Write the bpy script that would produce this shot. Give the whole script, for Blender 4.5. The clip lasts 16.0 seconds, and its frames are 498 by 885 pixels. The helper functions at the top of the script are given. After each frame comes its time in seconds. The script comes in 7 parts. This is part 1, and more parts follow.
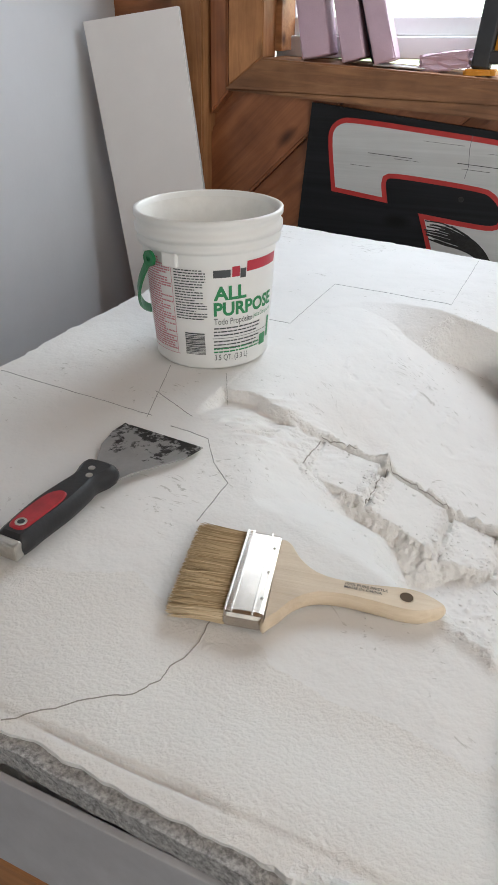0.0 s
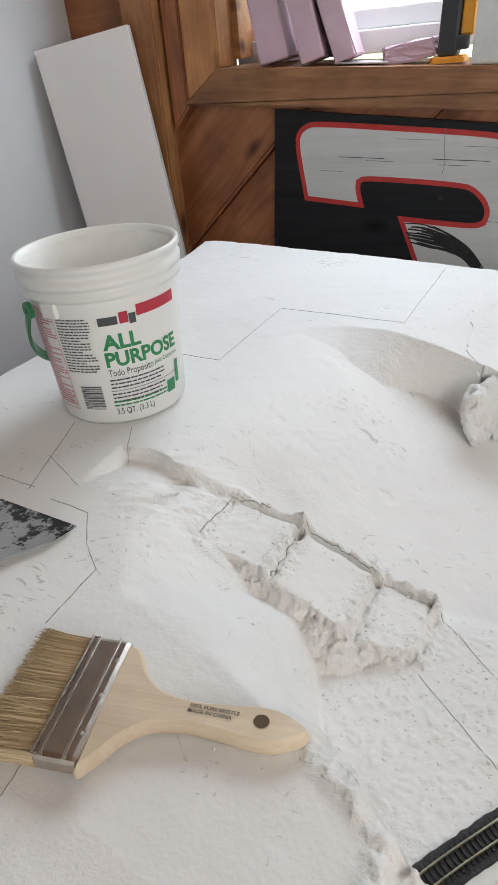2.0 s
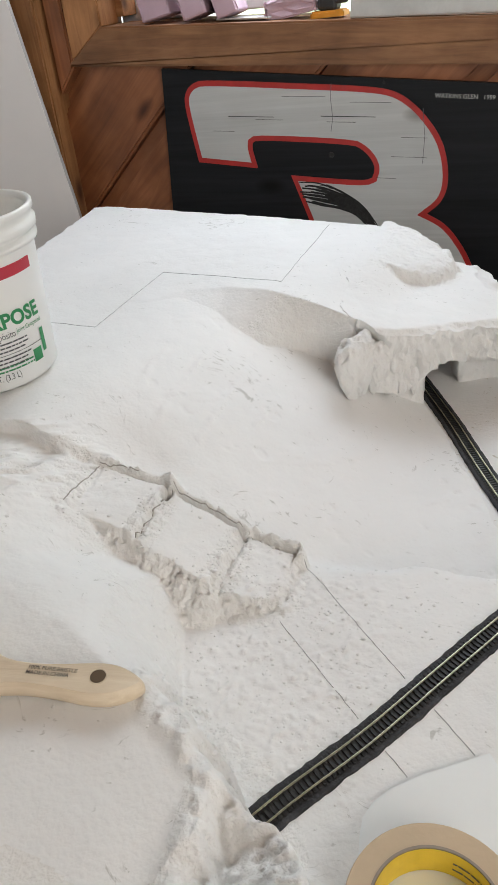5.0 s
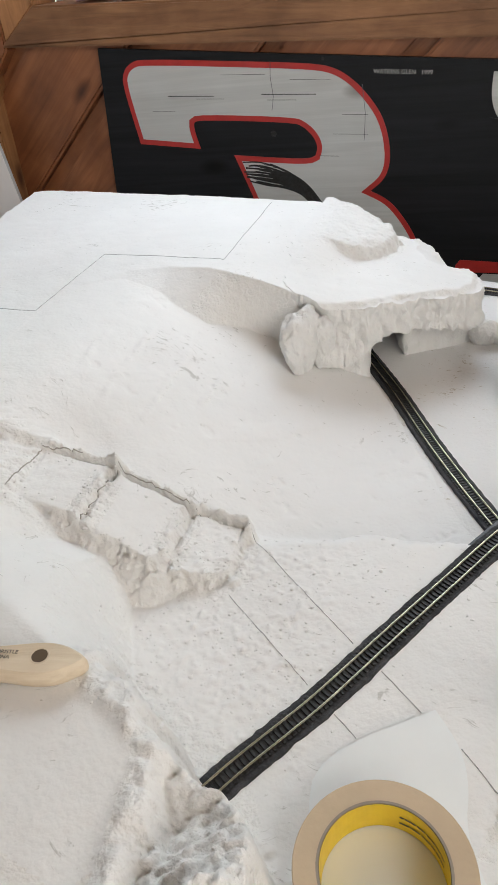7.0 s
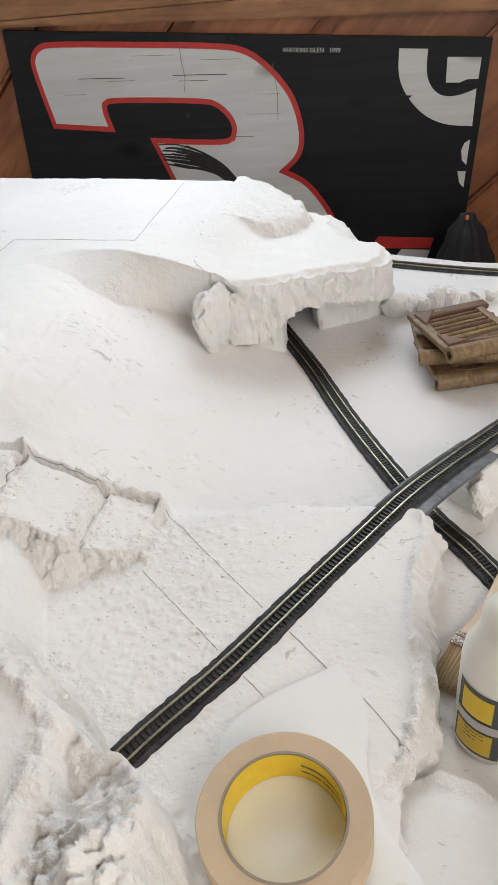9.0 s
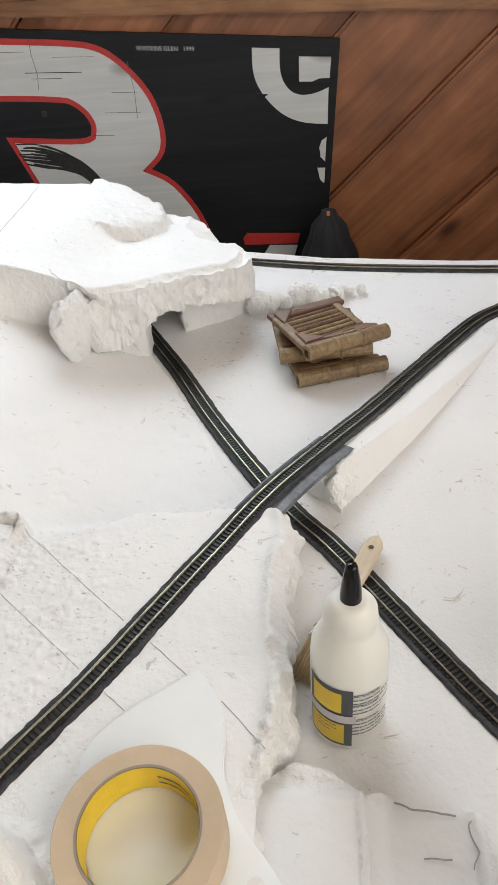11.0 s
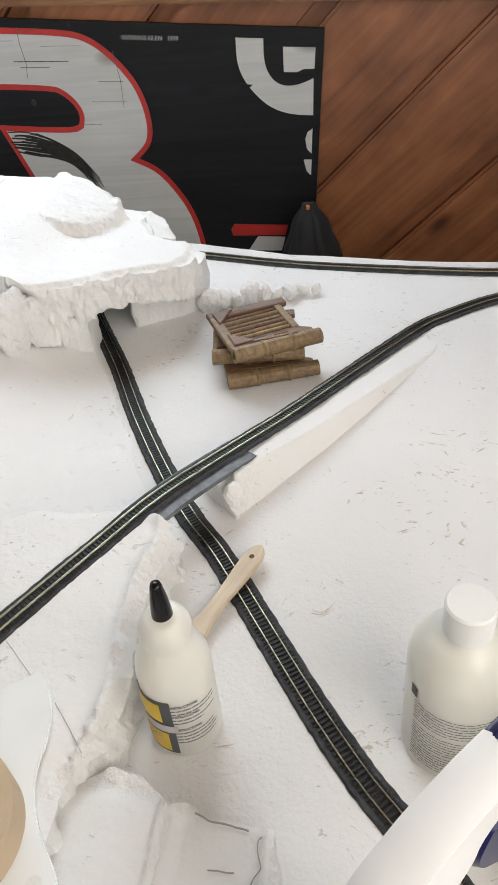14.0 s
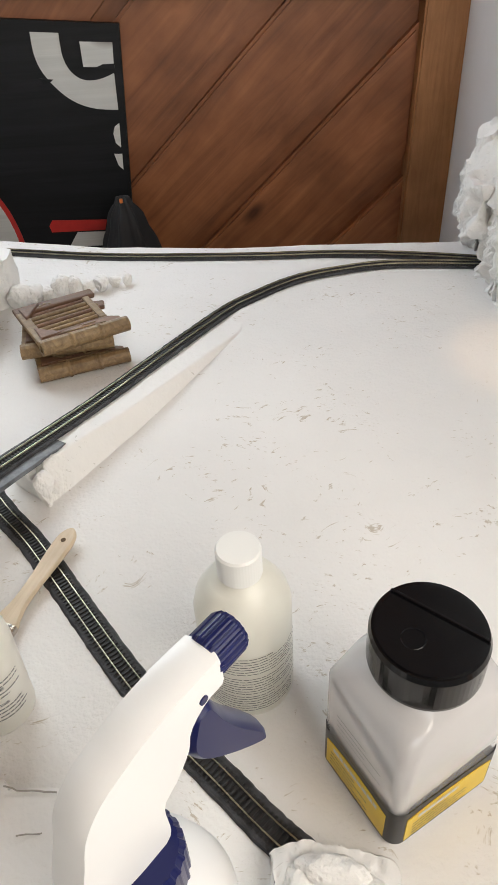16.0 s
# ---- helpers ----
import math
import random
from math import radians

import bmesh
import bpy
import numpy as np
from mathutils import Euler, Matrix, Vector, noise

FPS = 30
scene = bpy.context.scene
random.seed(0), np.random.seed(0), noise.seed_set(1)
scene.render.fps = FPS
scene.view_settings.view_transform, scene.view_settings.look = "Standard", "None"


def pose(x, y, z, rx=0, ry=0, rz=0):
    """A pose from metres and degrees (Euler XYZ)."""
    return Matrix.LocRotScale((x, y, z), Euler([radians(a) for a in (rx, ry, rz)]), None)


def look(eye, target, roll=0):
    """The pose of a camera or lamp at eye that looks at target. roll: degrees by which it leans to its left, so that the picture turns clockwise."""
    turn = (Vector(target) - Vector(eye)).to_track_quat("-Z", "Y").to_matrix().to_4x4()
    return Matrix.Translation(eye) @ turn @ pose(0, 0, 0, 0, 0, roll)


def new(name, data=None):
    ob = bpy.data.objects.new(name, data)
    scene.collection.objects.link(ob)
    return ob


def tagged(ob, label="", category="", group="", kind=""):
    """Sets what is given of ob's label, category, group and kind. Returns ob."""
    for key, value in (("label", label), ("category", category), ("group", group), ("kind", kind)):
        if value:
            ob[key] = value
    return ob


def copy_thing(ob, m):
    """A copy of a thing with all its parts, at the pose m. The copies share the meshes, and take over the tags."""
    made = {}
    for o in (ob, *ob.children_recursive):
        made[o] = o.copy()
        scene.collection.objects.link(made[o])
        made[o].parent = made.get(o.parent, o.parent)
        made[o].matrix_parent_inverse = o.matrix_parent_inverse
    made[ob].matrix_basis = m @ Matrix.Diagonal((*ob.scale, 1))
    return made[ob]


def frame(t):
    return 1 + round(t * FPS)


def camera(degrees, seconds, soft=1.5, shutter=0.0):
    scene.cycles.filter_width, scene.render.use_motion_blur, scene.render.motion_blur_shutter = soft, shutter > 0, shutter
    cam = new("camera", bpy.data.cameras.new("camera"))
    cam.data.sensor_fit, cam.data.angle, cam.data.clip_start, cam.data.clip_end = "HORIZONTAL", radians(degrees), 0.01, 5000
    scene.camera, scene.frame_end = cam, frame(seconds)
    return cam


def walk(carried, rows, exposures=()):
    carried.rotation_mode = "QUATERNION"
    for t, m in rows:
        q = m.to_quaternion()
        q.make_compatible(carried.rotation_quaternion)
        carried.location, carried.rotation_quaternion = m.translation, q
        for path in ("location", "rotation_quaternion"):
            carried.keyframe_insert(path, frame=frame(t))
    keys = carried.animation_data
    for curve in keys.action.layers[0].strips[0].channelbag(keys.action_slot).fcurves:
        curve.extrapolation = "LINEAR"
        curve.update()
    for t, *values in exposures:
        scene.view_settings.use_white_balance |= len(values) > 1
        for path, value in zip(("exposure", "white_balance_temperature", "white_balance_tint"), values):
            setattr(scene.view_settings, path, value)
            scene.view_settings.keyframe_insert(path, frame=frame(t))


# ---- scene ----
cam = camera(39.0, 16.0)
PATH = [
    (0, (0.111, 0.079, 0.456), (-0.614, 1.636, -0.569), -0.1),
    (0.5, (0.089, 0.09, 0.457), (-0.57, 1.671, -0.575), -2.1),
    (1, (0.118, 0.146, 0.455), (-0.619, 1.704, -0.559), -4.1),
    (1.5, (0.177, 0.21, 0.45), (-0.665, 1.705, -0.577), -5.5),
    (2, (0.201, 0.235, 0.451), (-0.658, 1.735, -0.554), -6.5),
    (2.5, (0.213, 0.248, 0.456), (-0.65, 1.766, -0.519), -6.1),
    (3, (0.24, 0.259, 0.454), (-0.592, 1.786, -0.533), -6.4),
    (3.5, (0.254, 0.262, 0.451), (-0.533, 1.808, -0.545), -6.6),
    (4, (0.258, 0.258, 0.449), (-0.494, 1.815, -0.556), -6.6),
    (4.2, (0.262, 0.257, 0.447), (-0.478, 1.806, -0.58), -6.8),
    (6.5, (0.278, 0.256, 0.43), (-0.356, 1.78, -0.7), -7.6),
    (7, (0.287, 0.257, 0.427), (-0.311, 1.791, -0.709), -7.8),
    (7.5, (0.299, 0.258, 0.422), (-0.248, 1.791, -0.739), -7.9),
    (8, (0.311, 0.258, 0.42), (-0.201, 1.797, -0.75), -8.1),
    (8.5, (0.314, 0.256, 0.421), (-0.187, 1.799, -0.749), -8.1),
    (9, (0.324, 0.253, 0.417), (-0.132, 1.803, -0.763), -8.0),
    (9.5, (0.339, 0.251, 0.415), (-0.036, 1.812, -0.778), -7.6),
    (10, (0.35, 0.251, 0.415), (0.052, 1.827, -0.778), -6.8),
    (10.2, (0.355, 0.25, 0.416), (0.096, 1.834, -0.778), -6.3),
    (12.3, (0.412, 0.286, 0.453), (0.25, 1.814, -0.827), -6.2),
    (12.5, (0.439, 0.285, 0.455), (0.247, 1.822, -0.811), -6.2),
    (13, (0.474, 0.287, 0.448), (0.18, 1.811, -0.812), -6.9),
    (13.5, (0.489, 0.287, 0.444), (0.131, 1.797, -0.816), -7.2),
    (14, (0.508, 0.283, 0.441), (0.195, 1.805, -0.818), -6.9),
    (14.5, (0.524, 0.278, 0.443), (0.301, 1.813, -0.819), -6.1),
    (15, (0.543, 0.268, 0.443), (0.424, 1.801, -0.836), -5.2),
    (15.5, (0.562, 0.258, 0.44), (0.531, 1.787, -0.848), -4.5),
    (16, (0.573, 0.25, 0.442), (0.627, 1.775, -0.85), -3.7),
]
walk(cam, [(t, look(eye, target, roll)) for t, eye, target, roll in PATH], exposures=[(0.0, -0.28, 6230, 8.5), (2.0, -0.33, 6230, 8.5), (4.0, -0.38, 6380, 8.5), (7.0, -0.26, 6380, 8.5), (8.5, -0.22, 6380, 8.5), (9.5, -0.08, 6430, 8.5), (13.0, 0.0, 6290, 8.2), (16.0, -0.06, 6540, 8.2)])

# ---------- light ----------
world = bpy.data.worlds.new("world")
scene.world = world
world.use_nodes = True
wn = world.node_tree.nodes
sky = wn.new("ShaderNodeTexSky")
sky.sky_type = "NISHITA"
sky.sun_disc = False
sky.sun_elevation, sky.sun_rotation = radians(48), radians(20)
wn["Background"].inputs[1].default_value = 0.10
world.node_tree.links.new(sky.outputs[0], wn["Background"].inputs[0])


def area(name, m, sx, sy, power, colour, spread=180):
    lamp = bpy.data.lights.new(name, "AREA")
    lamp.shape, lamp.size, lamp.size_y = "RECTANGLE", sx, sy
    lamp.energy, lamp.color, lamp.spread = power, colour, radians(spread)
    ob = new(name, lamp)
    ob.matrix_world = m
    return ob


# daylight through the back window; added fill from unseen east and south openings
area("window_daylight", look((-0.06, 1.86, 0.86), (-0.08, 1.1, 0.0)), 1.0, 0.85, 21.0, (0.84, 0.92, 1.0))
area("east_fill", look((1.10, -0.05, 0.74), (-0.5, 1.3, 0.2)), 1.0, 0.85, 14.0, (1.0, 0.91, 0.80))
area("south_fill", look((0.5, -2.42, 0.62), (0.2, 1.0, 0.1)), 1.2, 0.9, 8, (1.0, 0.95, 0.90))
bulb = bpy.data.lights.new("bulb", "SPOT")
bulb.energy, bulb.color, bulb.spot_size, bulb.spot_blend, bulb.shadow_soft_size = 2.4, (1.0, 0.66, 0.38), radians(24), 0.3, 0.012
new("bulb", bulb).matrix_world = look((1.03, 0.86, 0.47), (0.955, 0.935, -0.05))

# ---------- materials ----------


def material(name, colour, rough=0.6, metal=0.0, grain=0.0, grain_scale=40.0, bump=0.0, bump_scale=200.0, dark=None, spec=0.5, coat=0.0):
    """A plain surface with stains (grain) at one scale and fine relief at another."""
    m = bpy.data.materials.new(name)
    m.use_nodes = True
    n, l = m.node_tree.nodes, m.node_tree.links
    b = n["Principled BSDF"]
    b.inputs["Roughness"].default_value = rough
    b.inputs["Metallic"].default_value = metal
    b.inputs["Coat Weight"].default_value = coat
    b.inputs["Specular IOR Level"].default_value = spec
    b.inputs["Base Color"].default_value = (*colour, 1)
    co = n.new("ShaderNodeTexCoord")
    if grain:
        t = n.new("ShaderNodeTexNoise")
        t.inputs["Scale"].default_value, t.inputs["Detail"].default_value, t.inputs["Roughness"].default_value = grain_scale, 6, 0.65
        l.new(co.outputs["Object"], t.inputs["Vector"])
        r = n.new("ShaderNodeValToRGB")
        low = dark or tuple(c * (1 - grain) for c in colour)
        r.color_ramp.elements[0].color, r.color_ramp.elements[1].color = (*low, 1), (*colour, 1)
        r.color_ramp.elements[0].position, r.color_ramp.elements[1].position = 0.3, 0.62
        l.new(t.outputs[0], r.inputs[0])
        l.new(r.outputs[0], b.inputs["Base Color"])
    if bump:
        t2 = n.new("ShaderNodeTexNoise")
        t2.inputs["Scale"].default_value, t2.inputs["Detail"].default_value = bump_scale, 5
        l.new(co.outputs["Object"], t2.inputs["Vector"])
        bp = n.new("ShaderNodeBump")
        bp.inputs["Strength"].default_value, bp.inputs["Distance"].default_value = bump, 0.002
        l.new(t2.outputs[0], bp.inputs["Height"])
        l.new(bp.outputs[0], b.inputs["Normal"])
    return m


def plaster(name, colour, scuff=(0.55, 0.52, 0.47), scuffs=0.5, relief=0.5, mid_scale=45, fine_scale=260, depth=0.003, often=0.885):
    """Foam board skimmed with white compound: faint patches, short scuffs, fine grit."""
    m = bpy.data.materials.new(name)
    m.use_nodes = True
    n, l = m.node_tree.nodes, m.node_tree.links
    b = n["Principled BSDF"]
    b.inputs["Roughness"].default_value = 0.62
    co = n.new("ShaderNodeTexCoord")
    big = n.new("ShaderNodeTexNoise")
    big.inputs["Scale"].default_value, big.inputs["Detail"].default_value = 5, 4
    l.new(co.outputs["Object"], big.inputs["Vector"])
    r = n.new("ShaderNodeValToRGB")
    r.color_ramp.elements[0].position, r.color_ramp.elements[1].position = 0.35, 0.7
    r.color_ramp.elements[0].color = (*(c * 0.93 for c in colour), 1)
    r.color_ramp.elements[1].color = (*colour, 1)
    l.new(big.outputs[0], r.inputs[0])
    # scuffs: rare short dark scratches
    warp = n.new("ShaderNodeTexNoise")
    warp.inputs["Scale"].default_value = 14
    l.new(co.outputs["Object"], warp.inputs["Vector"])
    bend = n.new("ShaderNodeVectorMath")
    bend.operation = "MULTIPLY_ADD"
    l.new(warp.outputs["Color"], bend.inputs[0])
    bend.inputs[1].default_value = (0.09, 0.09, 0.09)
    l.new(co.outputs["Object"], bend.inputs[2])
    mp = n.new("ShaderNodeMapping")
    mp.inputs["Scale"].default_value = (75, 180, 90)
    mp.inputs["Rotation"].default_value = (0, 0, 0.8)
    l.new(bend.outputs[0], mp.inputs["Vector"])
    fine_s = n.new("ShaderNodeTexNoise")
    fine_s.inputs["Scale"].default_value, fine_s.inputs["Detail"].default_value, fine_s.inputs["Roughness"].default_value = 1.0, 4, 0.7
    l.new(mp.outputs[0], fine_s.inputs["Vector"])
    where = n.new("ShaderNodeTexNoise")
    where.inputs["Scale"].default_value, where.inputs["Detail"].default_value = 11, 3
    l.new(co.outputs["Object"], where.inputs["Vector"])
    sc = n.new("ShaderNodeMath")
    sc.operation = "MULTIPLY_ADD"
    l.new(where.outputs[0], sc.inputs[0])
    sc.inputs[1].default_value = 0.42
    l.new(fine_s.outputs[0], sc.inputs[2])
    sr = n.new("ShaderNodeValToRGB")
    sr.color_ramp.elements[0].position, sr.color_ramp.elements[1].position = often, often + 0.065
    sr.color_ramp.elements[0].color, sr.color_ramp.elements[1].color = (0, 0, 0, 1), (scuffs, scuffs, scuffs, 1)
    l.new(sc.outputs[0], sr.inputs[0])
    mx = n.new("ShaderNodeMix")
    mx.data_type = "RGBA"
    l.new(sr.outputs[0], mx.inputs["Factor"])
    l.new(r.outputs[0], mx.inputs[6])
    mx.inputs[7].default_value = (*scuff, 1)
    l.new(mx.outputs[2], b.inputs["Base Color"])
    fine = n.new("ShaderNodeTexNoise")
    fine.inputs["Scale"].default_value, fine.inputs["Detail"].default_value = fine_scale, 6
    l.new(co.outputs["Object"], fine.inputs["Vector"])
    mid = n.new("ShaderNodeTexNoise")
    mid.inputs["Scale"].default_value, mid.inputs["Detail"].default_value = mid_scale, 5
    l.new(co.outputs["Object"], mid.inputs["Vector"])
    add = n.new("ShaderNodeMath")
    add.operation = "MULTIPLY_ADD"
    l.new(fine.outputs[0], add.inputs[0])
    add.inputs[1].default_value = 0.35
    l.new(mid.outputs[0], add.inputs[2])
    bp = n.new("ShaderNodeBump")
    bp.inputs["Strength"].default_value, bp.inputs["Distance"].default_value = relief, depth
    l.new(add.outputs[0], bp.inputs["Height"])
    l.new(bp.outputs[0], b.inputs["Normal"])
    return m


def wood(name, light, dark, scale=(2.0, 30.0, 30.0), rough=0.55, per_piece=0.0, blotch=0.8):
    """Timber with its grain along the object's own x, and dark knots."""
    m = bpy.data.materials.new(name)
    m.use_nodes = True
    n, l = m.node_tree.nodes, m.node_tree.links
    b = n["Principled BSDF"]
    b.inputs["Roughness"].default_value = rough
    co = n.new("ShaderNodeTexCoord")
    info = n.new("ShaderNodeObjectInfo")
    off = n.new("ShaderNodeVectorMath")
    off.operation = "ADD"
    mul = n.new("ShaderNodeMath")
    mul.operation = "MULTIPLY"
    mul.inputs[1].default_value = 37.0
    l.new(info.outputs["Random"], mul.inputs[0])
    l.new(co.outputs["Object"], off.inputs[0])
    l.new(mul.outputs[0], off.inputs[1])
    mp = n.new("ShaderNodeMapping")
    mp.inputs["Scale"].default_value = scale
    l.new(off.outputs[0], mp.inputs["Vector"])
    t = n.new("ShaderNodeTexNoise")
    t.inputs["Scale"].default_value, t.inputs["Detail"].default_value, t.inputs["Roughness"].default_value = 1.0, 7, 0.62
    t.inputs["Distortion"].default_value = 1.2
    l.new(mp.outputs[0], t.inputs["Vector"])
    r = n.new("ShaderNodeValToRGB")
    r.color_ramp.elements[0].position, r.color_ramp.elements[1].position = 0.32, 0.68
    r.color_ramp.elements[0].color, r.color_ramp.elements[1].color = (*dark, 1), (*light, 1)
    l.new(t.outputs[0], r.inputs[0])
    mp2 = n.new("ShaderNodeMapping")
    mp2.inputs["Scale"].default_value = (3.0, 6.5, 6.5)
    l.new(off.outputs[0], mp2.inputs["Vector"])
    v = n.new("ShaderNodeTexVoronoi")
    v.inputs["Scale"].default_value = 1.4
    l.new(mp2.outputs[0], v.inputs["Vector"])
    kr = n.new("ShaderNodeValToRGB")
    kr.color_ramp.elements[0].position, kr.color_ramp.elements[1].position = 0.05, 0.17
    kr.color_ramp.elements[0].color, kr.color_ramp.elements[1].color = (0.25, 0.2, 0.18, 1), (1, 1, 1, 1)
    l.new(v.outputs["Distance"], kr.inputs[0])
    mx = n.new("ShaderNodeMix")
    mx.data_type, mx.blend_type = "RGBA", "MULTIPLY"
    mx.inputs["Factor"].default_value = 1.0
    l.new(r.outputs[0], mx.inputs[6])
    l.new(kr.outputs[0], mx.inputs[7])
    bl = n.new("ShaderNodeTexNoise")
    bl.inputs["Scale"].default_value, bl.inputs["Detail"].default_value = 8.0, 5
    l.new(off.outputs[0], bl.inputs["Vector"])
    br = n.new("ShaderNodeValToRGB")
    br.color_ramp.elements[0].position, br.color_ramp.elements[1].position = 0.33, 0.62
    br.color_ramp.elements[0].color, br.color_ramp.elements[1].color = (0.55, 0.5, 0.46, 1), (1, 1, 1, 1)
    l.new(bl.outputs[0], br.inputs[0])
    my = n.new("ShaderNodeMix")
    my.data_type, my.blend_type = "RGBA", "MULTIPLY"
    my.inputs["Factor"].default_value = blotch
    l.new(mx.outputs[2], my.inputs[6])
    l.new(br.outputs[0], my.inputs[7])
    hv = n.new("ShaderNodeHueSaturation")
    mr = n.new("ShaderNodeMapRange")
    mr.inputs["To Min"].default_value, mr.inputs["To Max"].default_value = 1.0 - per_piece, 1.0 + per_piece
    l.new(info.outputs["Random"], mr.inputs["Value"])
    l.new(mr.outputs[0], hv.inputs["Value"])
    l.new(my.outputs[2], hv.inputs["Color"])
    l.new(hv.outputs[0], b.inputs["Base Color"])
    bp = n.new("ShaderNodeBump")
    bp.inputs["Strength"].default_value, bp.inputs["Distance"].default_value = 0.35, 0.002
    l.new(t.outputs[0], bp.inputs["Height"])
    l.new(bp.outputs[0], b.inputs["Normal"])
    return m


FOAM = plaster("skimmed_foam", (0.82, 0.81, 0.795), scuff=(0.42, 0.40, 0.37), scuffs=0.65, relief=0.5, mid_scale=38, often=0.865)
DECK = plaster("skimmed_deck", (0.79, 0.775, 0.76), scuff=(0.42, 0.35, 0.26), scuffs=0.75, relief=0.75, mid_scale=30, depth=0.0035, often=0.855)
ROUGH = plaster("crumbled_foam", (0.83, 0.82, 0.80), scuffs=0.3, relief=0.85, mid_scale=95, fine_scale=360, depth=0.0048)
GRAINY = plaster("grainy_foam", (0.80, 0.78, 0.75), scuff=(0.5, 0.47, 0.43), scuffs=0.4, relief=0.75, mid_scale=300, fine_scale=700, depth=0.0016, often=0.9)
PENCIL = material("pencil", (0.24, 0.235, 0.23), 0.8, grain=0.5, grain_scale=110, dark=(0.62, 0.61, 0.59))
CRACK = material("crack", (0.34, 0.32, 0.29), 0.9)
WALL_PAINT = material("wall_paint", (0.74, 0.75, 0.77), 0.5, grain=0.06, grain_scale=3, bump=0.08, bump_scale=120)
WALL_RIGHT = material("wall_paint_right", (0.80, 0.79, 0.79), 0.6, grain=0.06, grain_scale=3, bump=0.08, bump_scale=120)
CEILING = material("ceiling_timber", (0.38, 0.23, 0.13), 0.6, grain=0.4, grain_scale=5, bump=0.1)
FLOOR = material("floor_concrete", (0.32, 0.30, 0.27), 0.8, grain=0.4, grain_scale=6, bump=0.3, bump_scale=60)
BOARD = wood("stained_board", (0.43, 0.165, 0.066), (0.25, 0.092, 0.037), (3.0, 34, 34), 0.45, 0.12)
POST = wood("rough_timber", (0.54, 0.26, 0.105), (0.38, 0.17, 0.065), (6.0, 60, 60), 0.62, 0.12)
BEAM = wood("beam_timber", (0.42, 0.205, 0.09), (0.25, 0.115, 0.052), (6.0, 55, 55), 0.6, 0.1)
SIGN_BLACK = wood("sign_black", (0.017, 0.018, 0.021), (0.008, 0.009, 0.010), (1.5, 3, 40), 0.45, 0.0, 0.1)
SIGN_BLACK.node_tree.nodes["Principled BSDF"].inputs["Specular IOR Level"].default_value = 0.22
SIGN_WHITE = wood("sign_white", (0.68, 0.69, 0.68), (0.57, 0.58, 0.57), (1.5, 3, 55), 0.38, 0.0, 0.15)
SIGN_RED = material("sign_red", (0.55, 0.035, 0.03), 0.4, grain=0.2, grain_scale=30)
SCUFF = material("tyre_scuff", (0.03, 0.03, 0.03), 0.8, grain=0.6, grain_scale=120)
CHALK = material("white_marker", (0.62, 0.62, 0.6), 0.7)
ROADBED = material("roadbed_black", (0.055, 0.055, 0.06), 0.8, grain=0.7, grain_scale=70, dark=(0.012, 0.012, 0.014), bump=0.8, bump_scale=400)
GREY_PAINT = material("grey_paint", (0.17, 0.18, 0.20), 0.5, grain=0.75, grain_scale=45, bump=0.4, bump_scale=150)
TIE = material("tie_plastic", (0.012, 0.011, 0.011), 0.55, grain=0.3, grain_scale=300)
RAIL = material("nickel_rail", (0.56, 0.52, 0.38), 0.38, 1.0, grain=0.35, grain_scale=90)
PINK = material("pink_foam", (0.56, 0.40, 0.47), 0.75, grain=0.12, grain_scale=14, bump=0.25, bump_scale=300)
WHITE_PLASTIC = material("white_plastic", (0.80, 0.80, 0.78), 0.3, grain=0.03, grain_scale=8)


def part(name, bm, mat, parent=None, label="", smooth=False):
    """One bmesh as one mesh object, under a thing or a part."""
    me = bpy.data.meshes.new(name)
    bm.to_mesh(me)
    bm.free()
    return link_mesh(name, me, mat, parent, label, smooth)


def link_mesh(name, me, mat, parent=None, label="", smooth=False):
    if smooth:
        for p in me.polygons:
            p.use_smooth = True
    if not me.materials:
        me.materials.append(mat)
    ob = new(name, me)
    if parent is not None:
        ob.parent = parent
    if label:
        ob["label"] = label
    return ob


def thing(name, m, label, category, group="", kind=""):
    """An empty at the base of a thing, which holds its parts."""
    ob = new(name)
    ob.matrix_world = m
    ob.empty_display_size = 0.02
    return tagged(ob, label, category, group, kind)


def add_box(bm, lo, hi, bevel=0.0, m=None):
    c = [(a + b) / 2 for a, b in zip(lo, hi)]
    s = [b - a for a, b in zip(lo, hi)]
    g = bmesh.ops.create_cube(bm, size=1.0, matrix=Matrix.Translation(c) @ Matrix.Diagonal((*s, 1)))
    vs = g["verts"]
    if bevel:
        es = {e for v in vs for e in v.link_edges}
        r = bmesh.ops.bevel(bm, geom=list(es), offset=bevel, segments=2, affect="EDGES", profile=0.5)
        vs = list({v for v in r["verts"]} | {v for v in vs if v.is_valid})
    if m is not None:
        bmesh.ops.transform(bm, matrix=m, verts=[v for v in vs if v.is_valid])
    return vs


def box(lo, hi, bevel=0.0, m=None):
    bm = bmesh.new()
    add_box(bm, lo, hi, bevel, m)
    return bm


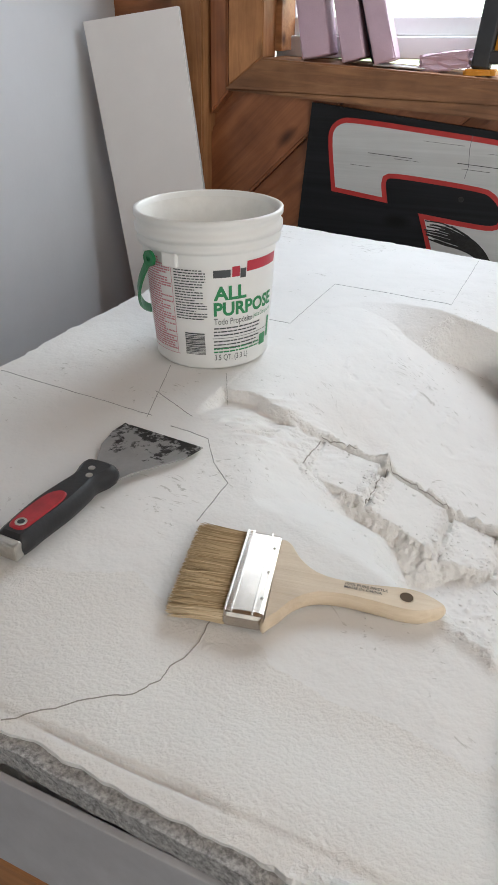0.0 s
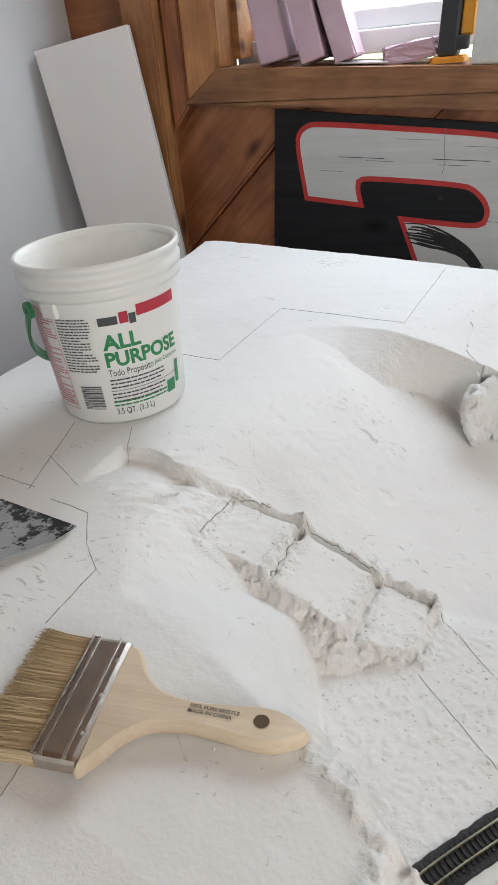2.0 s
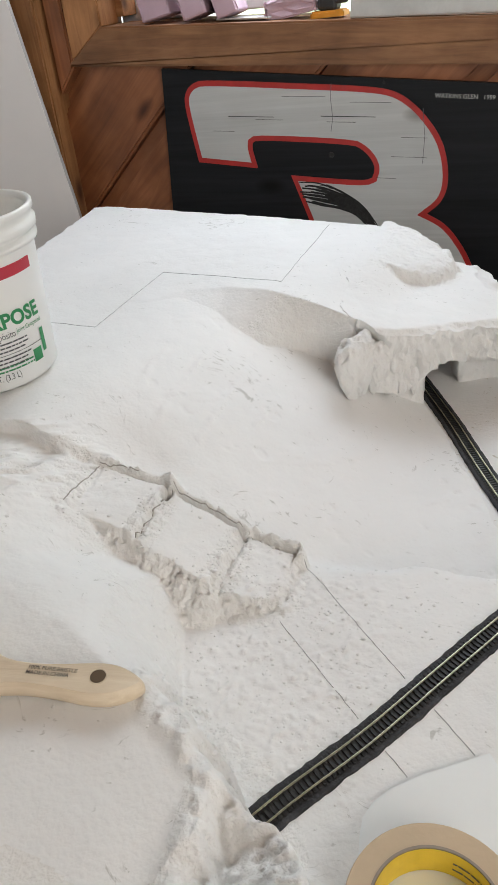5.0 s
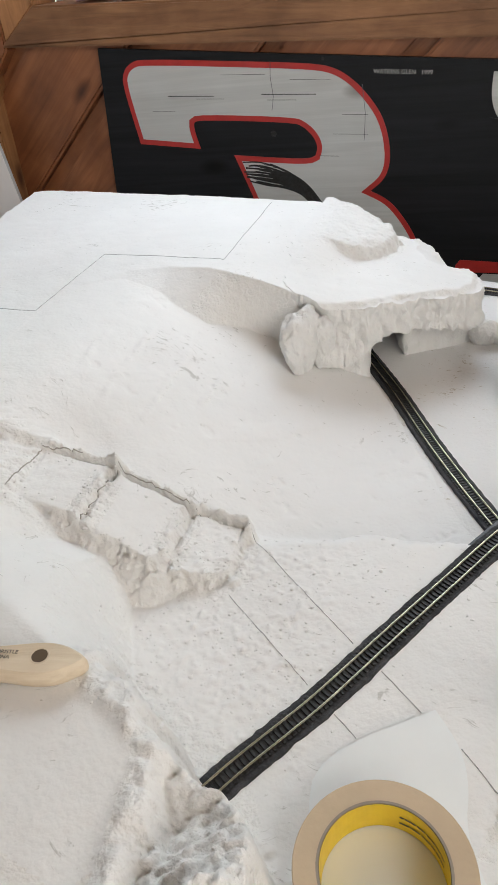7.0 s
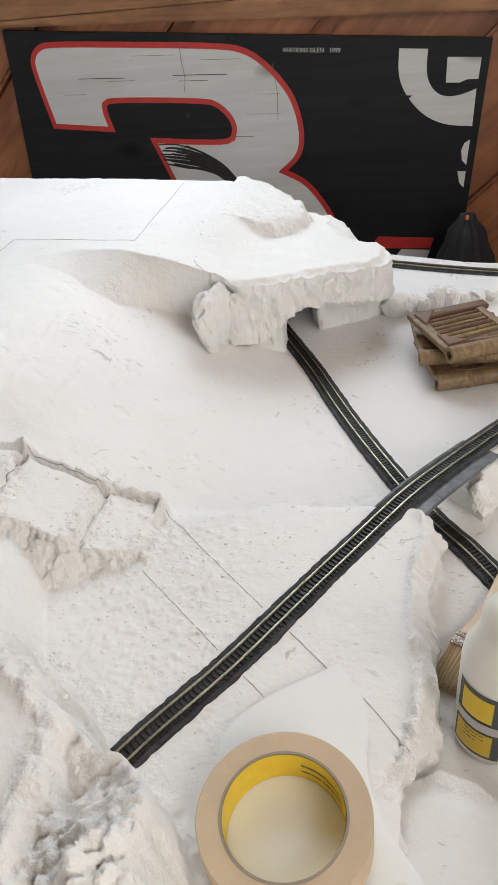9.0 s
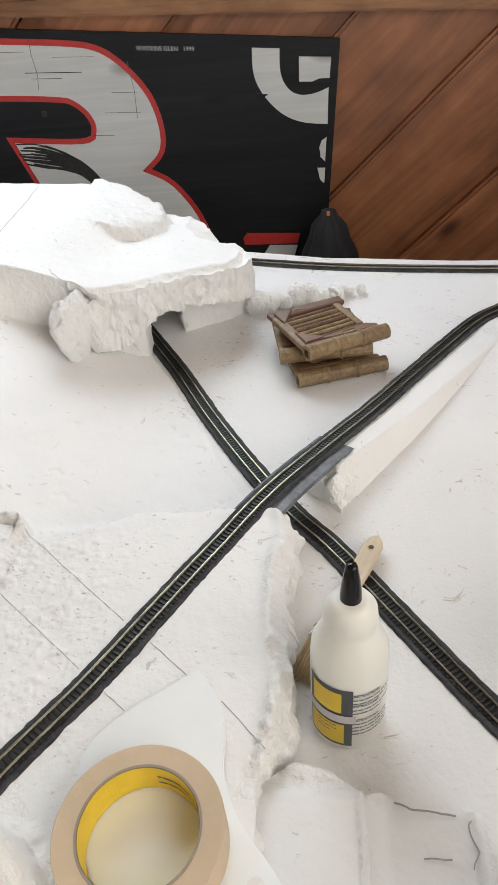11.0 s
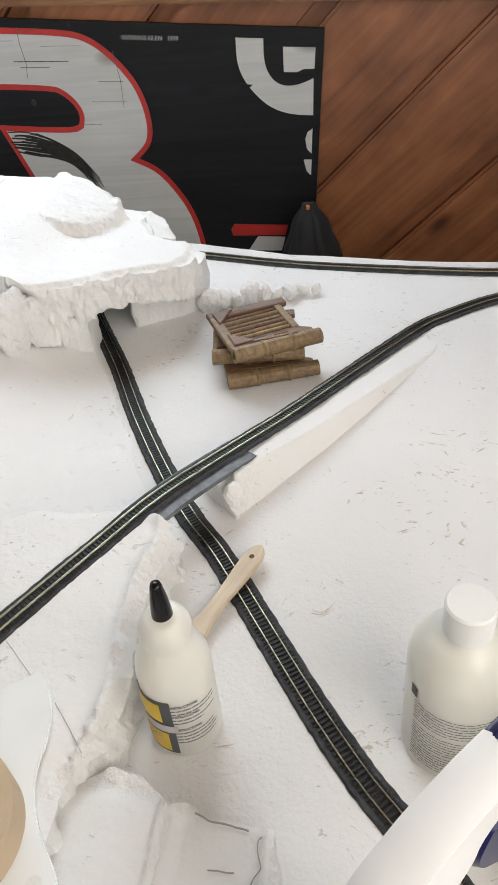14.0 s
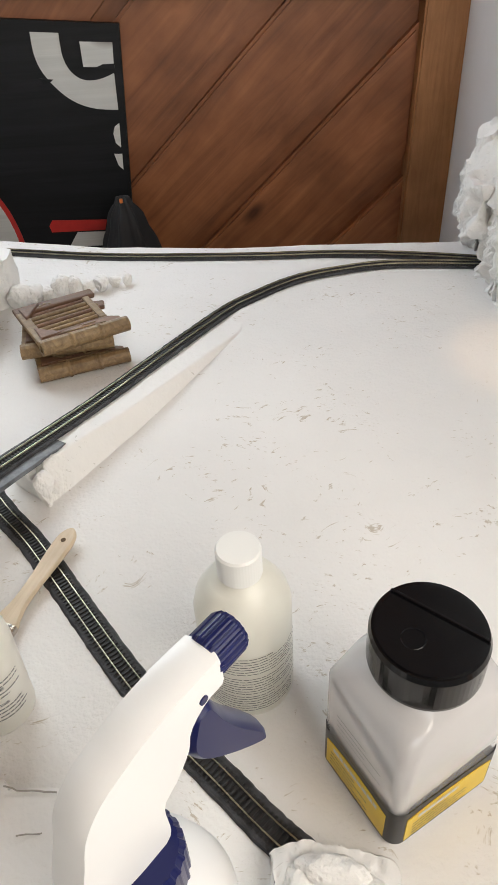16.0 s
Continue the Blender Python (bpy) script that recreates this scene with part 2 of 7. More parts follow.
def lathe(profile, segs=48, close=False, squash=None):
    """A body of revolution from (radius, z) pairs; squash(angle) scales the radius."""
    bm = bmesh.new()
    rings = []
    for r, z in profile:
        if r < 1e-6:
            rings.append([bm.verts.new((0, 0, z))])
        else:
            rings.append([bm.verts.new((r * (squash(a) if squash else 1) * math.cos(a), r * (squash(a) if squash else 1) * math.sin(a), z)) for a in (2 * math.pi * i / segs for i in range(segs))])
    pairs = list(zip(rings, rings[1:]))
    if close:
        pairs.append((rings[-1], rings[0]))
    for a, b in pairs:
        for i in range(segs):
            j = (i + 1) % segs
            if len(a) == 1 and len(b) == 1:
                continue
            if len(a) == 1:
                bm.faces.new((a[0], b[j], b[i]))
            elif len(b) == 1:
                bm.faces.new((a[i], a[j], b[0]))
            else:
                bm.faces.new((a[i], a[j], b[j], b[i]))
    bmesh.ops.recalc_face_normals(bm, faces=bm.faces)
    return bm


def prism(outline, z0, z1, bevel=0.0):
    """A flat shape of some thickness from its outline in x and y."""
    bm = bmesh.new()
    low = [bm.verts.new((x, y, z0)) for x, y in outline]
    f = bm.faces.new(low)
    r = bmesh.ops.extrude_face_region(bm, geom=[f])
    bmesh.ops.translate(bm, vec=(0, 0, z1 - z0), verts=[v for v in r["geom"] if isinstance(v, bmesh.types.BMVert)])
    bmesh.ops.recalc_face_normals(bm, faces=bm.faces)
    if bevel:
        es = [e for e in bm.edges if abs(e.verts[0].co.z - z1) < 1e-6 and abs(e.verts[1].co.z - z1) < 1e-6]
        bmesh.ops.bevel(bm, geom=es, offset=bevel, segments=2, affect="EDGES")
    return bm


def spline(points, step):
    """A smooth line through the points, resampled at even steps."""
    p = np.array(points, float)
    p = np.vstack([2 * p[0] - p[1], p, 2 * p[-1] - p[-2]])
    out = []
    for i in range(1, len(p) - 2):
        for u in np.linspace(0, 1, 24, endpoint=False):
            a, b, c, d = p[i - 1:i + 3]
            out.append(0.5 * (2 * b + (c - a) * u + (2 * a - 5 * b + 4 * c - d) * u * u + (3 * b - a - 3 * c + d) * u ** 3))
    out.append(p[-2])
    out = np.array(out)
    s = np.r_[0, np.cumsum(np.linalg.norm(np.diff(out, axis=0), axis=1))]
    q = np.arange(0, s[-1], step)
    return np.stack([np.interp(q, s, out[:, k]) for k in range(out.shape[1])], 1)


# ---------- noise and outlines on whole arrays ----------


def lattice(i, j, seed):
    h = np.sin(i * 127.1 + j * 311.7 + seed * 74.7) * 43758.5453
    return h - np.floor(h)


def value_noise(x, y, seed=0):
    i, j = np.floor(x), np.floor(y)
    u, v = x - i, y - j
    u, v = u * u * (3 - 2 * u), v * v * (3 - 2 * v)
    a, b = lattice(i, j, seed), lattice(i + 1, j, seed)
    c, d = lattice(i, j + 1, seed), lattice(i + 1, j + 1, seed)
    return (a + (b - a) * u) * (1 - v) + (c + (d - c) * u) * v


def fbm(x, y, scale, octaves=4, seed=0, gain=0.5):
    """Rough noise between about -1 and 1, with scale in cycles a metre."""
    x, y = np.asarray(x, float), np.asarray(y, float)
    total, amp, norm = 0.0, 1.0, 0.0
    for o in range(octaves):
        c, s = math.cos(o * 0.7 + 0.3), math.sin(o * 0.7 + 0.3)
        k = scale * 2 ** o
        total = total + amp * (value_noise((x * c - y * s) * k + 17.3 * o, (x * s + y * c) * k + 5.1 * o, seed + o) * 2 - 1)
        norm += amp
        amp *= gain
    return total / norm


def smooth(a, b, x):
    t = np.clip((np.asarray(x, float) - a) / (b - a), 0, 1)
    return t * t * (3 - 2 * t)


def mix(a, b, f):
    return a + (b - a) * f


def outside(poly, x, y):
    """The distance to an outline: negative within it."""
    x, y = np.asarray(x, float), np.asarray(y, float)
    best, inside = np.full(x.shape, 9.0), np.zeros(x.shape, bool)
    for (x0, y0), (x1, y1) in zip(poly, poly[1:] + poly[:1]):
        ex, ey = x1 - x0, y1 - y0
        u = np.clip(((x - x0) * ex + (y - y0) * ey) / (ex * ex + ey * ey), 0, 1)
        best = np.minimum(best, np.hypot(x - x0 - u * ex, y - y0 - u * ey))
        if y0 != y1:
            inside ^= ((y0 > y) != (y1 > y)) & (x < ex * (y - y0) / ey + x0)
    return np.where(inside, -best, best)


def chunk(name, poly, step, top, bottom, mat, ragged=0.003, ragged_scale=40, rows=6, rough=0.004, parent=None, label="", cap=False, seed=3, crumbly=None, steep=0.8, flute=1.0):
    """A carved slab: its upper surface by top(x, y), ragged upright flanks down to bottom."""
    xs = [p[0] for p in poly]
    ys = [p[1] for p in poly]
    gx = np.arange(min(xs) - 3 * step, max(xs) + 4 * step, step)
    gy = np.arange(min(ys) - 3 * step, max(ys) + 4 * step, step)
    X, Y = np.meshgrid(gx, gy)
    sd = outside(poly, X, Y) + ragged * fbm(X, Y, ragged_scale, 3, seed)
    keep = sd < 0
    cells = keep[:-1, :-1] & keep[1:, :-1] & keep[:-1, 1:] & keep[1:, 1:]
    used = np.zeros_like(keep)
    for a in (0, 1):
        for b in (0, 1):
            used[a:used.shape[0] - 1 + a, b:used.shape[1] - 1 + b] |= cells
    full = np.zeros_like(keep)
    full[1:-1, 1:-1] = cells[:-1, :-1] & cells[1:, :-1] & cells[:-1, 1:] & cells[1:, 1:]
    rim = used & ~full
    g1, g0 = np.gradient(sd, step)
    norm = np.maximum(np.hypot(g0, g1), 0.3)
    push = np.clip(-sd, 0, 1.5 * step)
    X = np.where(rim, X + g0 / norm * push, X)
    Y = np.where(rim, Y + g1 / norm * push, Y)
    Z = top(X, Y)
    index = np.full(keep.shape, -1)
    index[used] = np.arange(used.sum())
    verts = np.stack([X[used], Y[used], Z[used]], 1)
    c = np.argwhere(cells)
    quads = np.stack([index[c[:, 0], c[:, 1]], index[c[:, 0], c[:, 1] + 1], index[c[:, 0] + 1, c[:, 1] + 1], index[c[:, 0] + 1, c[:, 1]]], 1)
    # flanks
    edges = {}
    for q in quads[np.any(rim[used][quads], axis=1)]:
        for a, b in zip(q, np.roll(q, -1)):
            edges[(int(a), int(b))] = True
    loose = [(a, b) for a, b in edges if (b, a) not in edges and rim[used][a] and rim[used][b]]
    nrm = np.stack([(g0 / norm)[used], (g1 / norm)[used]], 1)
    ring = sorted({a for e in loose for a in e})
    rp = verts[ring]
    zb = bottom(rp[:, 0], rp[:, 1])
    at = {v: i for i, v in enumerate(ring)}
    layers, total = [np.arange(len(verts), len(verts) + len(ring))], [verts, rp]
    count = len(verts) + len(ring)
    for r in range(1, rows + 1):
        f = r / rows
        z = rp[:, 2] + (zb - rp[:, 2]) * f
        along = rp[:, 0] * 0.8 + rp[:, 1] * 1.3
        out = rough * fbm(along, z * flute, 55, 4, seed + 9) * math.sin(min(1.0, f * 3) * math.pi / 2)
        p = np.stack([rp[:, 0] + nrm[ring, 0] * out, rp[:, 1] + nrm[ring, 1] * out, z], 1)
        total.append(p)
        layers.append(np.arange(count, count + len(ring)))
        count += len(ring)
    faces = quads.tolist()
    for a, b in loose:
        i, j = at[a], at[b]
        for u, v in zip(layers, layers[1:]):
            faces.append((int(u[j]), int(u[i]), int(v[i]), int(v[j])))
    if cap:
        under = verts.copy()
        under[:, 2] = bottom(under[:, 0], under[:, 1])
        for k, v in enumerate(ring):
            under[v] = total[-1][k]
        total.append(under)
        faces += (quads[:, ::-1] + count).tolist()
    me = bpy.data.meshes.new(name)
    me.from_pydata(np.vstack(total).tolist(), [], faces)
    me.update()
    ob = link_mesh(name, me, mat, parent, label, True)
    if mat is FOAM:
        # broken and steep faces show the crumbled foam
        me.materials.append(ROUGH)
        n, c = np.zeros(len(me.polygons) * 3), np.zeros(len(me.polygons) * 3)
        me.polygons.foreach_get("normal", n)
        me.polygons.foreach_get("center", c)
        n, c = n.reshape(-1, 3), c.reshape(-1, 3)
        broken = n[:, 2] < steep
        if crumbly is not None:
            broken |= crumbly(c[:, 0], c[:, 1])
        # near the front the foam is left grainy
        me.materials.append(GRAINY)
        grainy = ~broken & (c[:, 1] < 0.385 + 0.05 * fbm(c[:, 0], c[:, 1], 12, 3, 8)) & (c[:, 2] > 0.06)
        me.polygons.foreach_set("material_index", broken.astype(np.int32) + 2 * grainy.astype(np.int32))
        me.update()
    return ob

# ---------- room ----------
FLOOR_Z, CEIL_Z, DECK_Z, SLAB_Z = -0.95, 1.45, -0.05, 0.108
WEST, EAST, SOUTH, NORTH = -1.04, 1.085, -2.40, 1.745
structure = dict(kind="structure")
tagged(part("floor", box((WEST - 0.1, SOUTH - 0.1, FLOOR_Z - 0.1), (EAST + 0.1, NORTH + 0.3, FLOOR_Z)), FLOOR), "worn grey concrete floor of the workshop", "floor", **structure)
tagged(part("ceiling", box((WEST - 0.1, SOUTH - 0.1, CEIL_Z), (EAST + 0.1, NORTH + 0.3, CEIL_Z + 0.1)), CEILING), "brown stained timber workshop ceiling", "ceiling", **structure)
tagged(part("wall_west", box((WEST - 0.1, SOUTH - 0.1, FLOOR_Z), (WEST, NORTH + 0.2, CEIL_Z)), WALL_PAINT), "smooth pale grey painted plasterboard wall", "wall", **structure)
# the east and south walls get added openings, out of view, for the fill lamps
bm = bmesh.new()
for (y0, z0), (y1, z1) in (((SOUTH, FLOOR_Z), (-0.62, CEIL_Z)), ((0.52, FLOOR_Z), (NORTH + 0.2, CEIL_Z)), ((-0.62, FLOOR_Z), (0.52, 0.26)), ((-0.62, 1.22), (0.52, CEIL_Z))):
    add_box(bm, (EAST, y0, z0), (EAST + 0.1, y1, z1))
tagged(part("wall_east", bm, WALL_RIGHT), "smooth light grey painted wall beside timber post", "wall", **structure)
bm = bmesh.new()
for (x0, z0), (x1, z1) in (((WEST - 0.1, FLOOR_Z), (-0.15, CEIL_Z)), ((1.0, FLOOR_Z), (EAST + 0.1, CEIL_Z)), ((-0.15, FLOOR_Z), (1.0, 0.15)), ((-0.15, 1.1), (1.0, CEIL_Z))):
    add_box(bm, (x0, SOUTH - 0.1, z0), (x1, SOUTH, z1))
tagged(part("wall_south", bm, WALL_PAINT), "plain pale painted wall", "wall", **structure)

# back wall: diagonal boards between two posts, a beam as sill, a window above it
WALL_TILT = math.tan(radians(-3.5))


def beam_z(x):
    return 0.321 + WALL_TILT * (x + 0.709)


wall_north = tagged(new("wall_north"), "dark stained diagonal plank wall below a window", "wall", **structure)
OPEN_W, OPEN_E, OPEN_TOP = -0.615, 0.52, 1.15
bm = bmesh.new()
add_box(bm, (WEST, NORTH + 0.03, FLOOR_Z), (EAST, NORTH + 0.13, 0.215))
add_box(bm, (WEST, NORTH + 0.034, 0.215), (0.3, NORTH + 0.126, 0.30))
add_box(bm, (WEST, NORTH + 0.03, 0.30), (OPEN_W - 0.04, NORTH + 0.13, CEIL_Z))
add_box(bm, (OPEN_E, NORTH + 0.03, 0.215), (EAST, NORTH + 0.13, CEIL_Z))
add_box(bm, (OPEN_W - 0.04, NORTH + 0.03, OPEN_TOP), (OPEN_E, NORTH + 0.13, CEIL_Z))
add_box(bm, (0.3, NORTH + 0.034, 0.215), (OPEN_E, NORTH + 0.126, 0.25))
part("sheathing", bm, BOARD, wall_north)


def clip(poly, nx, ny, c):
    """Keeps the side of the line where nx * x + ny * y <= c."""
    out = []
    for (x0, y0), (x1, y1) in zip(poly, poly[1:] + poly[:1]):
        a, b = nx * x0 + ny * y0 - c, nx * x1 + ny * y1 - c
        if a <= 0:
            out.append((x0, y0))
        if a * b < 0:
            u = a / (a - b)
            out.append((x0 + u * (x1 - x0), y0 + u * (y1 - y0)))
    return out


def upright(outline, y0, y1, bevel=0.0, along=None):
    """A board in the plane of the back wall from its outline in x and z; its face at y0. along: the way of its grain, in degrees."""
    bm = prism([(x, -z) for x, z in outline], 0, 1, 0)
    for v in bm.verts:
        v.co = Vector((v.co.x, y1 + (y0 - y1) * v.co.z, -v.co.y))
    bmesh.ops.recalc_face_normals(bm, faces=bm.faces)
    if bevel:
        es = [e for e in bm.edges if abs(e.verts[0].co.y - y0) < 1e-6 and abs(e.verts[1].co.y - y0) < 1e-6]
        bmesh.ops.bevel(bm, geom=es, offset=bevel, segments=2, affect="EDGES")
    return bm


def grained(name, bm, mat, parent, degrees, label=""):
    """Links an upright board with its own x along the grain."""
    turn = Matrix.Rotation(radians(-degrees), 4, "Y")
    bmesh.ops.transform(bm, matrix=turn.inverted(), verts=bm.verts)
    ob = part(name, bm, mat, parent, label)
    ob.matrix_local = turn
    return ob


BOARD_N = (math.sin(radians(43)), -math.cos(radians(43)))
for k in range(-8, 7):
    # channel siding: a flat face, then a recessed lip beside the next board
    c0 = 0.347 + 0.208 * k
    whole = [(-0.80, FLOOR_Z), (1.0, FLOOR_Z), (1.0, beam_z(1.0) + 0.02), (-0.80, beam_z(-0.80) + 0.02)]
    bm = bmesh.new()
    for a, b, depth, bevel in ((c0, c0 + 0.175, 0.0, 0.006), (c0 + 0.177, c0 + 0.2078, 0.021, 0.0)):
        p = clip(whole, *BOARD_N, b)
        p = clip(p, -BOARD_N[0], -BOARD_N[1], -a) if len(p) > 2 else p
        if len(p) > 2:
            piece = upright(p, NORTH + depth + 0.001 * (k % 2), NORTH + 0.03, bevel)
            me = bpy.data.meshes.new("piece")
            piece.to_mesh(me)
            piece.free()
            bm.from_mesh(me)
            bpy.data.meshes.remove(me)
    if len(bm.verts):
        grained("plank", bm, BOARD, wall_north, 42)
    else:
        bm.free()


def slanted(x0, x1, z0, z1, lean):
    """The outline of an upright post that leans by lean metres a metre."""
    return [(x0 + lean * z0, z0), (x1 + lean * z0, z0), (x1 + lean * z1, z1), (x0 + lean * z1, z1)]


tagged(grained("timber_post", upright([(0.978, FLOOR_Z), (1.088, FLOOR_Z), (1.088, CEIL_Z), (1.026, CEIL_Z)], 1.722, 1.79, 0.004), POST, None, 90), "rough sawn brown timber post with dark knots", "post", **structure)
tagged(grained("timber_post", upright([(-0.7565, 0.268), (-0.7115, 0.316), (-0.690, CEIL_Z), (-0.735, CEIL_Z)], 1.7275, 1.80, 0.004), BOARD, None, 90), "dark brown timber strip beside the corner post", "post", **structure)
tagged(grained("timber_post", upright(slanted(-0.852, -0.772, FLOOR_Z, CEIL_Z, 0.03), 1.70, 1.78, 0.004), POST, None, 90), "rough brown corner post behind a leaning white panel", "post", **structure)
tagged(part("window_reveal", box((-0.645, 1.801, 0.40), (-0.606, 1.93, 1.15), 0.002), POST), "brown timber reveal of the window", "reveal", **structure)
tagged(grained("window_jamb", upright([(-0.709, beam_z(-0.709) + 0.006), (-0.622, beam_z(-0.62) + 0.0745), (-0.60, CEIL_Z), (-0.685, CEIL_Z)], 1.727, 1.80, 0.003), POST, None, 90), "brown timber upright of the window", "jamb", **structure)
# beam that serves as window sill
bx0, bx1 = -0.712, 0.985
sill = [(bx0, beam_z(bx0)), (bx1, beam_z(bx1)), (bx1, beam_z(bx1) + 0.075), (-0.62, beam_z(-0.62) + 0.073), (bx0, beam_z(bx0) + 0.004)]
tagged(grained("window_sill_beam", upright(sill, 1.716, 1.93, 0.004), BEAM, None, -3.5), "heavy rough sawn brown timber beam as window sill", "beam", **structure)

# window: white frame, pane and the bright garden behind it
FRAME_WHITE = material("window_white", (0.78, 0.78, 0.78), 0.4, grain=0.05, grain_scale=8)
window_1 = tagged(new("window_1"), "white framed window in bright daylight", "window", **structure)
part("window_frame", box((OPEN_W - 0.03, 1.88, 0.43), (OPEN_E, 1.92, 0.468), 0.004), FRAME_WHITE, window_1)
part("window_frame", box((OPEN_W - 0.03, 1.88, 1.10), (OPEN_E, 1.92, 1.15), 0.004), FRAME_WHITE, window_1)
part("window_frame", box((OPEN_W - 0.03, 1.88, 0.468), (OPEN_W + 0.012, 1.92, 1.10), 0.004), FRAME_WHITE, window_1)
part("window_frame", box((OPEN_E - 0.04, 1.88, 0.468), (OPEN_E, 1.92, 1.10), 0.004), FRAME_WHITE, window_1)
part("inner_sill", box((OPEN_W - 0.03, 1.86, 0.385), (OPEN_E, 1.93, 0.43), 0.003), FRAME_WHITE, window_1)


def glowing(name, colour, dark, strength, scale):
    m = bpy.data.materials.new(name)
    m.use_nodes = True
    n, l = m.node_tree.nodes, m.node_tree.links
    n.remove(n["Principled BSDF"])
    e = n.new("ShaderNodeEmission")
    t = n.new("ShaderNodeTexNoise")
    t.inputs["Scale"].default_value, t.inputs["Detail"].default_value = scale, 5
    co = n.new("ShaderNodeTexCoord")
    l.new(co.outputs["Object"], t.inputs["Vector"])
    r = n.new("ShaderNodeValToRGB")
    r.color_ramp.elements[0].position, r.color_ramp.elements[1].position = 0.4, 0.6
    r.color_ramp.elements[0].color, r.color_ramp.elements[1].color = (*dark, 1), (*colour, 1)
    l.new(t.outputs[0], r.inputs[0])
    l.new(r.outputs[0], e.inputs["Color"])
    e.inputs["Strength"].default_value = strength
    l.new(e.outputs[0], n["Material Output"].inputs[0])
    return m


tagged(part("backdrop", box((-6, 7.0, -3), (6, 7.05, 5)), glowing("garden_light", (1.0, 1.0, 0.97), (0.62, 0.80, 0.45), 2.6, 1.2)), "bright hazy green garden outside the window", "backdrop", **structure)

# ---------- layout: landscape ----------
SLAB = [(-0.47, 0.25), (0.16, 0.25), (0.147, 0.36), (0.137, 0.436), (0.113, 0.461), (0.083, 0.472), (-0.004, 0.507), (-0.10, 0.538), (-0.118, 0.57), (-0.145, 0.63), (-0.168, 0.685), (-0.20, 0.70), (-0.47, 0.70)]
MOUND = [(0.05, 0.25), (0.05, 0.455), (0.089, 0.47), (0.106, 0.462), (0.122, 0.450), (0.131, 0.4485), (0.145, 0.4515), (0.185, 0.434), (0.212, 0.408), (0.226, 0.36), (0.24, 0.25)]
# three foundations: outline, then height, place in x and fall of the tilted top
STEPS = (([(-0.089, 0.702), (-0.026, 0.704), (-0.024, 0.634), (-0.082, 0.638)], (0.0635, -0.062, -0.2)), ([(-0.018, 0.702), (0.049, 0.694), (0.050, 0.620), (-0.020, 0.632)], (0.0505, -0.018, -0.36)), ([(0.056, 0.696), (0.101, 0.693), (0.103, 0.640), (0.088, 0.628), (0.056, 0.623)], (0.018, 0.055, -0.2)))


def tilted(top, x):
    return top[0] + top[2] * (x - top[1])


def slab_z(x, y):
    """The top of the slab, which sinks a little towards its torn edge."""
    return SLAB_Z - np.interp(x, [-0.20, -0.05, 0.09, 0.16], [0, 0.0155, 0.0225, 0.025]) * smooth(0.27, 0.36, y)


def plateau_z(x, y):
    """The high ground, which falls towards the carved ledge."""
    fall = np.interp(x, [-0.04, 0.05, 0.09, 0.112, 0.2, 0.28], [0.0, 0.016, 0.026, 0.032, 0.043, 0.056])
    return SLAB_Z - fall * (1 - smooth(1.07, 1.19, y) * (1 - smooth(0.06, 0.13, x)))


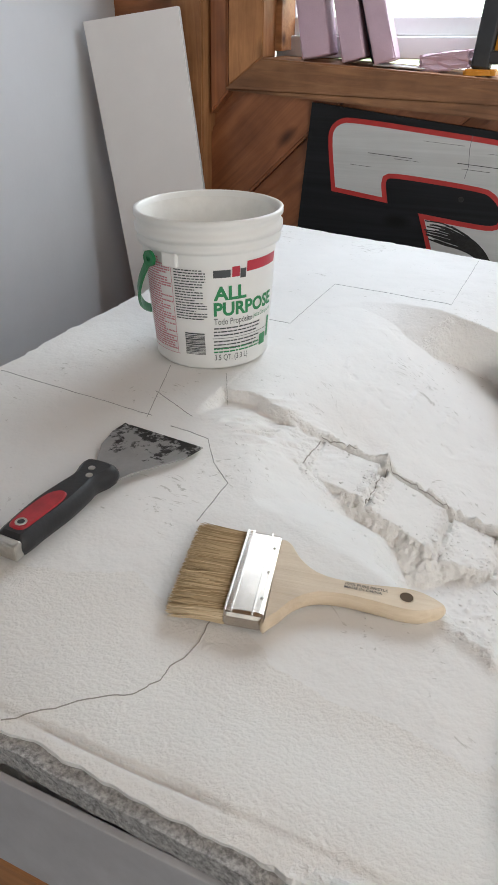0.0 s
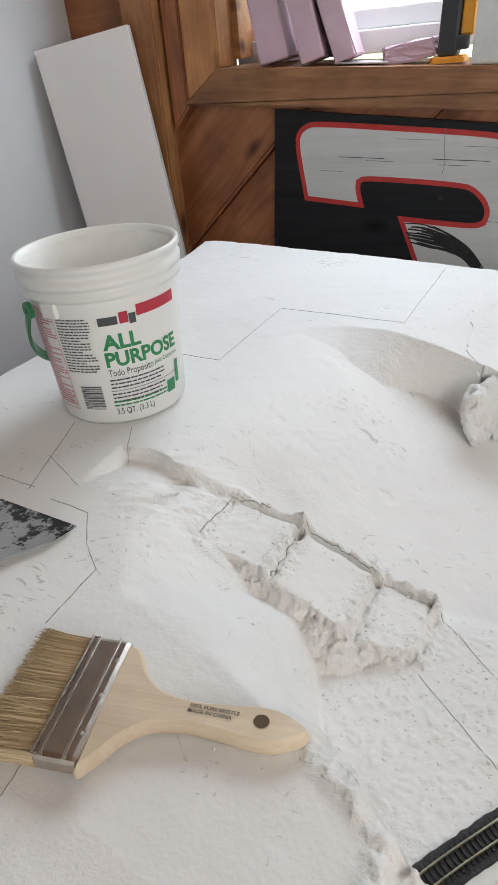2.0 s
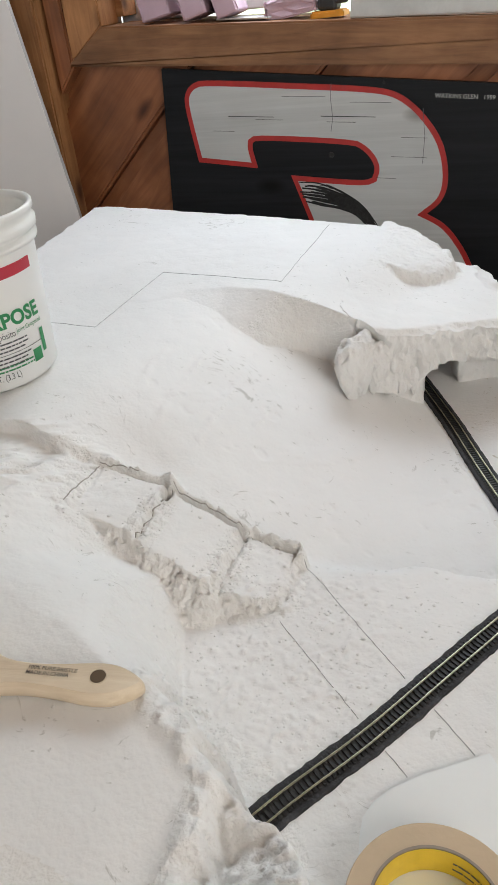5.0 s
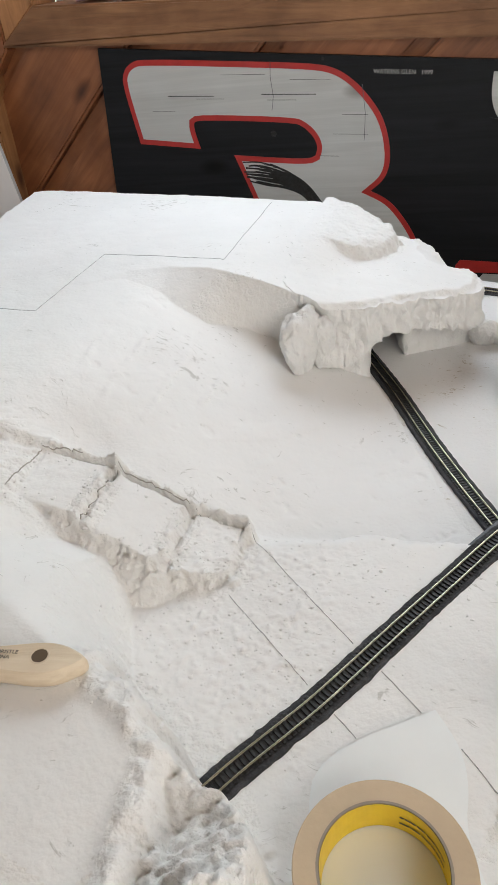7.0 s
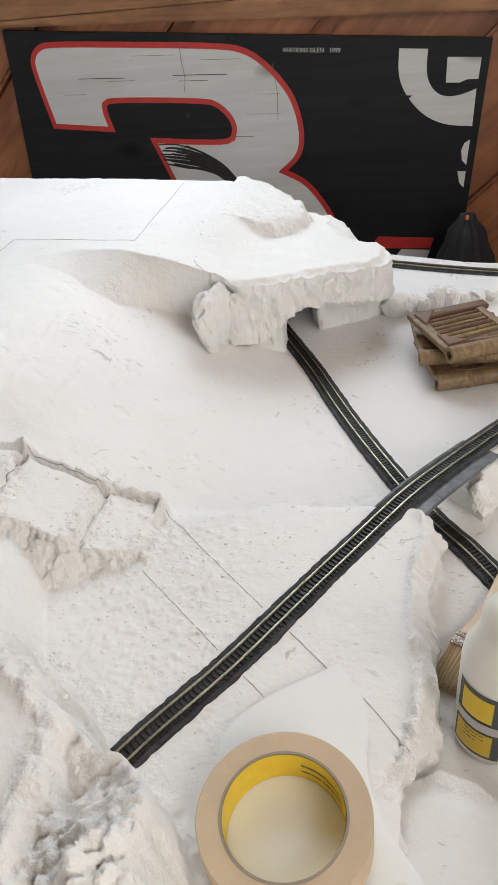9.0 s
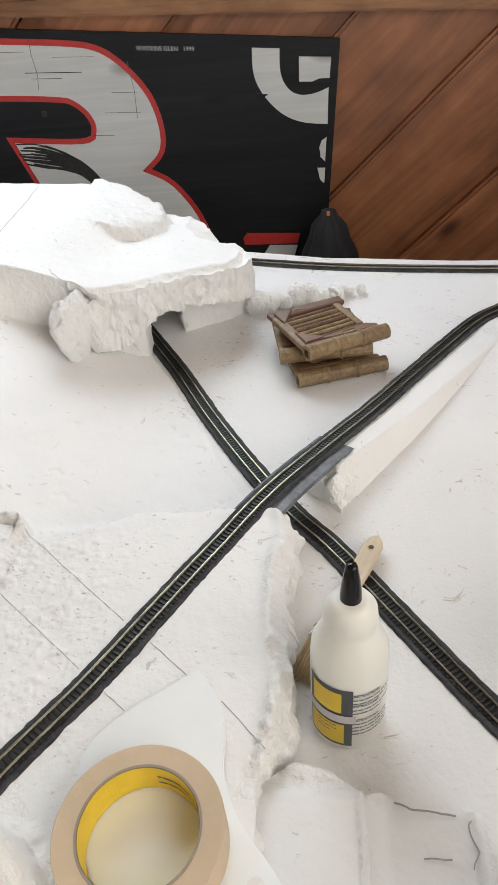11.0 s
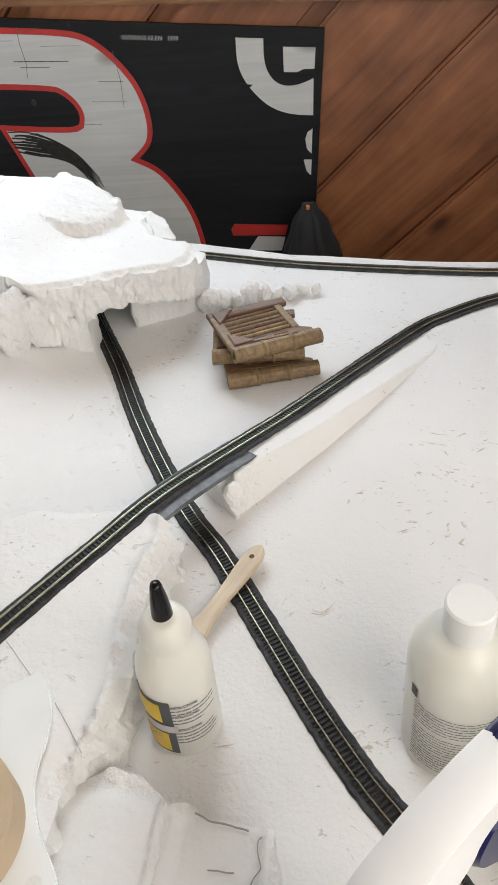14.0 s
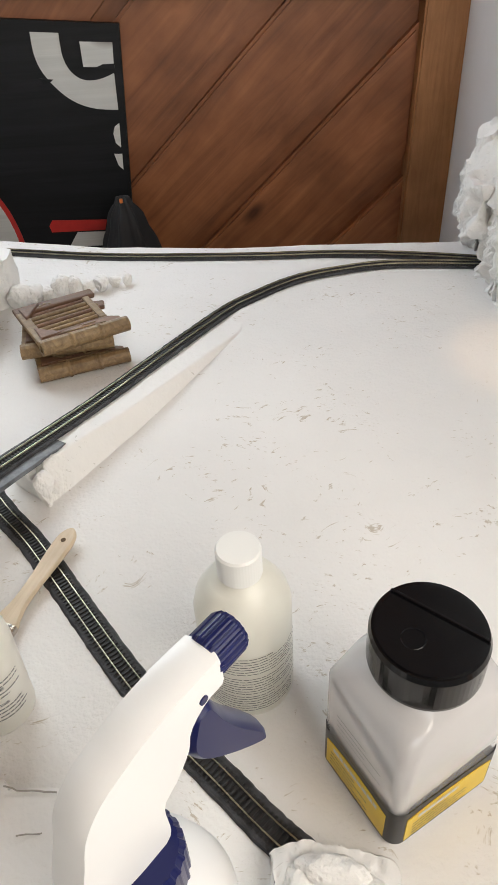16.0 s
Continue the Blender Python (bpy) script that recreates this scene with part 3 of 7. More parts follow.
def land(x, y):
    """The height of the carved landscape."""
    x, y = np.asarray(x, float), np.asarray(y, float)
    d = outside(SLAB, x, y) + 0.006 * fbm(x, y, 25, 3, 2)
    torn = smooth(0.04, 0.075, x) * smooth(-0.004, 0.006, d) * (1 - smooth(0.05, 0.08, d))
    d = d + torn * (0.012 * fbm(x, y, 42, 5, 23, 0.7) - 0.006 * np.abs(fbm(x, y, 26, 4, 29)))
    w = np.interp(x, [-0.1, 0.0, 0.04, 0.065, 0.09, 0.11, 0.15], [0.19, 0.16, 0.088, 0.044, 0.026, 0.020, 0.024])
    t = np.clip(d / w, 0, 1)
    south = slab_z(x, y) * (1 - mix(mix(t ** 1.3, t * t * (3 - 2 * t), 0.3), t ** 2.1, smooth(0.05, 0.085, x)))
    cliff = smooth(0.06, 0.11, x) * smooth(0.0, 0.01, d) * (1 - smooth(0.05, 0.07, d))
    # rough mound that buries the track
    dm = outside(MOUND, x, y) + 0.008 * fbm(x, y, 35, 4, 21)
    bowl = np.exp(-(((x - 0.148) / 0.030) ** 2 + ((y - 0.404) / 0.024) ** 2))
    strata = 1 - 2 * np.abs(fbm(x * 0.8 + y * 0.6, (y * 0.8 - x * 0.6) * 2.2, 28, 5, 71, 0.6))
    crest = np.exp(-(((x - 0.185) / 0.03) ** 2 + ((y - 0.375) / 0.035) ** 2))
    lobe = np.exp(-(((x - 0.142) / 0.020) ** 2 + ((y - 0.440) / 0.013) ** 2))
    hump = 0.068 - 0.010 * bowl + 0.013 * crest + 0.008 * lobe + (0.008 * strata + 0.006 * (1 - 2 * np.abs(fbm(x * 0.9 - y * 0.5, y * 0.9 + x * 0.5, 60, 5, 75, 0.65))) + 0.008 * fbm(x, y, 24, 5, 5, 0.65)) * (1 - 0.85 * bowl) * (0.45 + 0.75 * crest)
    south = np.maximum(south, mix(0.0, hump, 1 - smooth(-0.010, 0.001, dm)))
    rubble = np.maximum(smooth(0.004, 0.02, d) * (1 - smooth(0.85, 1.0, t)) * smooth(0.03, 0.10, x), (1 - smooth(-0.01, 0.02, dm)) * smooth(0.0, 0.015, d) * (1 - 0.8 * bowl))
    # valley that falls to the lower track
    f = 0.036 + 0.029 * (y - 0.75) - 0.518 * x - 0.014 * np.exp(-((x + 0.075) / 0.055) ** 2 - ((y - 0.72) / 0.055) ** 2)
    k = 0.012
    f = SLAB_Z - k * np.log1p(np.exp((SLAB_Z - f) / k))
    f = -0.049 + 0.014 * np.log1p(np.exp(np.clip((f + 0.049) / 0.014, -30, 30)))
    f = f + 0.0016 * fbm(x, y, 14, 4, 8) * smooth(-0.2, -0.1, x)
    rim = np.interp(x, [-0.19, -0.154, -0.099, -0.02, 0.056, 0.1], [1.0, 1.040, 1.056, 1.050, 1.032, 1.02])
    plateau = plateau_z(x, y) - 0.0015 * smooth(0.03, 0.05, x)
    foot = rim - np.interp(x, [-0.19, -0.15, -0.075, -0.033, 0.005, 0.04, 0.1], [0.006, 0.02, 0.056, 0.060, 0.024, 0.009, 0.009])
    rise = np.clip((y - foot) / (rim - foot), 0, 1) * (1 - smooth(0.07, 0.085, x))
    north = mix(f, np.maximum(plateau, f), rise)
    north = mix(north, np.minimum(north, -0.045), smooth(0.09, 0.13, x) * smooth(1.03, 1.07, y))
    ridge = np.interp(x, [-0.2, -0.1, -0.03, 0.05, 0.107, 0.13, 0.2, 0.31], [0.70, 0.704, 0.703, 0.700, 0.700, 0.706, 0.730, 0.738]) + 0.005 * fbm(x, y, 40, 3, 11)
    soft = np.interp(x, [-0.10, -0.05, -0.02, 0.08, 0.12], [0.006, 0.008, 0.016, 0.018, 0.028])
    z = mix(south, north, smooth(-1, 1, (y - ridge) / soft))
    z = np.where(x < -0.21, SLAB_Z, z)
    # three stepped foundations with crumbled margins
    near = np.zeros_like(z)
    crumble = 0.006 * fbm(x, y, 75, 5, 31, 0.75)
    for poly, top in STEPS:
        level = tilted(top, x)
        ds = outside(poly, x, y) + 0.0022 * fbm(x, y, 80, 4, 6, 0.6)
        apron = level - 0.0025 - 1.05 * np.maximum(ds + 0.006 * fbm(x, y, 90, 4, 36, 0.7), 0) + 0.8 * crumble
        z = np.where((ds > 0) & (ds < 0.03) & (y < 0.69), np.maximum(z, apron), z)
        cap = level + 0.006 + 0.9 * np.maximum(ds, 0) + 0.5 * np.maximum(0, -0.06 - x) + 0.5 * crumble
        z = np.where((ds > 0) & (y > 0.67) & (x > -0.11), np.minimum(z, cap), z)
    for poly, top in STEPS:
        level = tilted(top, x)
        ds = outside(poly, x, y) + 0.0022 * fbm(x, y, 80, 4, 6, 0.6)
        z = mix(z, level + 0.0007 * fbm(x, y, 60, 4, 4), 1 - smooth(-0.0015, 0.0022, ds))
        near = np.maximum(near, smooth(0.0, 0.003, ds) * (1 - smooth(0.008, 0.018, ds)))
        back = smooth(0.0, 0.012, y - np.interp(x, [-0.09, -0.03, 0.05, 0.107], [0.700, 0.698, 0.690, 0.680])) * smooth(-0.10, -0.085, x)
        lift = 0.0010 + 0.0045 * smooth(0.045, 0.06, x) + 0.003 * fbm(x, y, 38, 4, 87)
        z = mix(z, np.maximum(z, level + lift + 0.7 * crumble), back * np.exp(-((ds - 0.0060) / 0.0042) ** 4))
        z = z - 0.0018 * np.exp(-((ds - 0.0022) / 0.0014) ** 2) * smooth(-0.4, 0.3, fbm(x, y, 45, 2, 88))
    # the knob of plaster between the first two
    z = z + 0.007 * np.exp(-((x + 0.021) / 0.009) ** 2 - ((y - 0.711) / 0.007) ** 2) * (1 + 0.8 * fbm(x, y, 70, 4, 71))
    z = z + 0.008 * np.exp(-((x + 0.085) / 0.012) ** 2 - ((y - 0.714) / 0.006) ** 2) * (1 + 0.9 * fbm(x, y, 60, 4, 73))
    z = z + near * (0.8 * crumble + 0.0015)
    # scooped lip at the head of the valley
    s = y - np.interp(x, [-0.225, -0.206, -0.169, -0.129, -0.10], [0.712, 0.705, 0.706, 0.697, 0.690]) + 0.003 * fbm(x, y, 50, 3, 55)
    z = z - 0.013 * smooth(-0.216, -0.204, x) * (1 - smooth(-0.145, -0.115, x)) * (1 - smooth(-0.004, 0.001, s)) * (1 - smooth(0.015, 0.075, -s))
    # trowelled plaster beside them
    drag = np.exp(-(((x + 0.135) / 0.05) ** 2 + ((y - 0.665) / 0.05) ** 2))
    z = z + drag * 0.006 * (1 - 2 * np.abs(fbm((x + y) * 0.7, (y - x) * 2.0, 24, 4, 19)))
    z = z + rubble * (0.007 * fbm(x, y, 55, 4, 14, 0.6) + 0.005 * (1 - 2 * np.abs(fbm(x, y, 80, 4, 77, 0.6))))
    z = z + 0.0012 * fbm(x, y, 22, 4, 91) * smooth(-0.22, -0.05, x)
    # dents and trowel ridges on the valley floor
    floor_area = smooth(-0.17, -0.1, x) * smooth(0.73, 0.77, y) * (1 - smooth(0.97, 1.03, y))
    z = z - floor_area * 0.0012 * smooth(0.46, 0.62, fbm(x, y, 38, 3, 63)) + floor_area * 0.0012 * smooth(0.2, 0.5, fbm((x - y) * 1.5, (y + x) * 0.4, 13, 4, 97))
    # overlapping trowel strokes down the valley
    for x0, x1, y0, y1, seed in ((-0.076, -0.072, 0.78, 0.93, 5), (-0.034, -0.031, 0.78, 0.985, 6), (-0.115, -0.112, 0.80, 0.90, 7), (0.012, 0.006, 0.80, 0.96, 8)):
        c = x - mix(x1, x0, np.clip((y - y0) / (y1 - y0), 0, 1)) + 0.004 * fbm(x, y, 18, 3, seed)
        run = smooth(y0 - 0.02, y0 + 0.02, y) * (1 - smooth(y1 - 0.02, y1 + 0.01, y)) * smooth(-0.45, 0.35, fbm(x, y, 22, 3, seed + 40))
        z = z + run * (0.0016 * np.exp(-(c / 0.0034) ** 2) * (1 + 0.8 * fbm(x, y, 90, 4, seed + 20)) + 0.0010 * smooth(-0.001, 0.003, c) * (1 - smooth(0.012, 0.035, c)))
    # crumbly rolled lip where the slab breaks off
    roll = smooth(0.055, 0.09, x) * (1 - smooth(0.51, 0.55, y)) * np.exp(-((d + 0.004) / 0.0075) ** 2)
    z = z + roll * (0.0040 + 0.009 * fbm(x, y, 48, 5, 83, 0.65))
    # crumbs of plaster on the flat sheet
    grit = smooth(0.03, 0.08, x) * (1 - smooth(0.16, 0.24, x)) * smooth(0.47, 0.5, y) * (1 - smooth(0.66, 0.72, y))
    z = z + grit * 0.0022 * np.maximum(0, fbm(x, y, 150, 4, 41, 0.7)) * 1.6
    z = z + 0.0006 * fbm(x, y, 40, 3, 51)
    # broken east rim of the sheet
    rim_x = np.interp(y, [0.45, 0.5, 0.55, 0.6, 0.65, 0.69, 0.712, 0.735], [0.325, 0.341, 0.346, 0.338, 0.340, 0.349, 0.337, 0.315])
    de = (rim_x - x + 0.006 * fbm(x, y, 40, 4, 44)) / np.interp(y, [0.45, 0.52, 0.6, 0.72], [0.030, 0.020, 0.013, 0.012])
    zone = (1 - smooth(0.75, 1.0, de)) * smooth(0.46, 0.475, y) * (1 - smooth(0.715, 0.735, y))
    crown = np.exp(-((rim_x - 0.011 - x) / 0.006) ** 2) * smooth(0.475, 0.49, y) * (1 - smooth(0.70, 0.725, y))
    z = z + crown * 0.0055 * (1 + 0.9 * fbm(x, y, 34, 4, 49))
    z = z - zone * (0.002 + 0.008 * np.clip(1 - de, 0, 1) ** 1.5) + zone * (0.007 * fbm(x, y, 55, 5, 46, 0.7) + 0.004 * (1 - 2 * np.abs(fbm(x, y, 45, 4, 48))))
    # two scored lines along the front rim of the slab
    lip = y - 0.2685 - 0.0012 * fbm(x, y * 0.2, 30, 4, 57)
    z = z - (x < 0.12) * (0.0030 * np.exp(-(lip / 0.0020) ** 2) * smooth(-0.5, 0.1, fbm(x, y * 0.2, 22, 3, 58)) + 0.0012 * (1 - smooth(-0.001, 0.001, lip)))
    return z


def broken_land(x, y):
    d = outside(SLAB, x, y)
    hit = (outside(MOUND, x, y) < 0.004) & (d > 0.0)
    hit |= (d > -0.010) & (d < 0.05) & (x > 0.05) & (y < 0.56)
    for poly, top in STEPS:
        ds = outside(poly, x, y)
        hit |= (ds > 0.001) & (ds < np.where(y > 0.69, 0.010, 0.018))
    rim_x = np.interp(y, [0.45, 0.5, 0.55, 0.6, 0.65, 0.69, 0.712, 0.735], [0.325, 0.341, 0.346, 0.338, 0.340, 0.349, 0.337, 0.315])
    return hit | ((x > rim_x - np.interp(y, [0.45, 0.52, 0.6], [0.022, 0.014, 0.009])) & (y > 0.46) & (y < 0.73))


LANDSCAPE = [(-0.475, 0.260), (-0.13, 0.259), (0.045, 0.251), (0.322, 0.256), (0.3215, 0.47), (0.331, 0.490), (0.341, 0.5), (0.346, 0.55), (0.338, 0.6), (0.340, 0.65), (0.349, 0.69), (0.337, 0.712), (0.313, 0.735), (0.283, 0.80), (0.228, 0.915), (0.178, 1.015), (0.137, 1.085), (0.10, 1.12), (0.08, 1.29), (0.089, 1.302), (-0.207, 1.369), (-0.488, 1.421), (-0.522, 1.415), (-0.499, 1.266), (-0.465, 0.937), (-0.473, 0.78)]
landscape = tagged(new("foam_landscape"), "carved white foam landscape skimmed with plaster on the layout table", "landscape")
chunk("terrain", LANDSCAPE, 0.0016, land, lambda x, y: np.full(np.shape(x), -0.051), FOAM, 0.0045, 45, 12, 0.012, landscape, crumbly=broken_land)

def blob(name, centre, radii, turn, parent, seed):
    """A knobbly lump of foam."""
    bm = bmesh.new()
    bmesh.ops.create_icosphere(bm, subdivisions=5, radius=1.0)
    p = np.array([v.co for v in bm.verts])
    q = p * np.array(radii)
    k = 1.08 + 0.38 * fbm(q[:, 0] + q[:, 2] * 0.5, q[:, 1] - q[:, 2] * 0.6, 40, 5, seed, 0.66) - 0.36 * np.abs(fbm(q[:, 0] - q[:, 1], q[:, 2] * 0.5 + q[:, 1] * 0.3, 48, 5, seed + 3, 0.62))
    p[:, :2] *= (0.78 + 0.34 * p[:, 2])[:, None]
    m = Matrix.Translation(centre) @ Matrix.Rotation(turn, 4, "Z") @ Matrix.Diagonal((*radii, 1))
    for v, f, c in zip(bm.verts, k, p):
        v.co = m @ (Vector(c) * float(f))
    return part(name, bm, ROUGH, parent, smooth=True)


LEDGE = [(0.058, 1.040), (0.075, 1.026), (0.092, 1.021), (0.112, 1.012), (0.135, 1.020), (0.157, 1.036), (0.19, 1.060), (0.23, 1.088), (0.262, 1.110), (0.282, 1.130), (0.286, 1.158), (0.268, 1.185), (0.22, 1.2), (0.19, 1.26), (0.10, 1.31), (0.05, 1.33), (0.04, 1.15)]
CRAG = [(-0.05, 1.36), (0.090, 1.335), (0.155, 1.285), (0.172, 1.235), (0.160, 1.190), (0.125, 1.168), (0.085, 1.165), (0.05, 1.19), (-0.05, 1.22)]


def ledge_top(x, y):
    z = plateau_z(x, y) + 0.0004
    d = outside(CRAG, x, y) + 0.017 * fbm(x, y, 30, 5, 3, 0.66)
    grow = smooth(0.05, 0.12, x)
    top = SLAB_Z - 0.007 * grow - 0.016 * smooth(0.08, 0.17, x) + grow * (0.003 * (1 - 2 * np.abs(fbm(x, y, 24, 4, 5, 0.6))) + 0.003 * fbm(x, y, 50, 4, 15, 0.6))
    z = mix(z, np.maximum(z, top), 0.8 * (1 - smooth(-0.008, 0.003, d)) + 0.2 * (1 - smooth(-0.026, -0.006, d)))
    # flakes broken out of the front edge
    e = outside(LEDGE, x, y) + 0.004 * fbm(x, y, 55, 4, 17)
    z = z - 0.006 * smooth(-0.010, -0.001, e) * smooth(-0.2, 0.3, fbm(x, y, 42, 3, 19)) * smooth(0.07, 0.1, x)
    return z + 0.0012 * fbm(x, y, 50, 4, 6) + grow * 0.010 * fbm(x, y, 80, 5, 16, 0.72) * (1 - smooth(-0.02, 0.02, np.abs(d + 0.004)))


def broken_ledge(x, y):
    return (outside(CRAG, x, y) < 0.012) & (x > 0.06)


def ledge_bottom(x, y):
    return np.interp(x, [0.09, 0.14, 0.157, 0.19, 0.212, 0.24, 0.29], [-0.006, -0.006, 0.014, 0.022, 0.017, 0.008, -0.004]) + 0.004 * fbm(x, y, 40, 3, 7)


chunk("rock_ledge", LEDGE, 0.0018, ledge_top, ledge_bottom, FOAM, 0.008, 45, 18, 0.014, landscape, "rough carved ledge over the tunnel mouth", True, 12, broken_ledge, flute=0.75)
chunk("tunnel_wall", [(0.095, 1.040), (0.125, 1.030), (0.145, 1.034), (0.158, 1.048), (0.150, 1.10), (0.08, 1.10)], 0.002, lambda x, y: 0.03 + 0 * x, lambda x, y: -0.051 + 0 * x, FOAM, 0.002, 30, 10, 0.003, landscape, "", False, 28)
# two lumps that droop below the ledge on the near side of the tunnel
blob("hanging_lump", (0.085, 0.995, 0.033), (0.021, 0.036, 0.044), -0.35, landscape, 24)
blob("hanging_lump", (0.104, 1.012, 0.030), (0.022, 0.016, 0.034), 0.2, landscape, 44)
blob("hanging_lump", (0.147, 1.030, 0.006), (0.009, 0.008, 0.020), 0.0, landscape, 34)
FOOT = [(0.190, 1.130), (0.235, 1.155), (0.284, 1.186), (0.286, 1.22), (0.25, 1.235), (0.20, 1.25), (0.174, 1.19)]
chunk("tunnel_wall", FOOT, 0.003, lambda x, y: 0.02 + 0 * x, lambda x, y: -0.051 + 0 * x, FOAM, 0.004, 30, 10, 0.005, landscape, "", False, 8)
LOW = [(0.155, 1.235), (0.21, 1.225), (0.235, 1.25), (0.215, 1.29), (0.16, 1.31)]
chunk("low_rock", LOW, 0.003, lambda x, y: 0.055 - 0.5 * np.maximum(0, x - 0.19) + 0.006 * fbm(x, y, 50, 4, 4), lambda x, y: -0.051 + 0 * x, FOAM, 0.006, 40, 8, 0.006, landscape, "", False, 18)

# flat deck of the table
DECK_EDGE = [(-0.47, 0.262), (EAST - 0.004, 0.262), (EAST - 0.004, 1.258), (0.94, 1.278), (0.72, 1.306), (0.594, 1.319), (0.39, 1.358), (0.233, 1.412), (0.1, 1.44), (-0.48, 1.44)]
table = tagged(new("layout_table"), "white skimmed model railway table on timber legs", "table")
chunk("deck", DECK_EDGE, 0.006, lambda x, y: DECK_Z + 0.0009 * fbm(x, y, 9, 4, 3) + 0.012 * smooth(0.72, 0.95, x) * (1 - smooth(0.95, 1.12, y)), lambda x, y: -0.1 + 0 * x, DECK, 0.002, 20, 3, 0.001, table, "", True)
FASCIA = material("grey_primer", (0.52, 0.52, 0.54), 0.4, grain=0.25, grain_scale=14, bump=0.15, bump_scale=50)
part("fascia_panel", box((-0.466, 0.2415, -0.012), (0.320, 0.2465, 0.0860), 0.001), FASCIA, table)
EDGE = material("chipped_edge", (0.50, 0.495, 0.485), 0.8, grain=0.85, grain_scale=330, dark=(0.13, 0.127, 0.124), bump=0.8, bump_scale=420)
bm = box((-0.468, 0.2445, 0.0865), (0.24, 0.262, 0.1035))
bmesh.ops.subdivide_edges(bm, edges=[e for e in bm.edges if e.calc_length() > 0.1], cuts=170, use_grid_fill=True)
bmesh.ops.subdivide_edges(bm, edges=[e for e in bm.edges if e.calc_length() > 0.0165], cuts=6, use_grid_fill=True)
for v in bm.verts:
    v.co.y += 0.0014 * float(fbm(v.co.x, v.co.z, 110, 5, 5, 0.75)) - 0.012 * float(np.clip((v.co.x + 0.13) / 0.17, -0.2, 1)) * 0.6 + 0.006
    v.co.z += 0.0022 * float(fbm(v.co.x, v.co.z + 3, 40, 4, 8))
part("chipped_rim", bm, EDGE, table, "chipped grey rim below the foam")
part("front_rail", box((-0.46, 0.2400, -0.14), (EAST - 0.01, 0.2590, -0.0135), 0.002), POST, table)
for x, y in ((-0.43, 0.32), (1.03, 0.32), (-0.43, 1.36), (1.03, 1.2)):
    part("leg", box((x - 0.04, y - 0.02, FLOOR_Z), (x + 0.04, y + 0.02, -0.1), 0.003), POST, table)

# ---------- tracks ----------


def sweep(line, section, mat, name, parent, closed=True, label=""):
    """Carries a small section (across, up) along a line of x, y, z."""
    d = np.gradient(line[:, :2], axis=0)
    d /= np.linalg.norm(d, axis=1)[:, None]
    side = np.stack([d[:, 1], -d[:, 0]], 1)
    n = len(section)
    verts = [(p[0] + s[0] * a, p[1] + s[1] * a, p[2] + b) for p, s in zip(line, side) for a, b in section]
    faces = [(i * n + j, i * n + (j + 1) % n, (i + 1) * n + (j + 1) % n, (i + 1) * n + j) for i in range(len(line) - 1) for j in range(n if closed else n - 1)]
    if closed:
        faces += [tuple(range(n))[::-1], tuple((len(line) - 1) * n + j for j in range(n))]
    me = bpy.data.meshes.new(name)
    me.from_pydata(verts, [], faces)
    me.update()
    bm = bmesh.new()
    bm.from_mesh(me)
    bmesh.ops.recalc_face_normals(bm, faces=bm.faces)
    bm.to_mesh(me)
    bm.free()
    return link_mesh(name, me, mat, parent, label)


def tie_mesh():
    bm = bmesh.new()
    add_box(bm, (-0.0083, -0.0010, 0), (0.0083, 0.0010, 0.0016))
    for s in (-1, 1):
        add_box(bm, (s * 0.0046 - 0.0016, -0.0007, 0.0016), (s * 0.0046 + 0.0016, 0.0007, 0.0022))
    me = bpy.data.meshes.new("tie")
    bm.to_mesh(me)
    bm.free()
    me.materials.append(TIE)
    return me


TIE_MESH = tie_mesh()


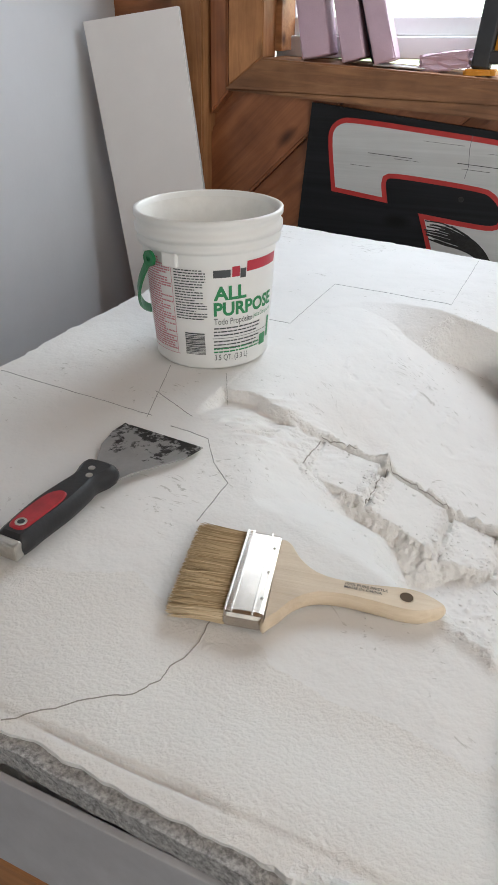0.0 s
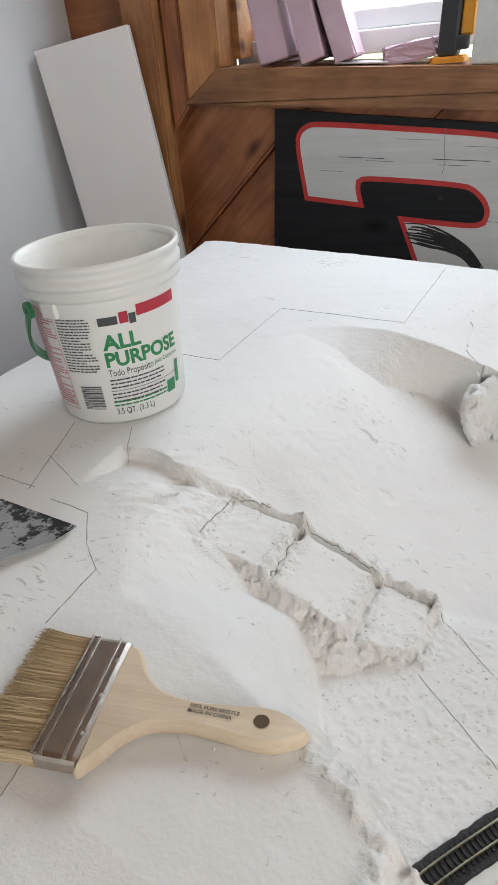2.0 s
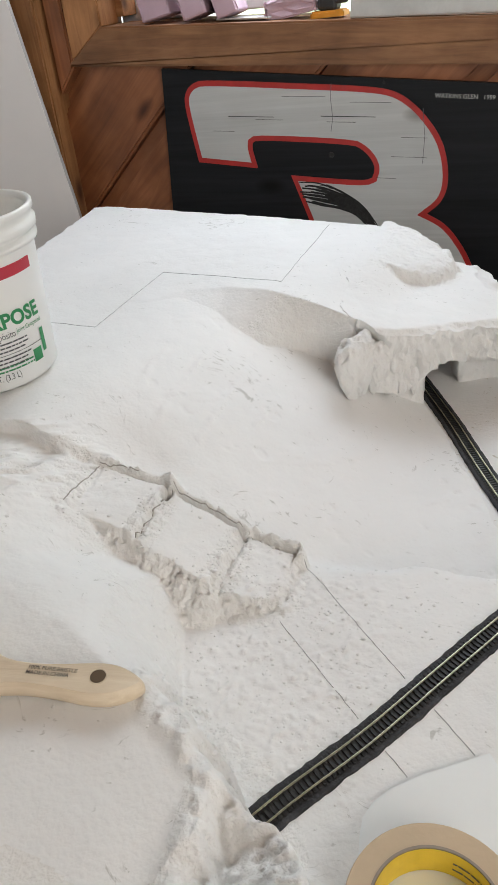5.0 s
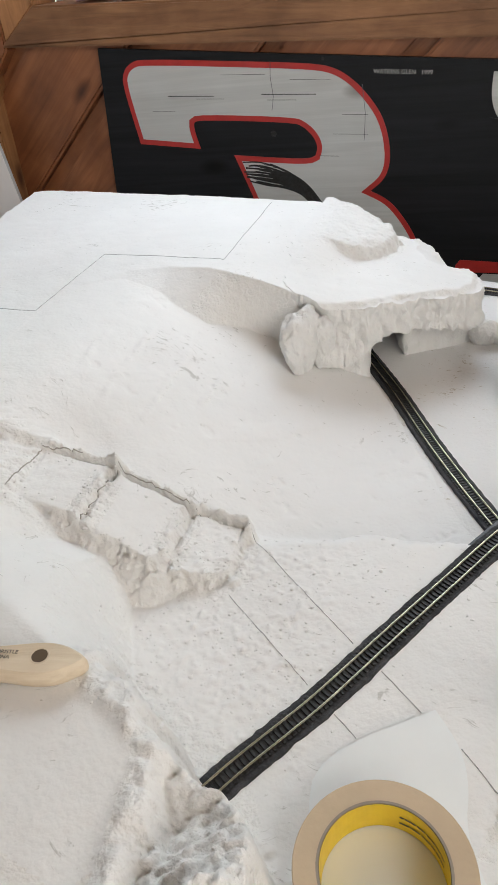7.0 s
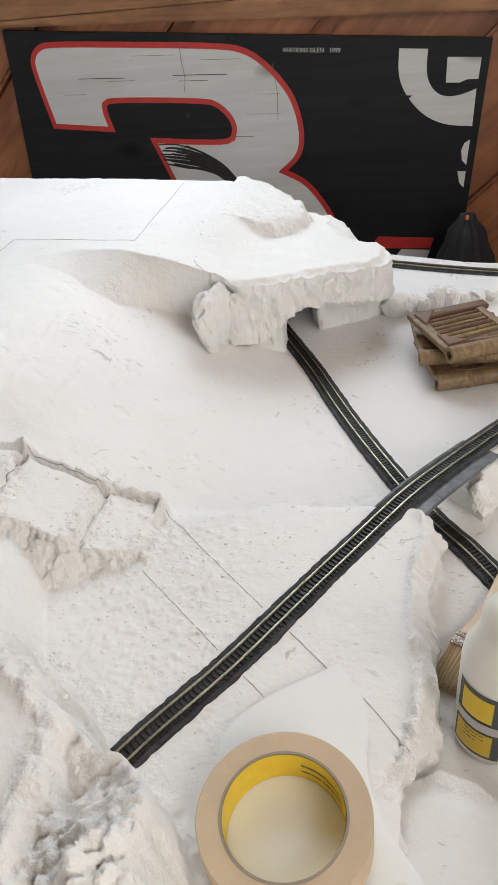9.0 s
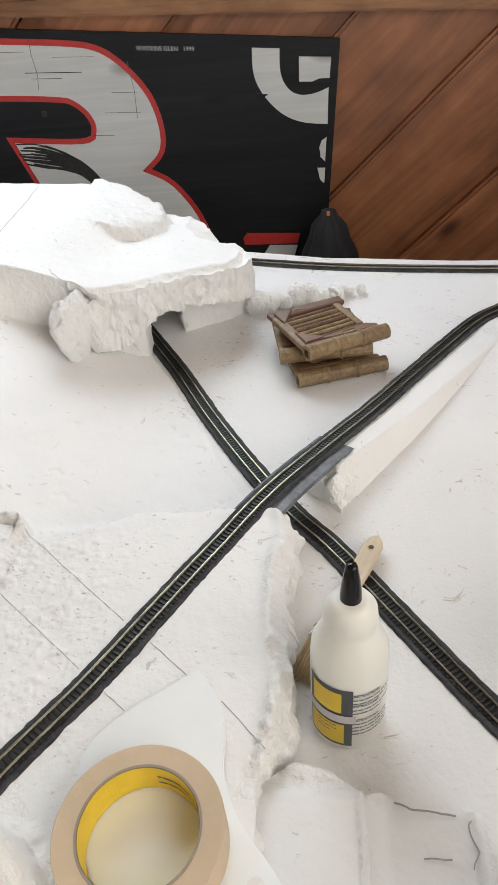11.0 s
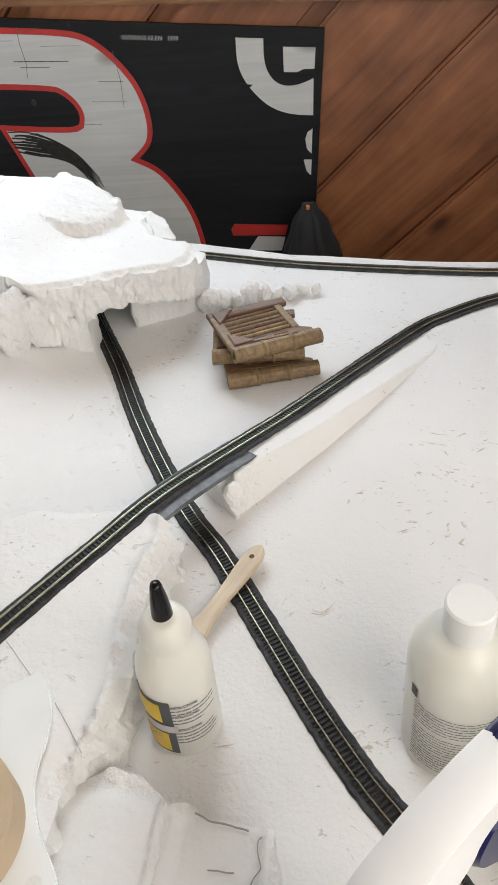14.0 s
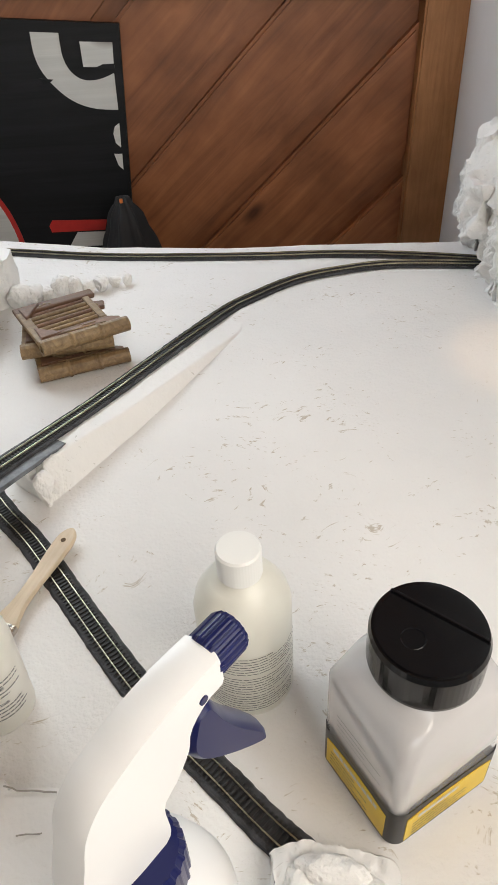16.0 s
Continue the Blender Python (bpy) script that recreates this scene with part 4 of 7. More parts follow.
def model_track(points, label, bed_width=0.023, pitch=0.0041, start=0, limit=300, seed=1):
    """N gauge track: roadbed strip, ties, two rails."""
    track = tagged(new("model_track"), label, "model track", "tracks of the layout")
    line = spline(points, pitch)
    w = bed_width / 2
    rag = [fbm(np.arange(len(line)) * 0.02, np.full(len(line), q), 60, 4, seed) * 0.0011 for q in (0.3, 5.3)]
    d = np.gradient(line[:, :2], axis=0)
    d /= np.linalg.norm(d, axis=1)[:, None]
    side = np.stack([d[:, 1], -d[:, 0]], 1)
    rows = []
    for i, p in enumerate(line):
        for a, b in ((-w - 0.0015 + rag[0][i], -0.0006), (-w + rag[0][i], 0.0016), (w + rag[1][i], 0.0016), (w + 0.0015 + rag[1][i], -0.0006)):
            rows.append((p[0] + side[i, 0] * a, p[1] + side[i, 1] * a, p[2] + b))
    faces = [(i * 4 + j, i * 4 + j + 1, i * 4 + j + 5, i * 4 + j + 4) for i in range(len(line) - 1) for j in range(3)]
    me = bpy.data.meshes.new("roadbed")
    me.from_pydata(rows, [], faces)
    me.update()
    link_mesh("roadbed", me, ROADBED, track)
    for s in (-1, 1):
        o = s * 0.0049
        fine = line
        sweep(fine, [(o - 0.0005, 0.0034), (o - 0.00028, 0.0037), (o - 0.00028, 0.0050), (o + 0.00028, 0.0050), (o + 0.00028, 0.0037), (o + 0.0005, 0.0034)], RAIL, "rail", track)
    rest_v, rest_f = [], []
    for i, p in enumerate(line):
        a = math.atan2(d[i, 1], d[i, 0]) - math.pi / 2
        m = Matrix.Translation((p[0], p[1], p[2] + 0.0013)) @ Matrix.Rotation(a, 4, "Z")
        if start <= i < start + limit:
            t = new("tie", TIE_MESH)
            t.parent = track
            t.matrix_local = m
        else:
            b = len(rest_v)
            for v in TIE_MESH.vertices:
                rest_v.append(m @ v.co)
            rest_f += [tuple(b + q for q in f.vertices) for f in TIE_MESH.polygons]
    if rest_v:
        me = bpy.data.meshes.new("far_ties")
        me.from_pydata(rest_v, [], rest_f)
        me.update()
        tagged(link_mesh("far_ties", me, TIE, track), kind="stuff")
    return track


T = DECK_Z + 0.0015
UPPER = [(0.115, 0.405, 0.0), (0.158, 0.476, 0.0), (0.201, 0.538, 0.0), (0.245, 0.610, 0.0), (0.284, 0.673, 0.0), (0.324, 0.737, -0.001), (0.381, 0.823, -0.014), (0.432, 0.894, -0.023), (0.508, 1.007, -0.036), (0.581, 1.113, T), (0.62, 1.146, T), (0.69, 1.190, T), (0.758, 1.208, T), (0.845, 1.213, T), (0.99, 1.185, T)]
LOWER = [(0.08, 1.25, T), (0.12, 1.165, T), (0.159, 1.094, T), (0.197, 1.024, T), (0.247, 0.922, T), (0.298, 0.829, T), (0.341, 0.76, T), (0.379, 0.711, T), (0.428, 0.636, T), (0.463, 0.582, T), (0.484, 0.551, T), (0.514, 0.51, T), (0.544, 0.476, T), (0.574, 0.441, T), (0.60, 0.415, T), (0.68, 0.34, T), (0.74, 0.285, T)]
BACK = [(0.10, 1.40, T), (0.222, 1.369, T), (0.374, 1.324, T), (0.476, 1.302, T), (0.636, 1.277, T), (0.767, 1.261, T), (0.88, 1.235, T), (0.99, 1.20, T)]
model_track(UPPER, "narrow model railway track on black roadbed crossing a bridge", start=15)
model_track(LOWER, "narrow model railway track on black roadbed leaving a tunnel", start=20, seed=4)
model_track(BACK, "narrow model railway track along the rear edge of the table", bed_width=0.019, start=0, seed=7)

# dark painted bridge deck and the tapering ramp that carries the upper track down
bridge = tagged(new("track_bridge"), "grey painted strip bridging the lower track", "bridge")
line = spline([(0.292, 0.686, -0.0022), (0.324, 0.737, -0.0032), (0.352, 0.78, -0.0085), (0.386, 0.83, -0.017)], 0.004)
sweep(line, [(-0.0165, -0.005), (-0.0165, 0.0), (0.023, 0.0), (0.023, -0.005)], GREY_PAINT, "bridge_strip", bridge)
RAMP_LINE = np.array([(0.345, 0.77, -0.009), (0.381, 0.823, -0.0165), (0.432, 0.894, -0.0255), (0.508, 1.007, -0.0385), (0.581, 1.113, -0.0515), (0.65, 1.18, -0.0525)])
RAMP = [(0.345, 0.80), (0.372, 0.775), (0.389, 0.757), (0.432, 0.815), (0.476, 0.872), (0.540, 0.964), (0.60, 1.055), (0.615, 1.11), (0.585, 1.14), (0.55, 1.105), (0.47, 0.99), (0.40, 0.90)]


def ramp_top(x, y):
    best, z = np.full(np.shape(x), 9.0), np.zeros(np.shape(x))
    for a, b in zip(RAMP_LINE, RAMP_LINE[1:]):
        e = b - a
        u = np.clip(((x - a[0]) * e[0] + (y - a[1]) * e[1]) / (e[0] ** 2 + e[1] ** 2), 0, 1)
        dist = np.hypot(x - a[0] - u * e[0], y - a[1] - u * e[1])
        z = np.where(dist < best, a[2] + u * e[2], z)
        best = np.minimum(best, dist)
    d = -outside(RAMP, x, y)
    torn = (1 - smooth(0.385, 0.415, x)) * (1 - smooth(0.80, 0.84, y)) + 0.25 * (1 - smooth(0.002, 0.012, d))
    fall = np.clip(d / (0.42 * (z + 0.0515) + 0.002), 0, 1)
    return mix(np.full(np.shape(x), -0.0515), z, np.clip(np.maximum(fall, 1 - smooth(0.36, 0.40, x)), 0, 1)) + 0.0008 * fbm(x, y, 50, 3, 2) + torn * (0.006 * fbm(x, y, 55, 5, 33, 0.7) - 0.002)


ramp = tagged(new("track_ramp"), "tapering white plastered ramp under the upper track", "ramp")
chunk("ramp_body", RAMP, 0.0016, ramp_top, lambda x, y: -0.052 + 0 * x, FOAM, 0.0016, 60, 10, 0.003, ramp, "", False, 6, lambda x, y: (x < 0.405) & (y < 0.83), steep=0.25)
blob("torn_end", (0.3845, 0.772, -0.036), (0.012, 0.009, 0.017), 0.9, ramp, 52)
blob("torn_end", (0.394, 0.777, -0.045), (0.009, 0.008, 0.011), 0.3, ramp, 57)

# ---------- pencil lines and cracks on the foam ----------


def ribbon(points, width, parent, name, mat, height=None, lift=0.00045, step=0.004):
    """A thin drawn line that follows the surface."""
    line = []
    for a, b in zip(points, points[1:]):
        n = 1 + max(2, int(math.dist(a, b) / step))
        line += [(a[0] + (b[0] - a[0]) * i / n, a[1] + (b[1] - a[1]) * i / n, 0) for i in range(n)]
    line = np.array(line + [(*points[-1], 0)], float)
    line[1:-1, :2] += (0.0022 if mat is CRACK else 0.0006) * np.stack([fbm(line[1:-1, 0], line[1:-1, 1], 90, 3, 2), fbm(line[1:-1, 0], line[1:-1, 1], 90, 3, 7)], 1)
    line[:, 2] = ((height or land)(line[:, 0], line[:, 1])) + lift
    w = width / 2
    return sweep(line, [(-w, -0.0008), (-w, 0), (w, 0), (w, -0.0008)], mat, name, parent)


for a, b in (((0.107, 0.693), (0.216, 0.594)), ((0.109, 0.622), (0.191, 0.552)), ((0.24, 0.574), (0.27, 0.547)), ((0.214, 0.533), (0.231, 0.519)), ((0.297, 0.526), (0.33, 0.49)),
             ((-0.216, 1.098), (-0.217, 0.915)), ((-0.216, 1.098), (-0.034, 1.08)), ((-0.034, 1.08), (-0.034, 1.317)), ((-0.217, 0.915), (-0.29, 0.92)),
             ((-0.468, 0.636), (-0.249, 0.615)), ((-0.294, 0.73), (-0.252, 0.61)), ((-0.275, 0.665), (-0.21, 0.63)), ((-0.225, 0.738), (-0.199, 0.69))):
    ribbon((a, b), 0.00055, landscape, "pencil_line", PENCIL)
ribbon(((-0.22, 0.604), (-0.176, 0.6), (-0.153, 0.568), (-0.128, 0.547), (-0.127, 0.511), (-0.126, 0.485)), 0.0008, landscape, "pencil_line", PENCIL)
ribbon(((-0.066, 0.394), (-0.064, 0.372), (-0.069, 0.350), (-0.070, 0.332), (-0.077, 0.316), (-0.098, 0.295), (-0.122, 0.271), (-0.134, 0.262)), 0.0006, landscape, "crack", CRACK, step=0.002)

for line, w in ((((-0.0905, 0.640), (-0.0925, 0.675), (-0.0935, 0.702)), 0.0011), (((-0.0935, 0.705), (-0.075, 0.7085), (-0.055, 0.709)), 0.0009), (((-0.0225, 0.636), (-0.0215, 0.67), (-0.0195, 0.704)), 0.0012),
                (((-0.018, 0.7065), (0.010, 0.704), (0.050, 0.699)), 0.0008), (((0.056, 0.6975), (0.080, 0.695), (0.106, 0.6915)), 0.0013)):
    ribbon(line, w, landscape, "crack", CRACK, step=0.003)

# ---------- race car panel on the wall ----------


def inset(outline, d):
    """Moves an outline, given anticlockwise, inwards by d."""
    out = []
    n = len(outline)
    for i in range(n):
        p, q, r = (Vector(outline[(i + k) % n]) for k in (-1, 0, 1))
        a, b = (q - p).normalized(), (r - q).normalized()
        na, nb = Vector((-a.y, a.x)), Vector((-b.y, b.x))
        m = (na + nb)
        m = m / max(0.35, m.length_squared) * 2
        out.append(tuple(q + m * d))
    return out


def rounded(outline, turns=2, sharp=42):
    """Cuts the blunt corners of an outline again and again; the sharp ones stay."""
    for _ in range(turns):
        out = []
        n = len(outline)
        for i in range(n):
            p, q, r = (Vector(outline[(i + k) % n]) for k in (-1, 0, 1))
            if (q - p).angle(r - q) > radians(sharp):
                out.append(tuple(q))
            else:
                out += [tuple(q.lerp(p, 0.25)), tuple(q.lerp(r, 0.25))]
        outline = out
    return outline


DIGIT = [(-0.408, 0.276), (-0.202, 0.257), (-0.057, 0.243), (-0.01, 0.232), (0.027, 0.207), (0.06, 0.17), (0.081, 0.135), (0.092, 0.09), (0.092, 0.05), (0.080, 0.022), (0.053, 0.001), (0.085, -0.015), (0.11, -0.04), (0.14, -0.085), (0.159, -0.132), (0.17, -0.2), (0.165, -0.27), (0.12, -0.33), (-0.08, -0.34), (-0.13, -0.2), (-0.199, -0.006), (-0.232, 0.083), (-0.075, 0.068), (-0.058, 0.075), (-0.052, 0.092), (-0.06, 0.112), (-0.078, 0.13), (-0.099, 0.14), (-0.301, 0.156), (-0.312, 0.150), (-0.314, 0.138), (-0.305, 0.099), (-0.442, 0.115), (-0.459, 0.233), (-0.450, 0.258), (-0.432, 0.271)][::-1]
DIGIT = rounded(DIGIT)
panel_sign = tagged(new("race_car_panel"), "black sheet metal race car panel with large red outlined number three", "wall sign")
SY = 1.731
part("sheet", upright([(-0.5, 0.302), (0.4385, 0.2075), (0.390, -0.38), (-0.555, -0.30)], SY, SY + 0.012, 0.001), SIGN_BLACK, panel_sign)
outline_part = part("number_outline", upright(DIGIT, SY - 0.0012, SY + 0.001), SIGN_RED, panel_sign, "red outline of the number")
part("number", upright(inset(DIGIT, 0.0105), SY - 0.0022, SY + 0.001), SIGN_WHITE, outline_part, "scuffed pale grey number")
LETTER = [(0.276, 0.205), (0.274, 0.164), (0.285, 0.132), (0.313, 0.097), (0.34, 0.078), (0.372, 0.067), (0.413, 0.063), (0.416, 0.128), (0.40, 0.122), (0.382, 0.118), (0.362, 0.118), (0.345, 0.125), (0.331, 0.142), (0.325, 0.165), (0.327, 0.2)]
part("letter_curve", upright(rounded(LETTER), SY - 0.0012, SY + 0.001), SIGN_WHITE, panel_sign)
part("letter_bar", upright([(0.362, 0.184), (0.4215, 0.179), (0.4175, 0.1375), (0.361, 0.142)], SY - 0.0012, SY + 0.001), SIGN_WHITE, panel_sign)
part("letter_curve", upright([(0.411, 0.039), (0.401, 0.033), (0.396, 0.02), (0.398, 0.002), (0.407, -0.008)], SY - 0.0012, SY + 0.001), SIGN_WHITE, panel_sign)
part("letter_curve", upright([(0.391, -0.019), (0.407, -0.02), (0.4045, -0.051), (0.396, -0.042)], SY - 0.0012, SY + 0.001), SIGN_WHITE, panel_sign)
part("stripe", upright([(0.237, -0.146), (0.352, -0.153), (0.345, -0.175), (0.231, -0.172), (0.228, -0.158)], SY - 0.0012, SY + 0.001), SIGN_RED, panel_sign, "red stripe")
part("stripe", upright([(0.285, -0.176), (0.345, -0.179), (0.335, -0.21), (0.262, -0.207)], SY - 0.0012, SY + 0.001), SIGN_WHITE, panel_sign)
part("tear", upright([(0.276, 0.1275), (0.301, 0.1245), (0.297, 0.1215), (0.281, 0.1165)], SY - 0.0017, SY), SIGN_BLACK, panel_sign)
part("tear", upright([(0.384, 0.1395), (0.398, 0.1445), (0.419, 0.1440), (0.419, 0.1340)], SY - 0.0017, SY), SIGN_BLACK, panel_sign)
for line in (((-0.137, 0.252), (-0.139, 0.225), (-0.136, 0.19), (-0.141, 0.165)), ((0.04, 0.20), (0.045, 0.15), (0.042, 0.10))):
    part("crease", upright([(x - 0.0004, z) for x, z in line] + [(x + 0.0005, z) for x, z in line[::-1]], SY - 0.0027, SY), GREY_PAINT, panel_sign)
rng = random.Random(5)
for k in range(46):
    # dark rubber streaks that bend across the number
    o = k * 0.0010 + rng.uniform(-0.002, 0.002)
    pts = [(-0.222 + o * 0.5, 0.068 - o * 0.9), (-0.17 + o * 0.25, 0.064 - o), (-0.12, 0.046 - o * 0.8), (-0.075 - o * 0.15, 0.012 - o * 0.5), (-0.03 - o * 0.4, -0.05 - o * 0.3)]
    line = spline([(x + rng.uniform(-0.002, 0.002), z + rng.uniform(-0.0025, 0.0025), 0) for x, z in pts], 0.006)
    line = line[rng.randrange(0, len(line) // 3):len(line) - rng.randrange(0, len(line) // 3)]
    w = rng.uniform(0.0006, 0.0020)
    up = [(x, z + w) for x, z, _ in line]
    down = [(x, z - w) for x, z, _ in line[::-1]]
    part("rubber_streak", upright(up + down, SY - 0.0026 - 0.00003 * k, SY), SCUFF, panel_sign)
for x, z, l, w in ((-0.36, 0.205, 0.10, 0.0011), (-0.16, 0.196, 0.11, 0.0012), (-0.05, 0.075, 0.04, 0.0007), (-0.15, 0.185, 0.06, 0.0008), (-0.40, 0.178, 0.05, 0.0006), (-0.30, 0.196, 0.06, 0.0006), (0.0, 0.15, 0.05, 0.0006), (-0.02, 0.115, 0.07, 0.0005), (-0.24, 0.236, 0.09, 0.0005), (-0.10, 0.218, 0.08, 0.0005)):
    part("scratch", upright([(x, z), (x + l, z - l * 0.06), (x + l, z - l * 0.06 - w), (x, z - w)], SY - 0.0027, SY), SCUFF, panel_sign)
bm = lathe([(0, 0.003), (0.0025, 0.003), (0.003, 0.002), (0.0055, 0.0022), (0.006, 0.0), (0.0, 0.0)], 16)
screw = part("screw", bm, SCUFF, panel_sign, "dark screw with a bent washer")
screw.matrix_local = Matrix.Translation((-0.142, SY - 0.001, 0.121)) @ Matrix.Rotation(radians(90), 4, "X")
screw = link_mesh("screw", screw.data, GREY_PAINT, panel_sign)
screw.matrix_local = Matrix.Translation((-0.034, SY - 0.001, 0.2485)) @ Matrix.Rotation(radians(90), 4, "X") @ Matrix.Diagonal((0.5, 0.5, 1, 1))


def letters(text, size, align="LEFT", bold=0.0):
    """Flat lettering in the x, y plane, as a mesh."""
    cu = bpy.data.curves.new("lettering", "FONT")
    cu.body, cu.size, cu.align_x, cu.offset = text, size, align, bold
    cu.resolution_u = 3
    ob = new("lettering", cu)
    bpy.context.view_layer.update()
    me = bpy.data.meshes.new_from_object(ob.evaluated_get(bpy.context.evaluated_depsgraph_get()))
    bpy.data.objects.remove(ob)
    bpy.data.curves.remove(cu)
    me.name = "lettering"
    return me


me = letters("WATKINS GLEN   1999", 0.0108)
t = link_mesh("handwriting", me, CHALK, panel_sign, "white handwritten lettering")
t.matrix_local = Matrix.Translation((0.061, SY - 0.0012, 0.217)) @ Matrix.Rotation(radians(5.0), 4, "Y") @ Matrix.Rotation(radians(90), 4, "X")

# ---------- behind the table ----------
PANEL_WHITE = material("white_panel", (0.86, 0.82, 0.79), 0.55, grain=0.05, grain_scale=5, bump=0.05)
m = Matrix.Translation((-0.912, 1.655, 0.473)) @ Matrix.Rotation(radians(14), 4, "Z") @ Matrix.Rotation(-math.atan(0.06), 4, "X") @ Matrix.Rotation(radians(-7.5), 4, "Y")
leaning_panel = tagged(new("leaning_panel"), "plain white panel leaning in the corner against a post", "panel")
part("core", box((-0.114, -0.0165, -1.44), (0.114, 0.0, 0.0), 0.003, m), material("panel_core", (0.62, 0.61, 0.61), 0.7, grain=0.15, grain_scale=40), leaning_panel, "grey edged core")
part("face_sheet", box((-0.1135, -0.0185, -1.4395), (0.1135, -0.0165, -0.0005), 0.0008, m), PANEL_WHITE, leaning_panel)

BLACK_CLOTH = material("black_cloth", (0.012, 0.012, 0.014), 0.75, grain=0.4, grain_scale=20, bump=0.4, bump_scale=60)
bm = lathe([(0.0, FLOOR_Z), (0.10, FLOOR_Z), (0.115, -0.6), (0.085, -0.3), (0.054, -0.175), (0.047, -0.145), (0.036, -0.118), (0.033, -0.104), (0.030, -0.092), (0.024, -0.082), (0.015, -0.070), (0.012, -0.060), (0.0, -0.056)], 56, squash=lambda a: 1 + 0.14 * math.sin(3 * a) + 0.10 * math.sin(7 * a + 1) + 0.05 * math.sin(13 * a))
bag = tagged(new("black_bag"), "black fabric bag standing behind the table", "bag")
bag.location = (0.408, 1.60, 0)
part("bag_body", bm, BLACK_CLOTH, bag, smooth=True)
part("tag", box((-0.004, -0.020, -0.064), (0.002, -0.012, -0.057), 0.001), material("orange_tag", (0.7, 0.2, 0.04), 0.5), bag, "small orange tag")

# ---------- on the window sill ----------


def sill_z(x):
    return beam_z(x) + 0.0755


def leaning_foam(x, w, d, h, tilt, label, y=1.79, mat=PINK, name="foam_offcut", seed=1):
    bm = bmesh.new()
    add_box(bm, (-w / 2, -d / 2, 0), (w / 2, d / 2, h), 0.004)
    bmesh.ops.subdivide_edges(bm, edges=[e for e in bm.edges if e.calc_length() > 0.1], cuts=6, use_grid_fill=True)
    r = random.Random(seed)
    for v in bm.verts:
        v.co += Vector((r.uniform(-1, 1), r.uniform(-1, 1), 0)) * 0.0012
    ob = part(name, bm, mat)
    ob.matrix_world = Matrix.Translation((x, y, sill_z(x) + abs(math.sin(radians(tilt))) * w / 2)) @ Matrix.Rotation(radians(tilt), 4, "Y") @ Matrix.Rotation(radians(8), 4, "Z")
    return tagged(ob, label, "foam board", "offcuts on the window sill")


leaning_foam(-0.505, 0.062, 0.10, 0.42, -10, "pink foam board offcut leaning in the window", seed=1)
leaning_foam(-0.418, 0.05, 0.10, 0.42, -14, "pink foam board strip leaning beside the others", seed=2)
leaning_foam(-0.350, 0.046, 0.09, 0.30, -17, "short pink foam strip with a broken end", seed=3)
PRINTED = material("printed_board", (0.16, 0.15, 0.19), 0.6, grain=0.75, grain_scale=35, bump=0.1)
leaning_foam(-0.385, 0.02, 0.06, 0.36, -16, "dark printed board edge between the pink strips", 1.84, PRINTED, "printed_board", 4)
bm = box((-0.05, -0.035, 0), (0.05, 0.035, 0.03), 0.004)
bmesh.ops.subdivide_edges(bm, edges=bm.edges, cuts=2, use_grid_fill=True)
r = random.Random(9)
for v in bm.verts:
    v.co += Vector((r.uniform(-1, 1), r.uniform(-1, 1), r.uniform(-1, 1))) * 0.004
ob = part("foam_offcut", bm, PINK)
ob.matrix_world = Matrix.Translation((-0.222, 1.80, sill_z(-0.222) + 0.004)) @ Matrix.Rotation(radians(-6), 4, "Y")
tagged(ob, "broken lump of pink foam lying on the sill", "foam board", "offcuts on the window sill")
CARD = material("grey_card", (0.42, 0.39, 0.36), 0.7, grain=0.2, grain_scale=20)
ob = part("card_sheet", box((-0.055, -0.03, 0), (0.055, 0.03, 0.003), 0.001), CARD)
ob.matrix_world = Matrix.Translation((-0.315, 1.775, sill_z(-0.315) + 0.001)) @ Matrix.Rotation(radians(3.5), 4, "Y")
tagged(ob, "small grey card lying on the sill", "card")

TOOL_BLACK = material("tool_black", (0.03, 0.032, 0.036), 0.45, grain=0.3, grain_scale=30)
TOOL_ORANGE = material("tool_orange", (0.75, 0.33, 0.03), 0.4, grain=0.15, grain_scale=30)
tool = thing("upright_tool", Matrix.Translation((-0.145, 1.78, sill_z(-0.145))), "black and orange hand tool standing upright on the sill", "tool")
part("body", box((-0.024, -0.02, 0.01), (0.014, 0.02, 0.34), 0.006, Matrix.Rotation(radians(5), 4, "Y")), TOOL_BLACK, tool)
part("grip", box((0.016, -0.014, 0.045), (0.040, 0.014, 0.34), 0.005, Matrix.Rotation(radians(4), 4, "Y")), TOOL_ORANGE, tool)
part("foot", prism([(-0.035, -0.022), (-0.028, -0.03), (0.02, -0.03), (0.03, -0.02), (0.03, 0.02), (-0.035, 0.02)], 0.0, 0.011, 0.003), TOOL_ORANGE, tool)
part("knob", box((0.012, -0.022, 0.02), (0.036, 0.0, 0.045), 0.005), TOOL_BLACK, tool)
WHITE_FOAM = material("white_foam_board", (0.62, 0.62, 0.60), 0.7, grain=0.22, grain_scale=14, bump=0.3, bump_scale=120)
ob = part("white_foam_board", box((-0.14, -0.012, 0.0), (0.14, 0.012, 0.42), 0.003), WHITE_FOAM)
ob.matrix_world = Matrix.Translation((0.042, 1.745, sill_z(0.042) - 0.001)) @ Matrix.Rotation(radians(-4), 4, "X") @ Matrix.Rotation(radians(3.0), 4, "Y")
tagged(ob, "white scuffed foam board standing on the sill", "foam board")

